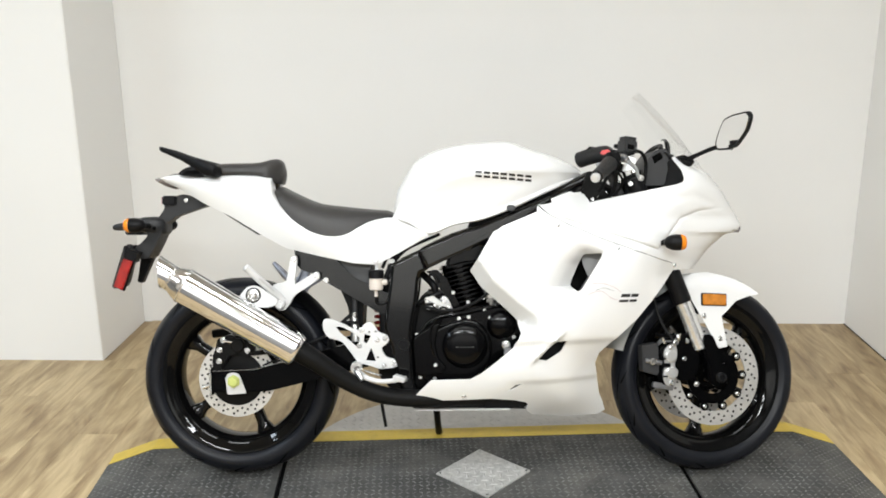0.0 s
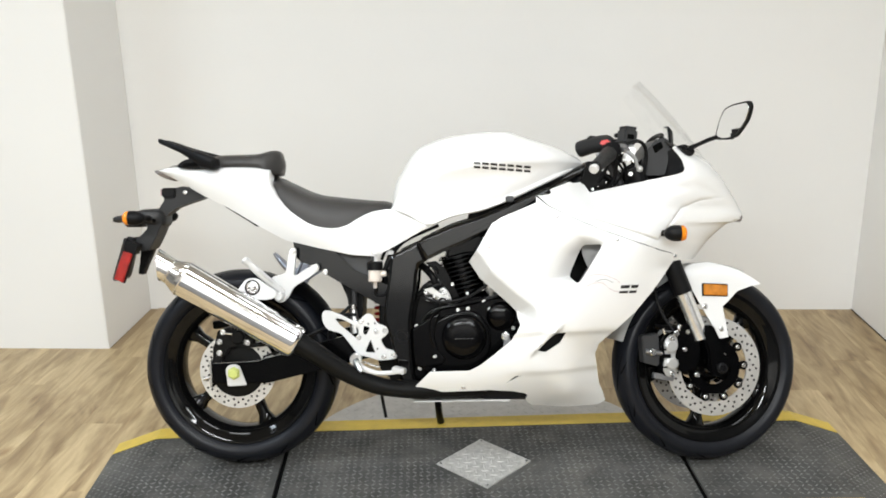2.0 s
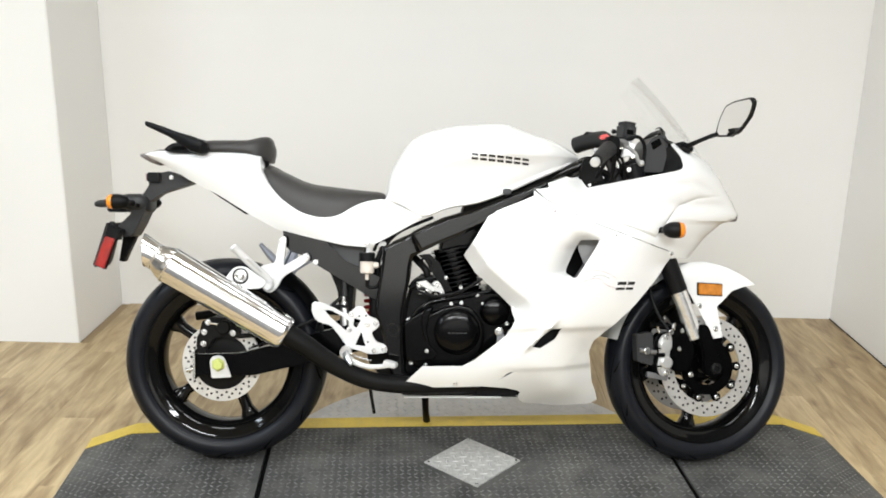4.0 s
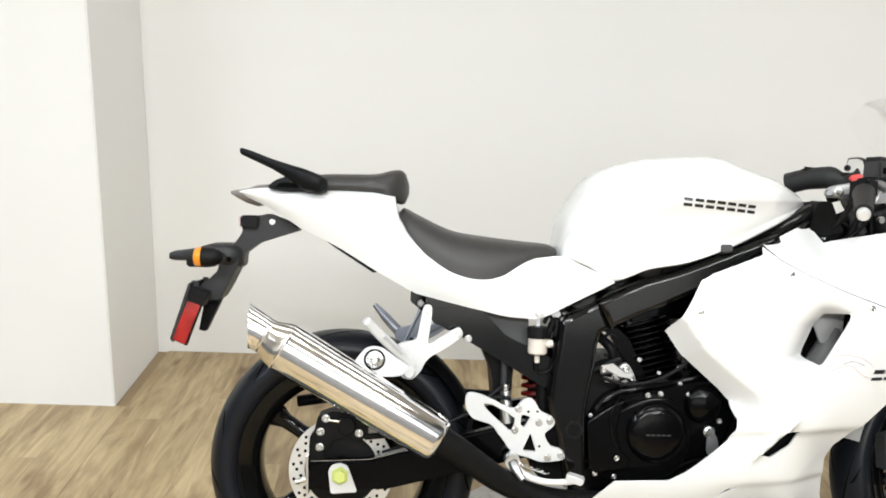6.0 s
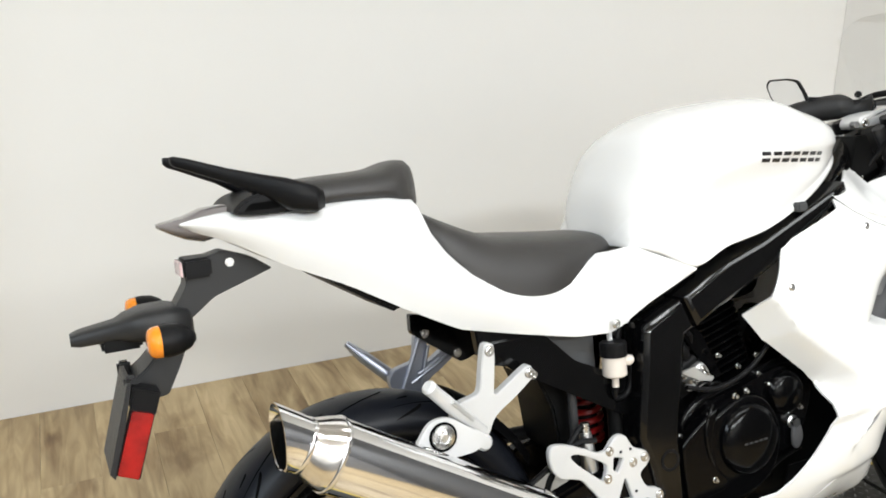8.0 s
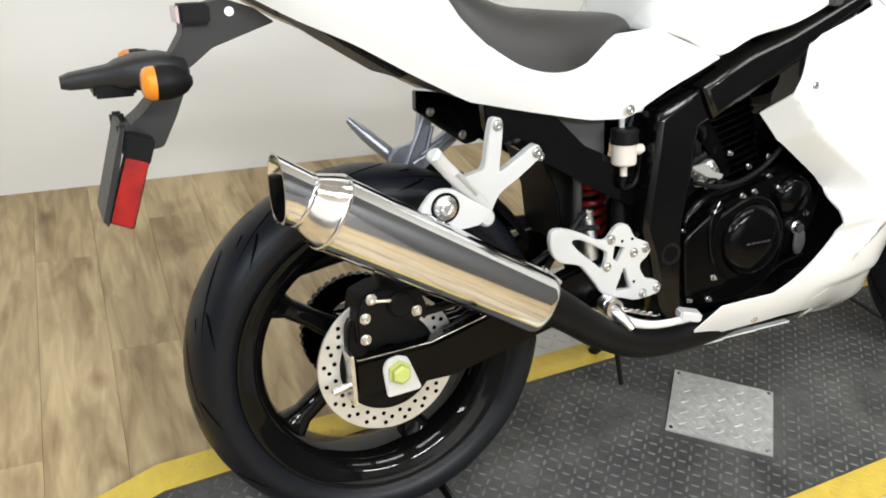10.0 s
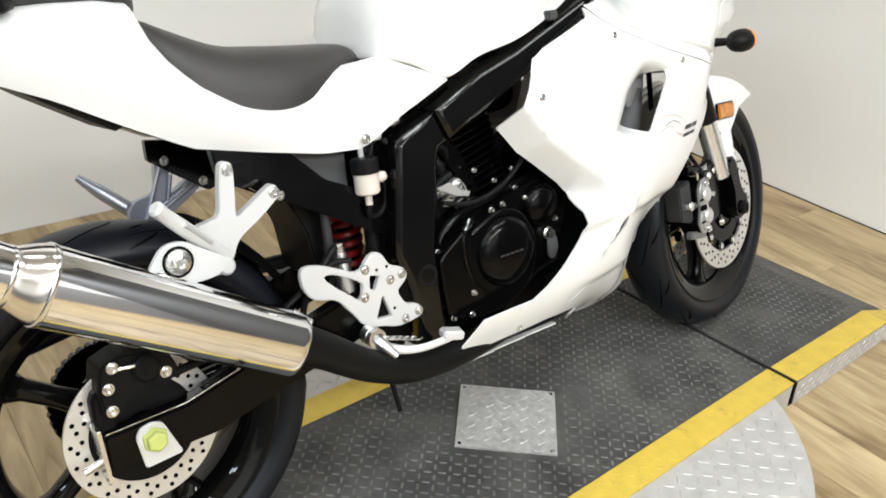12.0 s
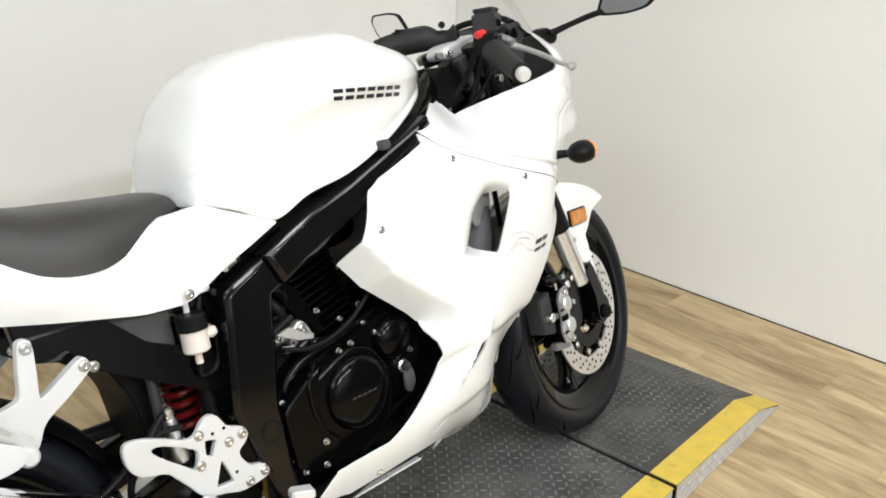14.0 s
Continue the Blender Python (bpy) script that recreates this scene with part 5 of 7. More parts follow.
# front fork, fender, turned a little to the left on the steering axis
before = set(bpy.data.objects)
HEAD, FOOT = Vector((1.190, 0, 0.90)), Vector((1.430, 0, 0.30))
axis = (FOOT - HEAD).normalized()
for s in (-1, 1):
    off = Vector((0, s * 0.098, 0))
    fk = part("fork_leg", tube([HEAD + off + axis * 0.0, HEAD + off + axis * 0.405], 0.028, 20, 1), PLASTIC, bike, "upside-down fork leg")
    part("fork_stanchion", tube([HEAD + off + axis * 0.38, HEAD + off + axis * 0.555], 0.0235, 20, 1), FORK, fk, "satin chrome fork stanchion")
    part("fork_foot", plate(smooth2d([(1.385, 0.41), (1.425, 0.42), (1.452, 0.345), (1.475, 0.32), (1.472, 0.285), (1.44, 0.268), (1.408, 0.285), (1.405, 0.34)], 4), s * 0.083, s * 0.125, 0.006), ENGINE, fk, "black cast fork foot")
    part("axle_end", turned([(0, 0), (0.016, 0), (0.016, 0.008), (0.01, 0.01), (0.008, 0.004), (0, 0.004)], (1.445, s * 0.125, 0.295), 20, (0, s, 0)), PLASTIC, fk)
    cal = part("brake_caliper", plate(smooth2d([(1.286, 0.375), (1.31, 0.40), (1.337, 0.398), (1.342, 0.365), (1.332, 0.335), (1.338, 0.305), (1.322, 0.268), (1.292, 0.27), (1.28, 0.30), (1.288, 0.335)], 4), s * 0.055, s * 0.096, 0.006), ENGINE, bike, "black front brake caliper with a light alloy face", 45)
    part("caliper_face", plate(smooth2d([(1.296, 0.375), (1.314, 0.396), (1.333, 0.392), (1.338, 0.365), (1.329, 0.335), (1.334, 0.305), (1.320, 0.274), (1.300, 0.276), (1.291, 0.30), (1.297, 0.335)], 4), s * 0.0955, s * 0.110, 0.005), LOBE, cal, "light grey cast alloy face", 45)
    part("caliper_back", plate(rounded([(1.232, 0.395), (1.285, 0.402), (1.288, 0.300), (1.236, 0.315)], 0.006), s * 0.05, s * 0.090, 0.005), DARKGREY, cal, "dark grey caliper body")
    part("caliper_pin", tube([(1.24, s * 0.092, 0.349), (1.292, s * 0.094, 0.341)], 0.007, 10, 1), CASTGREY, cal, "alloy sliding pin")
    part("pin_boss", disc((1.262, s * 0.094, 0.346), 0.011, 0.010, (0, s, 0), 12, 0.002), BOLT, cal)
    part("hose_union", tube([(1.272, s * 0.086, 0.424), (1.345, s * 0.090, 0.417)], [0.010, 0.011, 0.009], 12, 3), ENGINE, cal, "black hose union")
    part("union_bolt", disc((1.345, s * 0.090, 0.417), 0.011, 0.012, (0.5, s, 0.1), 6, 0.001), BOLT, cal)
    part("lower_tab", plate(rounded([(1.265, 0.285), (1.33, 0.272), (1.325, 0.256), (1.262, 0.268)], 0.004), s * 0.080, s * 0.098, 0.003), CASTGREY, cal, "alloy caliper tab")
    part("caliper_bracket", plate(smooth2d([(1.33, 0.40), (1.375, 0.43), (1.41, 0.39), (1.405, 0.31), (1.37, 0.285), (1.335, 0.30)], 3), s * 0.083, s * 0.102, 0.004), ENGINE, cal, "black caliper bracket")
    if s < 0:
        for x, z in ((1.317, 0.388), (1.315, 0.282), (1.362, 0.352), (1.40, 0.275), (1.372, 0.405)):
            bolt((x, -0.111 if x < 1.34 else -0.10, z), cal, 0.0065, 0.006)
        for x, z in ((1.308, 0.362), (1.31, 0.312)):
            part("piston_cap", disc((x + 0.007, -0.108, z), 0.0185, 0.009, n=24, bevel=0.004), LOBE, cal, "rounded alloy piston lobe")
        for z0, z1 in ((0.329, 0.341), (0.352, 0.357), (0.300, 0.304)):
            part("caliper_slot", box(1.284, 1.312, -0.1135, -0.110, z0, z1, 0.001), GAP, cal, "dark slot in the caliper")
        part("bleed_nipple", tube([(1.30, -0.10, 0.40), (1.292, -0.104, 0.418)], 0.004, 10, 1), BOLT, cal)
        part("brake_hose", tube([(1.33, -0.10, 0.405), (1.30, -0.085, 0.46), (1.285, -0.07, 0.53), (1.30, -0.055, 0.60)], 0.0048, 8), PLASTIC, cal, "black brake hose")
        part("banjo", disc((1.331, -0.104, 0.402), 0.009, 0.012, n=16), BOLT, cal)
for cal in [o for o in bike.children if o.name.startswith("brake_caliper")]:
    for o in (cal, *cal.children):
        o.data.transform(Matrix.Translation((-0.022, 0, 0)))
FEND = [(1.345, 0.575), (1.368, 0.607), (1.40, 0.617), (1.445, 0.619), (1.49, 0.608), (1.53, 0.594), (1.573, 0.570), (1.602, 0.549), (1.566, 0.544), (1.522, 0.530), (1.488, 0.496), (1.473, 0.484), (1.49, 0.39), (1.462, 0.386), (1.412, 0.475), (1.367, 0.553)]


FEND = [(x - 0.006, z - 0.005) for x, z in FEND]


def fender_depth(x, z):
    d = math.hypot(x - FW.x, z - FW.z)
    q = max(0.0, min(1.0, (d - 0.27) / (0.335 - 0.27)))
    return 0.094 * max(0.0, 1 - q ** 2.5) ** 0.5 + 0.004 * math.sin((x - 1.4) * 12)


for s in (-1, 1):
    fen = part("front_fender", shell(FEND, fender_depth, 0.003, 0.012, (), s), WHITE, bike, "white painted front fender", 40)
    for x, z in ((1.412, 0.48), (1.462, 0.41)):
        bolt((x, s * (fender_depth(x, z) - 0.001), z), fen, 0.006, 0.004, (0, s, 0))
    part("side_reflector", plate(rounded([(1.405, 0.548), (1.482, 0.544), (1.481, 0.511), (1.405, 0.515)], 0.004), s * 0.088, s * 0.104, 0.003), REFLECTOR, fen, "amber rectangular reflector in a dark rim")
    part("reflector_rim", plate(rounded([(1.402, 0.551), (1.485, 0.547), (1.484, 0.508), (1.402, 0.512)], 0.004), s * 0.086, s * 0.100, 0.002), PLASTIC, fen, "dark reflector rim")
loops = []
for k in range(25):
    a = radians(164 - 96 * k / 24)
    loops.append([Vector((FW.x + r * math.cos(a), y, FW.z + r * math.sin(a))) for y, r in ((-0.07, 0.300), (-0.055, 0.310), (-0.03, 0.316), (0, 0.319), (0.03, 0.316), (0.055, 0.310), (0.07, 0.300))])
bm = rings(bmesh.new(), loops, closed=False)
bmesh.ops.solidify(bm, geom=bm.faces[:], thickness=0.003)
part("fender_crown", bm, WHITE, bike, "white painted fender crown", 60)

STEER_AXIS = (Vector((1.437, 0, 0.30)) - Vector((1.20, 0, 0.90))).normalized()
STEER_AT = Vector((1.175, 0, 0.89))
STEER = Matrix.Translation(STEER_AT) @ Matrix.Rotation(radians(-STEER_DEG), 4, STEER_AXIS) @ Matrix.Translation(-STEER_AT)
for ob in set(bpy.data.objects) - before | set(front.children_recursive):
    if ob.type == "MESH":
        ob.data.transform(STEER)

# engine
case = part("crankcase", plate(smooth2d([(0.535, 0.262), (0.54, 0.36), (0.556, 0.44), (0.60, 0.49), (0.70, 0.51), (0.82, 0.53), (0.885, 0.47), (0.85, 0.37), (0.76, 0.30), (0.66, 0.262), (0.60, 0.25)], 4), -0.125, 0.125, 0.012), ENGINE, bike, "black painted engine crankcase", 45)
cc = (0.694, -0.136, 0.408)
part("side_cover", pillow(smooth2d([(0.553, 0.355), (0.563, 0.42), (0.60, 0.452), (0.655, 0.478), (0.70, 0.488), (0.745, 0.47), (0.775, 0.41), (0.755, 0.335), (0.69, 0.30), (0.58, 0.30)], 4), -0.12, -0.147, 0.008), ENGINE, case, "black engine side cover", 50)
clutch = part("clutch_cover", turned([(0, 0.0305), (0.03, 0.030), (0.050, 0.0275), (0.062, 0.022), (0.067, 0.014), (0.0685, 0.007), (0.070, 0.0065), (0.072, 0.010), (0.075, 0.010), (0.078, 0.0), (0.0, 0.0)], cc, 56, (0, -1, 0)), ENGINE, case, "round black clutch cover", 35)
for k in range(5):
    part("maker_mark", box(0.667 + k * 0.0115, 0.675 + k * 0.0115, -0.1668, -0.1655, 0.405, 0.4085), DARKGREY, clutch, "small raised maker mark bar", 0)
part("sprocket_cover", pillow(rounded([(0.545, 0.325), (0.541, 0.37), (0.538, 0.428), (0.548, 0.440), (0.596, 0.4705), (0.628, 0.485), (0.612, 0.449), (0.6055, 0.413), (0.616, 0.370), (0.640, 0.345), (0.628, 0.326), (0.565, 0.317)], 0.006), -0.13, -0.154, 0.005), ENGINE, case, "glossy black side cover", 50)
pump = part("pump_cover", turned([(0, 0.02), (0.03, 0.019), (0.040, 0.012), (0.044, 0), (0, 0)], (0.805, -0.125, 0.468), 36, (0, -1, 0)), ENGINE, case, "round black pump cover")
for x, z, y in ((0.551, 0.44, -0.13), (0.611, 0.466, -0.138), (0.676, 0.489, -0.136), (0.706, 0.492, -0.132), (0.771, 0.489, -0.125), (0.831, 0.491, -0.125), (0.806, 0.431, -0.125), (0.842, 0.431, -0.125), (0.606, 0.352, -0.152), (0.551, 0.362, -0.13), (0.56, 0.315, -0.145), (0.603, 0.309, -0.145)):
    bolt((x, y, z), case, 0.0043, 0.008)
part("drain_plug", turned([(0, 0), (0.013, 0), (0.013, 0.006), (0.009, 0.008), (0.009, 0.016), (0, 0.016)], (0.819, -0.125, 0.407), 18, (0, -1, 0)), BOLT, case, "bright metal plug")
part("plug_lever", plate(smooth2d([(0.815, 0.40), (0.832, 0.402), (0.838, 0.375), (0.825, 0.355), (0.812, 0.365)], 3), -0.138, -0.13, 0.002), CASTGREY, case)
part("clutch_cable", tube([(0.575, -0.13, 0.525), (0.63, -0.135, 0.512), (0.70, -0.135, 0.525), (0.76, -0.13, 0.56), (0.80, -0.12, 0.60)], 0.0045, 10), PLASTIC, case, "black control cable")
part("fuel_rail", tube([(0.575, -0.105, 0.535), (0.60, -0.108, 0.54), (0.635, -0.105, 0.53)], [0.008, 0.011, 0.007], 12), CASTGREY, case, "alloy carburettor linkage")
for x, z in ((0.58, 0.54), (0.605, 0.528), (0.63, 0.538), (0.66, 0.565), (0.705, 0.536), (0.75, 0.549), (0.754, 0.511)):
    bolt((x, -0.115, z), case, 0.0038, 0.008)
# Thin tubes added along the covers' bright edge highlights; the first is painted grey.
part("cover_edge", tube([(0.56, -0.147, 0.425), (0.585, -0.149, 0.45), (0.605, -0.148, 0.475)], 0.0025, 8), CASTGREY, case, "grey tube painting the highlight on the cover edge")
part("cover_rim", tube([(0.541, -0.140, 0.344), (0.572, -0.141, 0.318), (0.632, -0.141, 0.311), (0.702, -0.140, 0.312), (0.774, -0.134, 0.340), (0.838, -0.128, 0.353)], 0.004, 8), RIMBLACK, case, "glossy black rim, added to catch the cover's edge highlight")
part("cover_rim", tube([(0.605, -0.153, 0.378), (0.594, -0.155, 0.407), (0.592, -0.155, 0.455), (0.613, -0.150, 0.490)], 0.003, 8), RIMBLACK, case, "glossy black rim, added to catch the cover's edge highlight")
part("throttle_lever", plate(rounded([(0.572, 0.55), (0.60, 0.556), (0.628, 0.534), (0.645, 0.53), (0.640, 0.522), (0.612, 0.528), (0.59, 0.54)], 0.003), -0.122, -0.117, 0.001), LOBE, case, "bare alloy throttle lever")
part("throttle_lever", plate(rounded([(0.578, 0.528), (0.60, 0.524), (0.596, 0.514), (0.58, 0.516)], 0.003), -0.126, -0.12, 0.001), LOBE, case, "bare alloy throttle lever")
part("pushrod_tube", tube([(0.62, -0.10, 0.50), (0.66, -0.105, 0.51), (0.70, -0.10, 0.49)], 0.006, 10), RIMBLACK, case, "glossy black oil line")
part("carburettor", plate(smooth2d([(0.54, 0.42), (0.548, 0.52), (0.572, 0.552), (0.60, 0.56), (0.64, 0.555), (0.66, 0.50), (0.64, 0.45)], 3), -0.085, 0.085, 0.01), PIPE, bike, "black carburettor body")
part("engine_mount", plate(rounded([(0.576, 0.629), (0.611, 0.634), (0.640, 0.608), (0.682, 0.52), (0.657, 0.513), (0.636, 0.554), (0.613, 0.585), (0.596, 0.615)], 0.004), -0.100, -0.088, 0.002), ENGINE, bike, "black engine mounting bracket", 40)
part("intake_strut", tube([(0.552, -0.09, 0.530), (0.585, -0.094, 0.548), (0.622, -0.094, 0.563)], 0.009, 12), PLASTIC, bike, "black intake stub")
float_bowl = part("float_bowl", pillow(smooth2d([(0.605, 0.52), (0.612, 0.536), (0.627, 0.552), (0.641, 0.55), (0.655, 0.525), (0.658, 0.499), (0.643, 0.488), (0.629, 0.505)], 3), -0.088, -0.102, 0.004), LOBE, bike, "bare cast alloy carburettor float bowl", 40)
for x, z, r in ((0.634, 0.541, 0.006), (0.646, 0.520, 0.005), (0.622, 0.524, 0.0045)):
    bolt((x, -0.102, z), float_bowl, r, 0.006)
part("bowl_hose", tube([(0.615, -0.105, 0.512), (0.632, -0.112, 0.522), (0.642, -0.112, 0.510), (0.640, -0.106, 0.49)], 0.003, 8), PLASTIC, float_bowl, "thin black hose")
part("coolant_hose", tube([(0.565, -0.06, 0.62), (0.60, -0.09, 0.585), (0.61, -0.08, 0.54)], 0.011, 12), PLASTIC, bike, "black hose")
part("wiring", tube([(0.575, -0.09, 0.60), (0.595, -0.10, 0.62), (0.615, -0.10, 0.605), (0.61, -0.09, 0.575), (0.585, -0.095, 0.57)], 0.004, 8), PLASTIC, bike, "looped black wiring")


def fin_block(name, c, d, length, w, n, label):
    d = Vector(d).normalized()
    t = Vector((d.z, 0, -d.x))
    ob = part(name, tube([Vector(c), Vector(c) + d * length], 0.055, 20, 1), ENGINE, bike, label)
    for k in range(n):
        p = Vector(c) + d * (length * (k + 0.5) / n)
        loops = []
        for f in (-0.0018, 0.0018):
            loops.append([p + d * f + t * w * 0.5 * math.copysign(abs(math.cos(a)) ** 0.4, math.cos(a)) + Vector((0, 1, 0)) * 0.098 * math.copysign(abs(math.sin(a)) ** 0.4, math.sin(a)) for a in (2 * math.pi * q / 24 for q in range(24))])
        part("cooling_fin", rings(bmesh.new(), loops), ENGINE, ob, "", 30)
    return ob


fin_block("rear_cylinder", (0.718, 0, 0.495), (-0.27, 0, 1), 0.165, 0.125, 12, "black finned engine cylinder")
fin_block("front_cylinder", (0.80, 0, 0.46), (1, 0, 0.55), 0.17, 0.14, 11, "black finned engine cylinder")
part("cylinder_head", plate(smooth2d([(0.64, 0.64), (0.70, 0.65), (0.79, 0.66), (0.80, 0.71), (0.74, 0.735), (0.66, 0.70)], 4), -0.085, 0.085, 0.01), ENGINE, bike, "black cylinder head")
for s in (-1, 1):
    # Black sheets added behind the openings, in place of the dark inside.
    part("vent_liner", plate([(0.88, 0.35), (1.02, 0.35), (1.02, 0.445), (0.93, 0.445)], s * 0.150, s * 0.155, 0), PIPE, bike, "black backing sheet added to darken a lower vent")
    part("vent_liner", plate([(0.80, 0.255), (0.90, 0.255), (0.90, 0.315), (0.82, 0.315)], s * 0.112, s * 0.116, 0), PIPE, bike, "black backing sheet added to darken a lower vent")
    part("duct_strut", plate([(1.119, 0.69), (1.132, 0.69), (1.136, 0.60), (1.126, 0.595)], s * 0.128, s * 0.134, 0.001), PIPE, bike, "black strut inside the vent")
    # Pale panel added where the lit inside of the far fairing would show.
    part("duct_panel", plate([(1.045, 0.70), (1.122, 0.70), (1.118, 0.640), (1.088, 0.608), (1.066, 0.612), (1.05, 0.65)], s * 0.118, s * 0.124, 0.002), PALEPANEL, bike, "light grey panel standing in for the far fairing's lit inside")
    part("duct_hose", tube([(1.105, s * 0.105, 0.645), (1.092, s * 0.105, 0.60), (1.07, s * 0.105, 0.55), (1.05, s * 0.10, 0.50)], [0.020, 0.027, 0.034, 0.038], 16), DUCT, bike, "grey moulded duct inside the vent")
    part("fairing_liner", plate([(0.79, 0.29), (0.92, 0.31), (1.03, 0.38), (1.02, 0.50), (0.94, 0.56), (0.84, 0.56), (0.85, 0.45)], s * 0.096, s * 0.10, 0), PIPE, bike, "black backing sheet added behind the fairing edge")
# More added black sheets, closing views through the vents and engine.
part("vent_back", plate([(0.98, 0.50), (1.22, 0.50), (1.24, 0.74), (1.0, 0.74)], -0.012, 0.012, 0), PIPE, bike, "black backing sheet added to darken the upper vents")
part("engine_shroud", plate([(0.80, 0.30), (0.98, 0.40), (0.98, 0.60), (0.84, 0.60), (0.80, 0.55)], -0.02, 0.02, 0), PIPE, bike, "black backing sheet added behind the engine")
part("radiator", box(1.04, 1.065, -0.12, 0.12, 0.36, 0.55, 0.006), PIPE, bike, "black radiator core")
# Black sheet added to keep the gap under the engine dark.
part("engine_guard", plate([(0.56, 0.24), (0.88, 0.22), (0.96, 0.30), (0.86, 0.36), (0.70, 0.30), (0.56, 0.28)], -0.085, -0.08, 0), PIPE, bike, "black backing sheet added under the engine")
part("airbox", plate(rounded([(0.70, 0.735), (0.715, 0.783), (0.95, 0.87), (1.02, 0.86), (0.95, 0.78), (0.75, 0.70)], 0.01), -0.095, 0.095, 0.008), PIPE, bike, "black airbox under the tank")
part("battery_box", box(0.30, 0.41, -0.07, 0.07, 0.60, 0.68, 0.01), PIPE, bike, "black battery box")

# swingarm and rear brake
arm = rounded([(0.52, 0.45), (0.52, 0.37), (0.40, 0.345), (0.10, 0.272), (-0.07, 0.272), (-0.07, 0.332), (0.06, 0.338), (0.36, 0.42)], 0.01)
for s in (-1, 1):
    y = s * 0.108 - 0.018
    sw = part("swingarm", plate(arm, y - 0.018, y + 0.016, 0.006), ENGINE, bike, "black swingarm", 50)
    if s < 0:
        part("axle_plate", plate(rounded([(-0.026, 0.315), (-0.018, 0.328), (0.0, 0.332), (0.016, 0.326), (0.038, 0.268), (-0.02, 0.264)], 0.006), y - 0.025, y - 0.018, 0.002), SILVER, sw, "silver axle plate")
        part("axle_nut", turned([(0, 0), (0.020, 0), (0.020, 0.004), (0.0155, 0.004), (0.0155, 0.014), (0.012, 0.016), (0, 0.016)], (0.0, y - 0.025, 0.305), 6, (0, -1, 0)), GREEN, sw, "axle nut with yellow-green paint mark", 20)
        part("arm_edge", tube([(-0.064, y - 0.0165, 0.334), (0.06, y - 0.0165, 0.339), (0.2, y - 0.0165, 0.375)], 0.0009, 6, 1), BOLT, sw, "thin silver line along the upper edge")
        part("adjuster_plate", plate([(-0.074, 0.26), (-0.068, 0.26), (-0.07, 0.345), (-0.076, 0.345)], y - 0.022, y + 0.016, 0.001), BOLT, sw, "zinc chain adjuster plate")
        part("adjuster_bolt", tube([(-0.10, y, 0.282), (-0.07, y, 0.290)], 0.006, 10, 1), BOLT, sw, "chain adjuster bolt")
rc = part("rear_caliper", plate(rounded([(-0.060, 0.395), (-0.052, 0.43), (-0.018, 0.442), (0.045, 0.432), (0.06, 0.395), (0.04, 0.372), (0.012, 0.385), (-0.018, 0.378), (-0.032, 0.352), (-0.058, 0.355)], 0.006), -0.137, -0.075, 0.004), PIPE, bike, "black rear brake caliper")
part("caliper_carrier", plate(smooth2d([(-0.07, 0.38), (-0.05, 0.39), (-0.04, 0.33), (-0.05, 0.29), (-0.068, 0.30)], 3), -0.125, -0.10, 0.004), PIPE, rc)
part("piston_housing", disc((0.012, -0.136, 0.412), 0.021, 0.012, n=20, bevel=0.004), PIPE, rc, "black piston housing")
part("pad_pin", tube([(-0.03, -0.143, 0.425), (0.028, -0.143, 0.418)], 0.003, 8, 1), BOLT, rc)
part("torque_arm", tube([(0.05, -0.128, 0.385), (0.12, -0.126, 0.392), (0.2, -0.122, 0.405)], 0.007, 10), PIPE, rc, "black brake stay")
part("hose_guide", tube([(0.09, -0.13, 0.352), (0.15, -0.132, 0.372), (0.22, -0.13, 0.378), (0.29, -0.126, 0.40)], 0.0032, 8), PLASTIC, rc, "thin black line along the swingarm")
for x, z in ((-0.034, 0.427), (0.0388, 0.3955), (-0.0454, 0.398), (-0.0465, 0.364)):
    bolt((x, -0.137, z), rc, 0.0066, 0.009)
part("brake_hose", tube([(0.04, -0.12, 0.42), (0.10, -0.135, 0.41), (0.16, -0.13, 0.395), (0.26, -0.12, 0.43), (0.33, -0.13, 0.475), (0.37, -0.14, 0.478)], 0.005, 8), PLASTIC, rc, "black brake hose")
spr = part("rear_sprocket", turned([(0.055, 0.072), (0.092, 0.072), (0.092, 0.078), (0.055, 0.078)], RW, 48, (0, 1, 0), closed=True), ENGINE, rear, "black rear sprocket")
for k in range(40):
    a = 2 * math.pi * k / 40
    p = RW + Vector((0.092 * math.cos(a), 0.075, 0.092 * math.sin(a)))
    part("chain_link", disc(p + Vector((0, -0.008, 0)), 0.0085, 0.016, (0, 1, 0), 8, 0.001), ENGINE, spr)
part("chain_guard", tube([(-0.12, 0.07, 0.42), (0.1, 0.07, 0.45), (0.35, 0.07, 0.44)], 0.014, 10), PLASTIC, bike)
part("shock_spring", tube([Vector((0.443 + 0.027 * math.cos(a), 0.0 + 0.027 * math.sin(a), 0.415 + 0.095 * a / 31.4)) for a in (0.45 * k for k in range(71))], 0.006, 8, 1), REDSPRING, bike, "red shock absorber spring")
part("spring_collar", turned([(0.018, 0), (0.033, 0), (0.034, 0.004), (0.034, 0.014), (0.030, 0.018), (0.018, 0.018)], (0.443, 0.0, 0.512), 28, (0, 0, 1), closed=True), REDPAINT, bike, "bright red spring collar")
part("shock_body", tube([(0.443, 0.0, 0.34), (0.443, 0.0, 0.60)], 0.017, 14, 1), PLASTIC, bike)
part("inner_fender", plate(rounded([(0.27, 0.665), (0.37, 0.65), (0.385, 0.55), (0.378, 0.44), (0.345, 0.43), (0.335, 0.52), (0.30, 0.60)], 0.01), -0.065, 0.065, 0.006), PIPE, bike, "black inner rear fender")
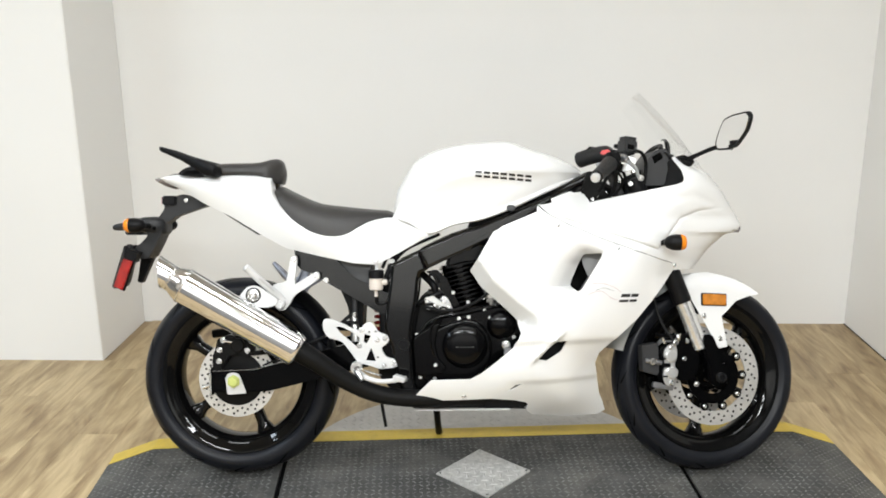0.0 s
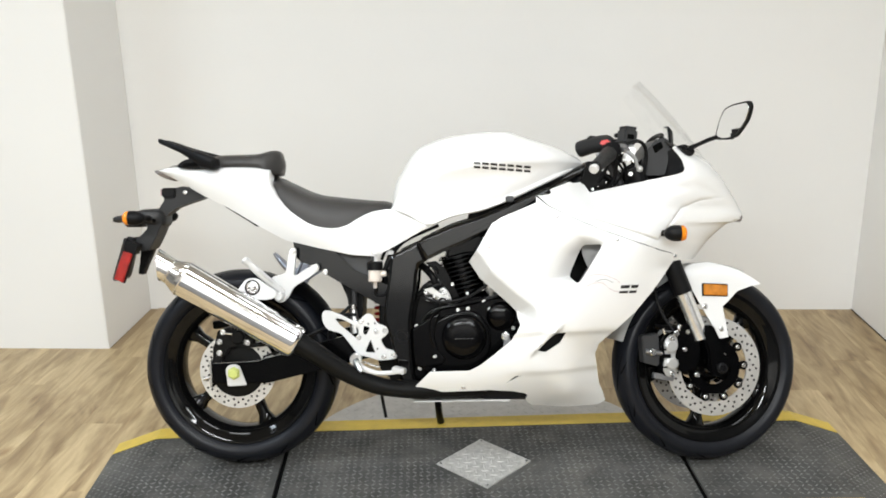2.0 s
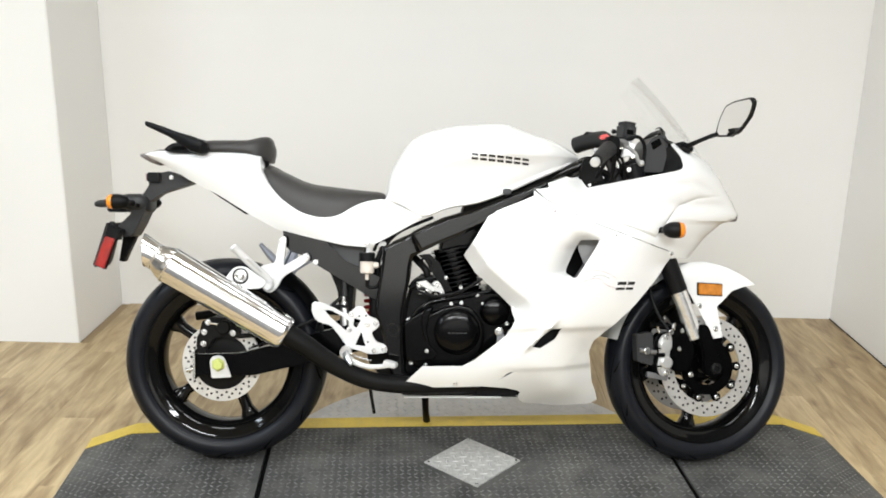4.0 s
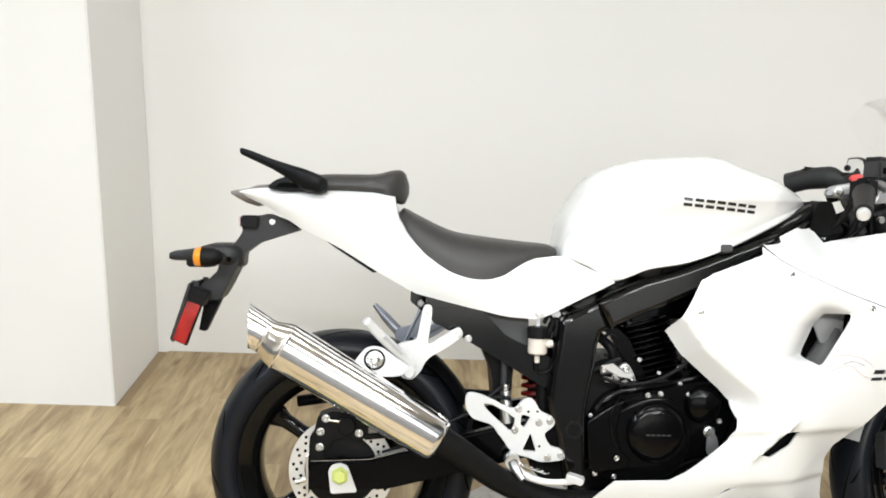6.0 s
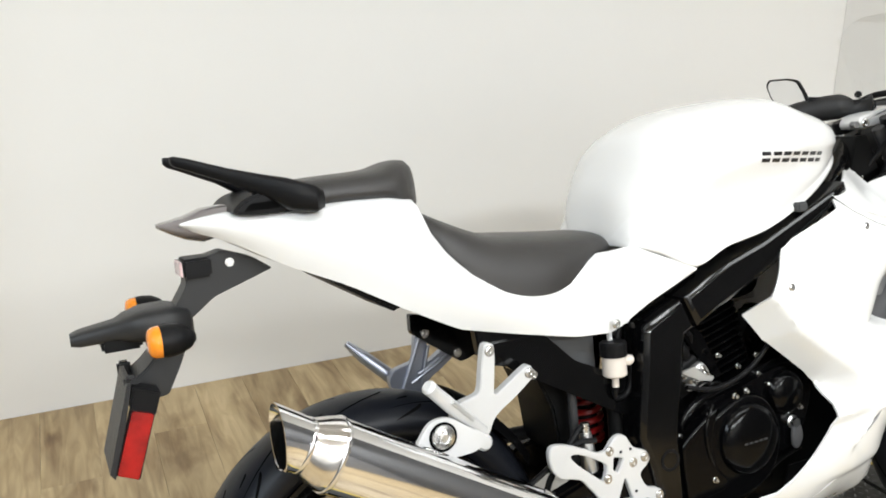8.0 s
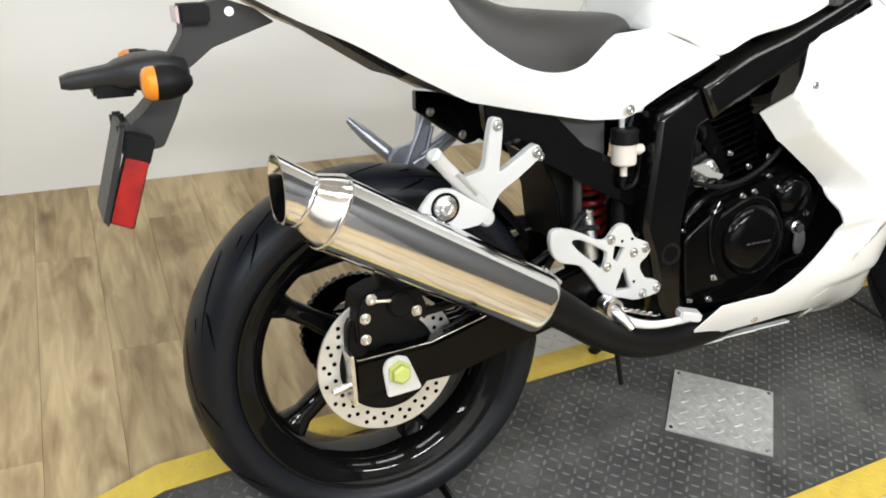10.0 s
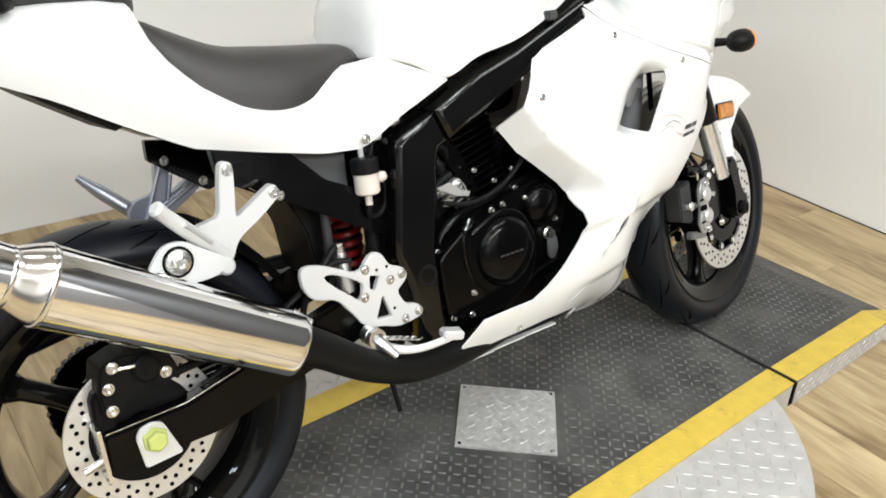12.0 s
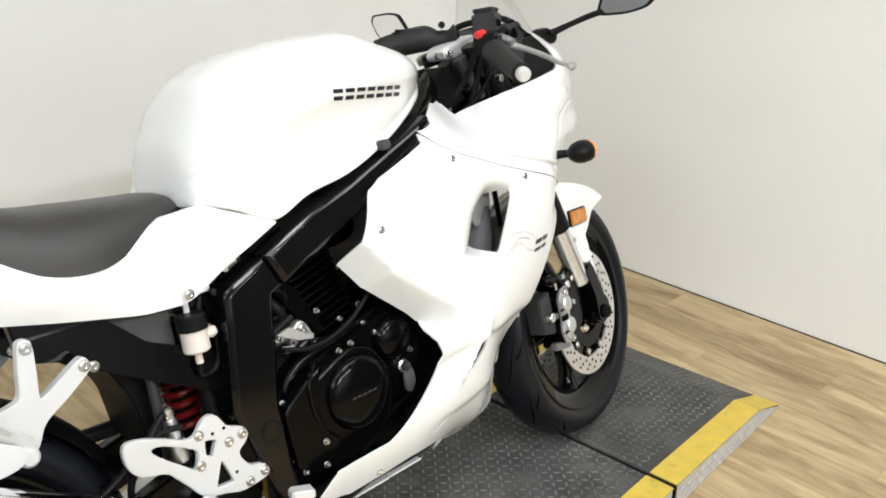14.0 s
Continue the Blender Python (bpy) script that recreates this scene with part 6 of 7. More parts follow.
part("pivot_block", plate(rounded([(0.42, 0.37), (0.52, 0.37), (0.535, 0.27), (0.47, 0.258), (0.43, 0.30)], 0.008), -0.06, 0.06, 0.005), PIPE, bike, "black swingarm pivot casting")
part("linkage_rod", tube([(0.452, -0.085, 0.36), (0.45, -0.085, 0.44), (0.447, -0.085, 0.52)], [0.013, 0.016, 0.012], 12), PIPE, bike, "black shock linkage")
part("shock_strut", tube([(0.36, -0.09, 0.40), (0.36, -0.09, 0.56)], 0.008, 10, 1), DARKGREY, bike, "dark grey linkage rod")
part("drain_hose", tube([(0.438, -0.10, 0.24), (0.444, -0.10, 0.20), (0.452, -0.10, 0.155)], 0.005, 8), PLASTIC, bike, "black drain hose")
hug = []
for k in range(10):
    a = radians(62 - 34 * k / 9)
    hug.append([Vector((RW.x + r * math.cos(a), RW.y + y, RW.z + r * math.sin(a))) for y, r in ((-0.07, 0.300), (-0.05, 0.318), (0, 0.324), (0.05, 0.318), (0.07, 0.300))])
bm = rings(bmesh.new(), hug, closed=False)
bmesh.ops.solidify(bm, geom=bm.faces[:], thickness=0.003)
part("hugger", bm, PLASTIC, bike, "black wheel hugger", 50)

# rear sets, pegs
HEEL = smooth2d([(0.278, 0.492), (0.304, 0.488), (0.336, 0.474), (0.364, 0.46), (0.38, 0.46), (0.39, 0.471), (0.401, 0.48), (0.413, 0.481), (0.423, 0.474), (0.433, 0.456), (0.446, 0.448), (0.461, 0.441), (0.467, 0.427), (0.459, 0.415), (0.447, 0.406), (0.448, 0.394), (0.46, 0.376), (0.478, 0.371), (0.492, 0.36), (0.49, 0.349), (0.478, 0.344), (0.452, 0.341), (0.433, 0.342), (0.411, 0.35), (0.386, 0.356), (0.369, 0.367), (0.356, 0.386), (0.341, 0.405), (0.329, 0.42), (0.313, 0.427), (0.289, 0.434), (0.275, 0.449), (0.27, 0.465), (0.27, 0.482)], 2)
HOLE_A = smooth2d([(0.31, 0.466), (0.328, 0.466), (0.368, 0.444), (0.379, 0.432), (0.371, 0.409), (0.354, 0.422), (0.325, 0.447)], 3)
HOLE_B = rounded([(0.414, 0.405), (0.428, 0.363), (0.397, 0.366)], 0.004, 3)
HOLE_C = rounded([(0.394, 0.446), (0.413, 0.44), (0.4, 0.416), (0.391, 0.423)], 0.004, 3)
rs = part("foot_control_plate", plate(HEEL, -0.154, -0.142, 0.003, holes=(HOLE_A, HOLE_B, HOLE_C)), SILVER, bike, "silver alloy rider footrest plate", 50)
for x, z in [(0.386, 0.458), (0.379, 0.411), (0.432, 0.428), (0.456, 0.432), (0.482, 0.357), (0.453, 0.351)]:
    bolt((x, -0.153, z), rs, 0.0062, 0.005)
for x, z in [(0.408, 0.452), (0.428, 0.453), (0.434, 0.376)]:
    part("lightening_hole", disc((x, -0.1539, z), 0.0028, 0.0006, n=10, bevel=0), GAP, rs)
part("peg_hinge", disc((0.372, -0.160, 0.350), 0.017, 0.022, n=18, bevel=0.004), ALU, rs, "alloy peg hinge")
part("rider_peg", tube([(0.372, -0.175, 0.348), (0.378, -0.195, 0.338), (0.392, -0.212, 0.318)], [0.012, 0.0105, 0.006], 14, 4, flat=0.7), ALU, rs, "alloy rider footpeg")
for k in range(3):
    part("peg_ring", turned([(0.0105, -0.002), (0.0165, -0.002), (0.0165, 0.002), (0.0105, 0.002)], (0.372, -0.176 - 0.006 * k, 0.349), 16, closed=True), ALU, rs)
ped = part("brake_pedal", tube([(0.372, -0.18, 0.338), (0.40, -0.192, 0.322), (0.44, -0.205, 0.313), (0.48, -0.216, 0.316), (0.50, -0.222, 0.321)], [0.012, 0.0085, 0.0068, 0.0066, 0.0075], 12, flat=0.6), SILVER, bike, "alloy brake pedal")
part("pedal_tip", box(-0.019, 0.019, -0.014, 0.014, -0.008, 0.008, 0.003, pose(0.503, -0.216, 0.323, 0, 12, -18)), SILVER, ped, "flat alloy pedal pad")
part("return_spring", tube([Vector((0.385 + 0.006 * math.cos(a) + 0.0018 * a, -0.195 + 0.006 * math.sin(a) - 0.0004 * a, 0.348 - 0.0005 * a)) for a in (0.5 * k for k in range(64))], 0.0016, 6, 1), BOLT, ped, "coiled return spring")
mc = part("master_cylinder", tube([(0.372, -0.122, 0.335), (0.368, -0.122, 0.40), (0.364, -0.122, 0.44), (0.361, -0.122, 0.490)], [0.009, 0.012, 0.0155, 0.014, 0.010], 14, 3), ALU, bike, "alloy rear master cylinder")
part("banjo_bolt", disc((0.361, -0.122, 0.488), 0.009, 0.018, (0, 0, 1), 12), BOLT, mc)
part("link_clevis", plate(rounded([(0.345, 0.35), (0.36, 0.35), (0.362, 0.385), (0.346, 0.385)], 0.004), -0.135, -0.115, 0.003), ALU, mc)
part("rear_brake_hose", tube([(0.361, -0.122, 0.500), (0.345, -0.125, 0.496), (0.31, -0.13, 0.462), (0.285, -0.12, 0.42), (0.28, -0.11, 0.38)], 0.0055, 10), PLASTIC, mc, "black rubber hose")
YOKE = smooth2d([(0.1732, 0.672), (0.178, 0.6795), (0.188, 0.6795), (0.1925, 0.670), (0.1905, 0.640), (0.186, 0.603), (0.1905, 0.598), (0.215, 0.612), (0.243, 0.629), (0.254, 0.631), (0.2605, 0.620), (0.255, 0.609), (0.222, 0.585), (0.186, 0.562), (0.170, 0.535), (0.150, 0.517), (0.130, 0.522), (0.118, 0.546), (0.110, 0.575), (0.122, 0.594), (0.145, 0.600), (0.160, 0.607), (0.1665, 0.64)], 4)
for s in (-1, 1):
    y = s * 0.135
    mat = SILVER if s < 0 else BLUEGREY
    ph = part("pillion_bracket", plate(YOKE, y - 0.009, y + 0.009, 0.005), mat, bike, "cast alloy pillion footrest bracket", 50)
    part("peg_joint", disc((0.145, y, 0.537), 0.0135 if s < 0 else 0.018, 0.046 if s < 0 else 0.02, (0, s, 0), 16, 0.004), mat, ph)
    peg = part("pillion_peg", tube([(0.152, y + s * 0.020, 0.546), (0.12, y + s * 0.034, 0.580), (0.085, y + s * 0.049, 0.615), (0.056, y + s * 0.060, 0.645)], [0.0125, 0.0115, 0.0115, 0.0105] if s < 0 else [0.011, 0.013, 0.012, 0.006], 14, flat=0.75), SILVER if s < 0 else mat, ph, "folding alloy pillion peg")
    if s < 0:
        part("peg_cap", disc((0.057, y - 0.062, 0.644), 0.0115, 0.012, (-0.65, -0.35, 0.68), 16, 0.004), SILVER, peg, "rounded alloy peg end")
        part("peg_groove", tube([(0.13, y - 0.041, 0.577), (0.09, y - 0.058, 0.617)], 0.0035, 8, 1), LOBE, peg, "shallow groove along the peg")
    else:
        for k in range(6):
            p = Vector((0.152, y + 0.020, 0.546)).lerp(Vector((0.056, y + 0.060, 0.645)), 0.2 + 0.12 * k)
            part("peg_rib", box(-0.012, 0.012, -0.003, 0.003, -0.002, 0.002, 0.001, Matrix.Translation(p + Vector((-0.003, 0.006, 0.003)))), mat, peg)
    if s < 0:
        for x, z in ((0.183, 0.669), (0.251, 0.620)):
            bolt((x, y - 0.009, z), ph, 0.0066, 0.005)
        tab = part("muffler_bracket", plate(smooth2d([(0.025, 0.548), (0.043, 0.581), (0.060, 0.593), (0.085, 0.592), (0.115, 0.572), (0.142, 0.552), (0.125, 0.532), (0.070, 0.532)], 4), -0.190, -0.178, 0.002), SILVER, ph, "silver muffler hanger", 50)
        part("hanger_bushing", turned([(0, 0), (0.0225, 0), (0.0225, 0.002), (0.0195, 0.002), (0.0195, 0.0)], (0.071, -0.190, 0.567), 28, (0, -1, 0)), GAP, tab, "black rubber bushing")
        part("hanger_bolt", turned([(0, 0.001), (0.018, 0.001), (0.018, 0.004), (0.0115, 0.005), (0.0105, 0.010), (0.007, 0.012), (0.006, 0.008), (0, 0.008)], (0.071, -0.190, 0.567), 24, (0, -1, 0)), BOLT, tab)
    else:
        for k, (xa, za, xb, zb) in enumerate(((0.18, 0.66, 0.13, 0.55), (0.25, 0.615, 0.15, 0.565), (0.19, 0.63, 0.17, 0.56), (0.21, 0.60, 0.165, 0.58))):
            part("bracket_rib", tube([(xa, y - 0.012, za), (xb, y - 0.012, zb)], 0.004, 8, 1), mat, ph)

# brake fluid reservoir
rv = part("fluid_reservoir", turned([(0, 0), (0.018, 0), (0.021, 0.003), (0.021, 0.036), (0, 0.036)], (0.428, -0.125, 0.575), 24, (0, 0, 1)), FLUID, bike, "milky brake fluid reservoir with black cap")
part("cap", turned([(0, 0.036), (0.0235, 0.036), (0.0235, 0.058), (0.02, 0.061), (0, 0.061)], (0.428, -0.125, 0.575), 24, (0, 0, 1)), PLASTIC, rv, "black screw cap")
part("outlet", tube([(0.428, -0.125, 0.577), (0.428, -0.125, 0.556)], 0.006, 12, 1), FLUID, rv)
part("mount_tab", plate(rounded([(0.424, 0.668), (0.434, 0.668), (0.433, 0.63), (0.425, 0.63)], 0.002), -0.118, -0.112, 0.001), SILVER, rv, "silver mounting tab")
part("side_port", tube([(0.445, -0.128, 0.598), (0.462, -0.13, 0.60)], [0.007, 0.010, 0.007], 12, 2), FLUID, rv)
part("hose", tube([(0.428, -0.125, 0.558), (0.43, -0.12, 0.535), (0.455, -0.115, 0.535), (0.468, -0.115, 0.56), (0.47, -0.112, 0.60)], 0.005, 10), PLASTIC, rv, "black rubber hose")

# cockpit
for s in (-1, 1):
    part("inner_cowl", plate([(1.045, 0.80), (1.30, 0.80), (1.345, 0.89), (1.338, 0.93), (1.31, 0.965), (1.27, 0.975), (1.235, 0.93), (1.13, 0.88), (1.06, 0.86)], s * 0.050, s * 0.056, 0.002), PIPE, bike, "black inner cowl panel")
dash = part("dash", pillow(rounded([(1.236, 0.885), (1.238, 0.926), (1.247, 0.96), (1.272, 0.992), (1.304, 0.998), (1.316, 0.976), (1.31, 0.93), (1.30, 0.885)], 0.008), -0.10, 0.10, 0.012), DARKGREY, bike, "dark grey instrument pod")
part("dash_hood", tube([(1.29, -0.095, 0.995), (1.30, -0.05, 1.008), (1.30, 0.05, 1.008), (1.29, 0.095, 0.995)], 0.007, 10), PLASTIC, dash)
part("dash_screen", plate(rounded([(1.262, 0.972), (1.288, 0.986), (1.296, 0.968), (1.27, 0.95)], 0.004), -0.103, -0.098, 0.001), GAP, dash, "dark recess in the pod side")
yoke = part("top_clamp", pillow(rounded([(1.119, 0.954), (1.130, 0.967), (1.18, 0.978), (1.220, 0.985), (1.216, 0.950), (1.18, 0.945), (1.142, 0.940), (1.123, 0.942)], 0.007), 0.0, -0.048, 0.006), SILVER, bike, "silver cast top clamp")
part("clamp_bolt", turned([(0, 0), (0.0075, 0), (0.0085, 0.003), (0.0085, 0.008), (0.006, 0.010), (0.004, 0.007), (0, 0.007)], (1.135, -0.047, 0.953), 18, (-0.25, -1, 0.1)), BOLT, yoke, "round socket-head bolt")
part("clamp_nut", disc((1.112, -0.04, 0.951), 0.008, 0.016, (-0.3, -1, 0), 6, 0.001), CASTGREY, yoke)
part("fork_top", tube([(1.125, -0.09, 0.942), (1.170, -0.088, 0.858)], 0.0125, 16, 1), DARKGREY, yoke, "dark fork tube under the clamp")
for s in (-1, 1):
    part("fork_cap", disc((1.185, s * 0.075, 0.94), 0.016, 0.016, (-0.37, 0, 0.93), 20, 0.004), CASTGREY, yoke, "grey fork top cap")
part("ignition", disc((1.165, 0.03, 0.935), 0.02, 0.025, (-0.3, 0, 0.95), 20, 0.004), PLASTIC, yoke, "black ignition lock")
part("wiring_loom", tube([(1.06, -0.04, 0.87), (1.09, -0.055, 0.90), (1.14, -0.07, 0.88), (1.17, -0.07, 0.84)], 0.008, 10), PIPE, bike, "black wiring loom")
for k, (x, y, z) in enumerate(((1.09, -0.068, 0.875), (1.11, -0.07, 0.89), (1.125, -0.075, 0.866), (1.150, -0.08, 0.878), (1.088, -0.074, 0.846), (1.17, -0.085, 0.90), (1.096, -0.066, 0.90), (1.104, -0.068, 0.858))):
    bolt((x, y, z), bike, 0.004, 0.006)
for s in (-1, 1):
    loops = []
    for f in range(6):
        row = []
        for x, z in ((1.19, 0.8595), (1.26, 0.873), (1.324, 0.886), (1.342, 0.893), (1.347, 0.905), (1.341, 0.93), (1.332, 0.945), (1.318, 0.967)):
            y = fairing_depth(x, z) - 0.006
            row.append(Vector((x - 0.05 * (f / 5) ** 1.5, s * (y - (y - 0.07) * f / 5), z - 0.022 * math.sin(0.5 * math.pi * f / 5))))
        loops.append(row)
    bm = rings(bmesh.new(), loops, closed=False)
    bmesh.ops.solidify(bm, geom=bm.faces[:], thickness=0.002)
    part("cockpit_lining", bm, DARKGREY, bike, "dark grey lining inside the nose", 50)
part("head_bracket", plate(rounded([(1.04, 0.84), (1.07, 0.93), (1.10, 0.93), (1.13, 0.86)], 0.006), -0.085, 0.085, 0.004), PIPE, bike, "black steering head bracket")
for s in (-1,):
    gb = part("handlebar", tube([(1.165, s * 0.098, 0.95), (1.145, s * 0.14, 0.965), (1.060, s * 0.302, 0.900)], 0.011, 14), PLASTIC, bike, "black clip-on handlebar with rubber grip")
    part("grip", tube([(1.120, s * 0.186, 0.946), (1.065, s * 0.293, 0.904)], [0.0235, 0.021, 0.0195, 0.0185], 18, 3), GRIP, gb, "black rubber grip")
    part("bar_end", turned([(0, 0), (0.0125, 0), (0.0135, 0.004), (0.0135, 0.012), (0.010, 0.018), (0, 0.019)], (1.063, s * 0.297, 0.9025), 20, (-0.42, s * 0.86, -0.30)), SILVER, gb, "silver bar-end weight")
    sw = part("switch_box", box(-0.02, 0.02, -0.024, 0.024, -0.02, 0.024, 0.006, pose(1.128, s * 0.168, 0.956, 0, 0, -s * 25)), PLASTIC, gb, "black switch housing")
    if s < 0:
        part("stop_switch", box(-0.014, 0.014, -0.007, 0.007, 0.0, 0.013, 0.004, pose(1.112, -0.166, 0.975, 0, -12, -8)), REDPAINT, sw, "red engine stop switch")
    part("clamp", tube([(1.165, s * 0.098, 0.965), (1.175, s * 0.098, 0.925)], 0.03, 18, 1), PLASTIC, gb, "black bar clamp")
    part("master_cylinder", tube([(1.155, s * 0.12, 0.965), (1.165, s * 0.165, 0.965), (1.17, s * 0.195, 0.955)], [0.013, 0.012, 0.009], 12), CASTGREY, gb, "grey lever master cylinder")
    part("lever", tube([(1.17, s * 0.18, 0.955), (1.178, s * 0.205, 0.945), (1.184, s * 0.25, 0.926), (1.180, s * 0.295, 0.906), (1.183, s * 0.316, 0.899)], [0.008, 0.0058, 0.0055, 0.005, 0.0045], 10, flat=0.75), CASTALU, gb, "dull alloy brake lever")
    part("lever_ball", turned([(0, -0.009), (0.005, -0.008), (0.009, 0), (0.005, 0.008), (0, 0.009)], (1.183, s * 0.318, 0.898), 16), CASTALU, gb)
    if s < 0:
        res = part("brake_reservoir", box(-0.022, 0.022, -0.025, 0.025, -0.022, 0.024, 0.006, pose(1.184, -0.120, 0.999, 0, 6, 20)), DARKGREY, gb, "black front brake fluid reservoir")
        part("reservoir_lid", box(-0.021, 0.021, -0.024, 0.024, 0.022, 0.030, 0.004, pose(1.184, -0.120, 0.999, 0, 6, 20)), DARKGREY, res)
        part("sight_glass", box(-0.013, 0.009, -0.0265, -0.024, -0.008, 0.006, 0.001, pose(1.184, -0.120, 0.999, 0, 6, 20)), GAP, res, "dark sight glass")
        part("reservoir_arm", tube([(1.165, -0.13, 0.965), (1.178, -0.122, 0.985)], 0.006, 8, 1), PLASTIC, res)
gl = part("handlebar", tube([(1.20, -0.02, 0.985), (1.165, 0.0, 0.99), (1.12, 0.045, 0.985), (1.075, 0.09, 0.974)], 0.012, 14), PLASTIC, bike, "black clip-on handlebar with rubber grip")
part("grip", tube([(1.190, -0.027, 0.985), (1.182, -0.019, 0.985), (1.165, 0.0, 0.983), (1.145, 0.02, 0.990), (1.105, 0.06, 0.986), (1.072, 0.092, 0.976)], [0.017, 0.026, 0.018, 0.0140, 0.0150, 0.020, 0.0265, 0.0265, 0.0255, 0.026, 0.026], 20, 6), GRIP, gl, "black rubber grip")
part("switch_box", box(-0.017, 0.017, -0.016, 0.016, -0.012, 0.026, 0.006, pose(1.108, 0.058, 0.99, 0, 8, -45)), PLASTIC, gl, "black switch housing")
part("switch_knob", box(-0.007, 0.007, -0.006, 0.006, 0.0, 0.014, 0.003, pose(1.172, -0.005, 1.005, 0, 0, -40)), PLASTIC, gl)
part("lever", tube([(1.13, 0.06, 1.002), (1.10, 0.085, 0.992), (1.075, 0.115, 0.98)], [0.006, 0.005, 0.0055], 10), ALU, gl, "bare alloy clutch lever")
for pts, r in (([(1.13, -0.13, 0.945), (1.122, -0.10, 0.90), (1.095, -0.072, 0.85), (1.08, -0.06, 0.80)], 0.006), ([(1.15, -0.125, 0.945), (1.152, -0.10, 0.89), (1.135, -0.08, 0.83)], 0.007), ([(1.165, -0.12, 0.94), (1.185, -0.10, 0.90), (1.19, -0.09, 0.84)], 0.005), ([(1.085, -0.065, 0.93), (1.082, -0.06, 0.88), (1.085, -0.06, 0.82)], 0.004), ([(1.175, -0.145, 0.975), (1.215, -0.14, 0.985), (1.24, -0.12, 0.955), (1.235, -0.11, 0.88)], 0.0055)):
    part("cockpit_hose", tube(pts, r, 10), PLASTIC, bike, "black hose behind the handlebar")
for p, ax in (((1.183, -0.135, 0.948), (0.3, -1, 0)), ((1.20, -0.128, 0.925), (0, -1, 0.3)), ((1.192, -0.12, 0.89), (0, -1, 0)), ((1.168, -0.14, 0.955), (-0.3, -1, 0))):
    part("banjo_bolt", disc(p, 0.0075, 0.014, ax, 10, 0.001), BOLT, bike)
part("lever_bracket", plate(rounded([(1.165, 0.925), (1.20, 0.93), (1.205, 0.965), (1.175, 0.97)], 0.006), -0.15, -0.132, 0.003), ALU, bike, "alloy lever bracket")
part("throttle_cable", tube([(1.135, -0.155, 0.94), (1.17, -0.12, 0.90), (1.15, -0.10, 0.86), (1.10, -0.08, 0.83)], 0.004, 8), PIPE, bike, "black throttle cable")
part("head_lamp", plate(rounded([(1.505, 0.752), (1.535, 0.768), (1.556, 0.758), (1.55, 0.741), (1.51, 0.74)], 0.006), -0.03, 0.03, 0.004), SMOKE, bike, "clear head lamp lens tip")
part("side_stand", tube([(0.60, 0.07, 0.25), (0.605, 0.16, 0.12), (0.61, 0.232, 0.055)], [0.013, 0.011, 0.012], 12), PIPE, bike, "black side stand")

# lettering on the tank, as plain bars


def tank_side(x, z):
    ring = tank_ring(x)[5:33]
    return float(np.interp(z, [p.z for p in ring], [p.y for p in ring]))


def decal(name, corners, surface, mat, parent, label="", lift=0.0012, n=6):
    """A thin sheet between four corners in x and z, laid on a side surface."""
    a, b, c, d = [Vector(p) for p in corners]
    loops = []
    for i in range(n + 1):
        lo, hi = a.lerp(b, i / n), d.lerp(c, i / n)
        row = []
        for j in range(4):
            p = lo.lerp(hi, j / 3)
            row.append(Vector((p.x, surface(p.x, p.y) - lift, p.y)))
        loops.append(row)
    return part(name, rings(bmesh.new(), loops, closed=False), mat, parent, label, 60)


tank = [o for o in bike.children if o.name == "fuel_tank"][0]
for k in range(7):
    x0 = 0.727 + k * 0.0247
    for f0, f1 in ((0.0, 0.36), (0.64, 1.0)):
        z0 = 0.9105 - 0.086 * (x0 - 0.727)
        h = 0.0185
        decal("maker_mark", [(x0, z0 + h * f0), (x0 + 0.019, z0 - 0.0016 + h * f0), (x0 + 0.019, z0 - 0.0016 + h * f1), (x0, z0 + h * f1)], tank_side, DECALBLACK, tank, "black maker mark bar")

sf = [o for o in bike.children if o.name == "side_fairing"][0]


def fair_side(x, z):
    return -fairing_depth(x, z)


for x0, x1 in ((1.145, 1.172), (1.176, 1.198)):
    for f0, f1 in ((0.0, 0.3), (0.62, 1.0)):
        z0, h = 0.541, 0.024
        decal("model_mark", [(x0 + 0.3 * h * f0, z0 + h * f0), (x1 + 0.3 * h * f0, z0 + h * f0), (x1 + 0.3 * h * f1, z0 + h * f1), (x0 + 0.3 * h * f1, z0 + h * f1)], fair_side, DECALBLACK, sf, "black model mark bar")
for line, mat in (([(1.05, 0.592), (1.08, 0.598), (1.115, 0.592), (1.138, 0.580), (1.148, 0.572)], DECALRED), ([(1.048, 0.563), (1.07, 0.572), (1.095, 0.574), (1.118, 0.556), (1.143, 0.546)], DECALRED), ([(1.075, 0.578), (1.10, 0.584), (1.128, 0.574)], DECALBLACK)):
    pts = spline([(a, 0, b) for a, b in line], 6)
    bm = bmesh.new()
    rings(bm, [[Vector((p.x, fair_side(p.x, p.z) - 0.0012, p.z + o)) for o in (-0.0005, 0.0005)] for p in pts], closed=False)
    part("swoosh", bm, mat, sf, "thin curved decal line", 60)

# tyre grooves


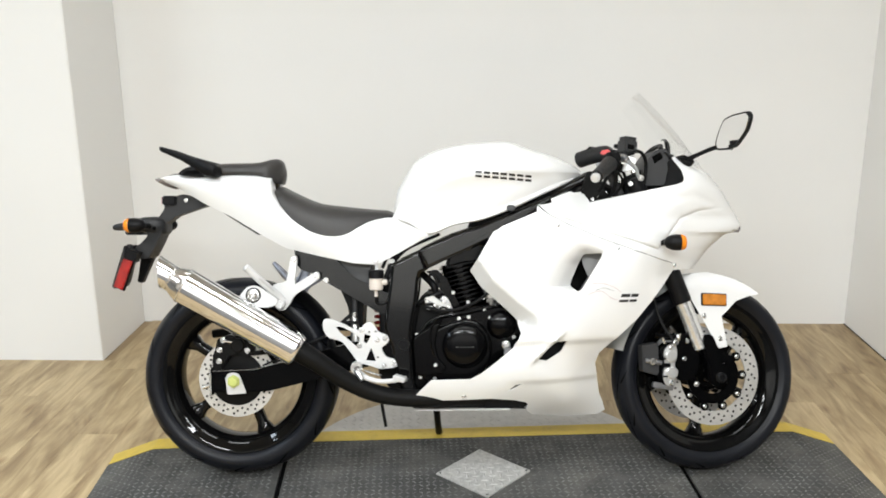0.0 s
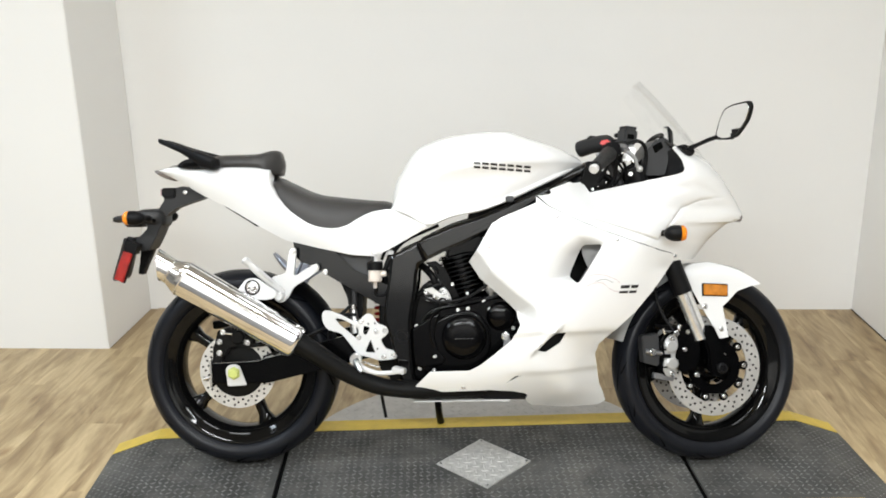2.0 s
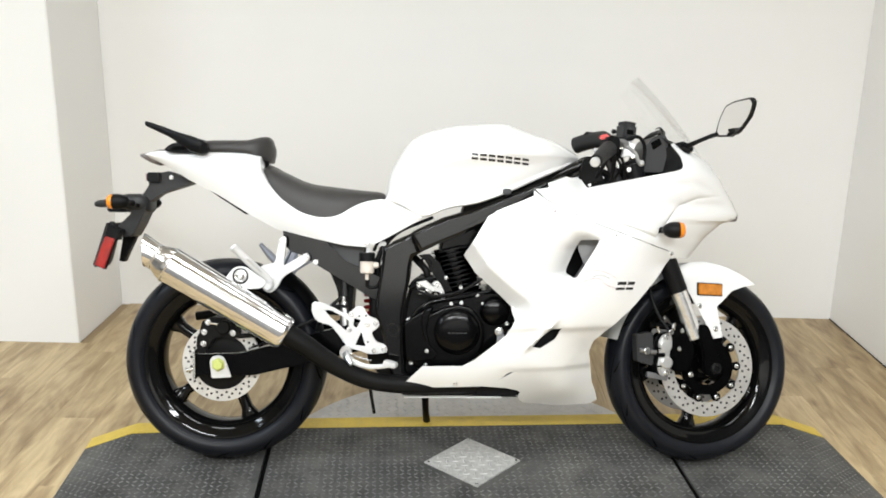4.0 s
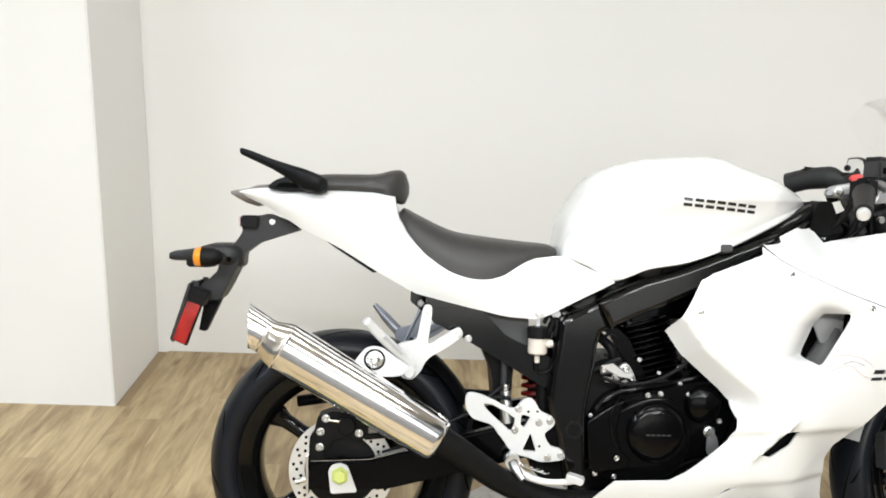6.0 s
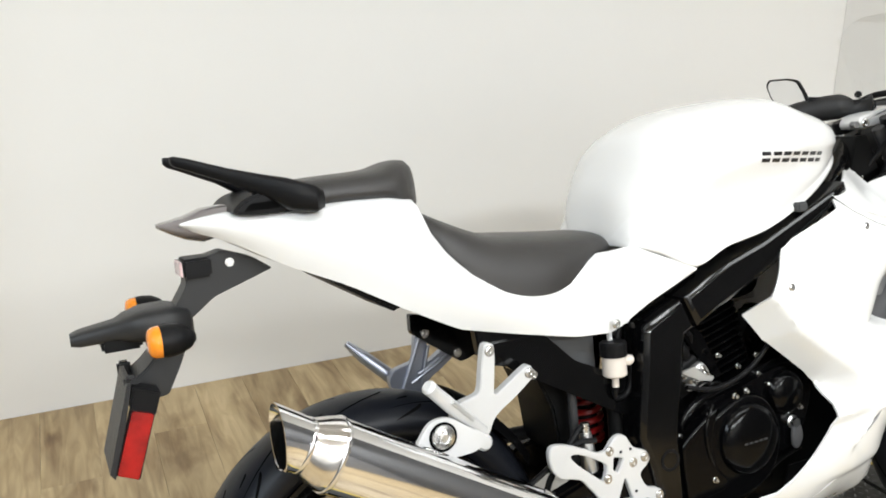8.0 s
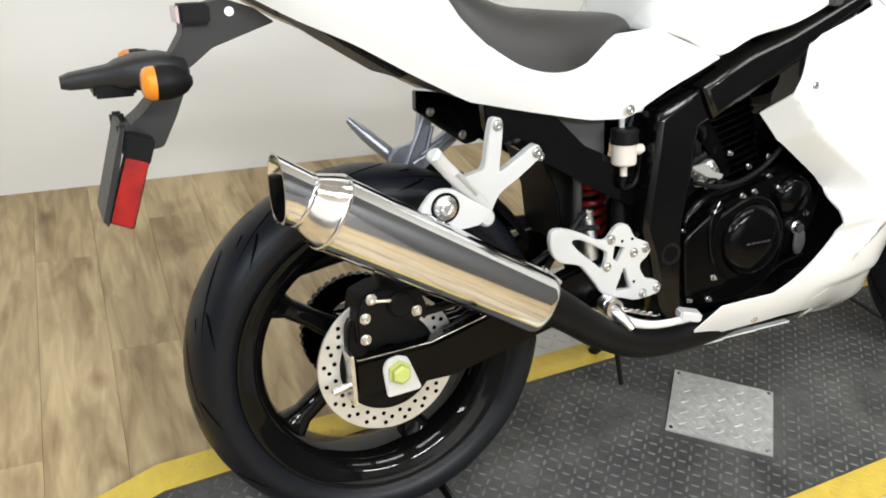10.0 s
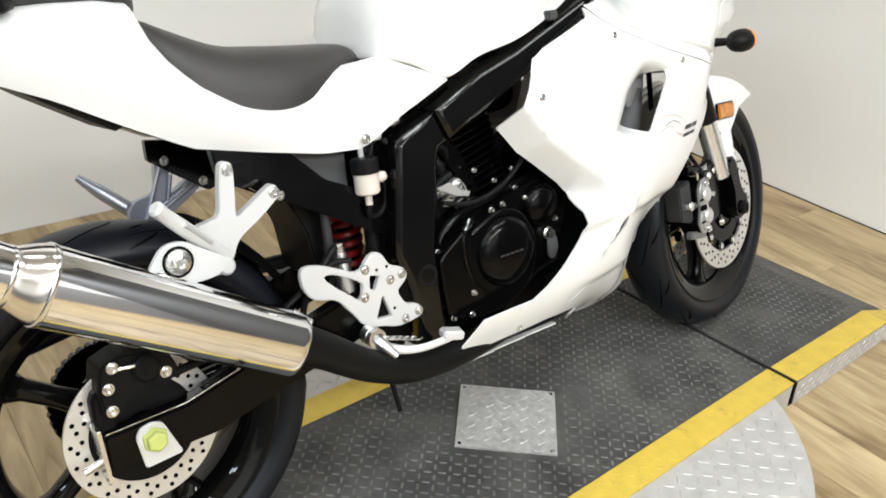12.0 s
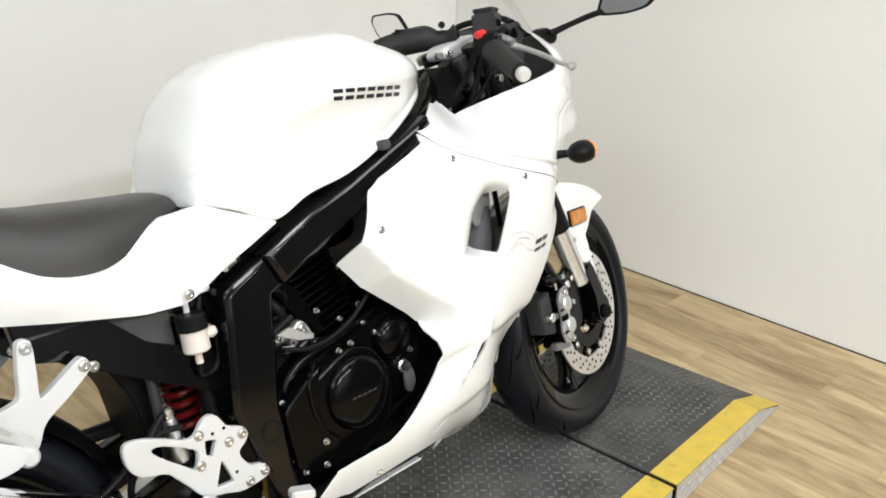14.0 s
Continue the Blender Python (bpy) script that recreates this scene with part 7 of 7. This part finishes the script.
def grooves(w, c, radius, width, n, sweep):
    """Slanted grooves cut into the tread, laid as dark strips along the profile."""
    h = width / 2
    bm = bmesh.new()

    def at(a, f):
        ang = radians(72) * f
        r = radius - h * 0.80 * (1 - math.cos(ang)) / (1 - math.cos(radians(72))) * 0.55 + 0.0007
        return Vector((c.x + r * math.cos(a), c.y + h * math.sin(ang) / math.sin(radians(72)), c.z + r * math.sin(a)))

    for k in range(n):
        for s in (-1, 1):
            a0 = 2 * math.pi * (k + (0.5 if s > 0 else 0)) / n
            for f0, f1, da, sw in ((0.08, 0.66, 0.0, sweep * 1.15), (0.55, 0.98, 0.30, sweep * 0.4), (0.30, 0.42, 0.36, sweep * 0.16)):
                rows = []
                for i in range(11):
                    t = i / 10
                    f = f0 + (f1 - f0) * t
                    a = a0 + da + sw * t ** 1.4
                    wd = 0.0055 * math.sin(math.pi * (0.12 + 0.80 * t)) / radius * 0.9
                    rows.append([at(a - wd, s * f), at(a + wd, s * f)])
                rings(bm, rows, closed=False)
    return part("tread_pattern", bm, GAP, w, "dark tread grooves", 0, "stuff")


grooves(rear, RW, 0.304, 0.150, 13, 0.42)
gf = grooves(front, FW, 0.295, 0.112, 13, -0.36)
gf.data.transform(STEER)

# ---- floor planks ----
PW = 0.152
meshes = {}


def plank_mesh(length):
    key = round(length, 2)
    if key not in meshes:
        bm = box(-PW / 2 + 0.0003, PW / 2 - 0.0003, 0.0003, key - 0.0003, -0.006, 0.0)
        edges = [e for e in bm.edges if all(v.co.z > -0.001 for v in e.verts)]
        bmesh.ops.bevel(bm, geom=edges, offset=0.0004, segments=1, affect="EDGES")
        me = bpy.data.meshes.new("plank")
        bm.to_mesh(me)
        bm.free()
        me.materials.append(WOOD)
        meshes[key] = me
    return meshes[key]


col = 0
x = RIGHT - PW / 2
while x > -4.2:
    y_top = BACK if x > LEFT else COLUMN
    y = -4.6 - (0.0, 0.62, 0.28, 0.9, 0.45)[col % 5]
    while y < y_top - 0.05:
        a, b = max(y, -4.6), min(y + 1.22, y_top)
        if b - a > 0.03:
            ob = new("plank", plank_mesh(b - a))
            ob.parent = floor
            ob.location = (x, a, FLOOR)
        y += 1.22
    x -= PW
    col += 1
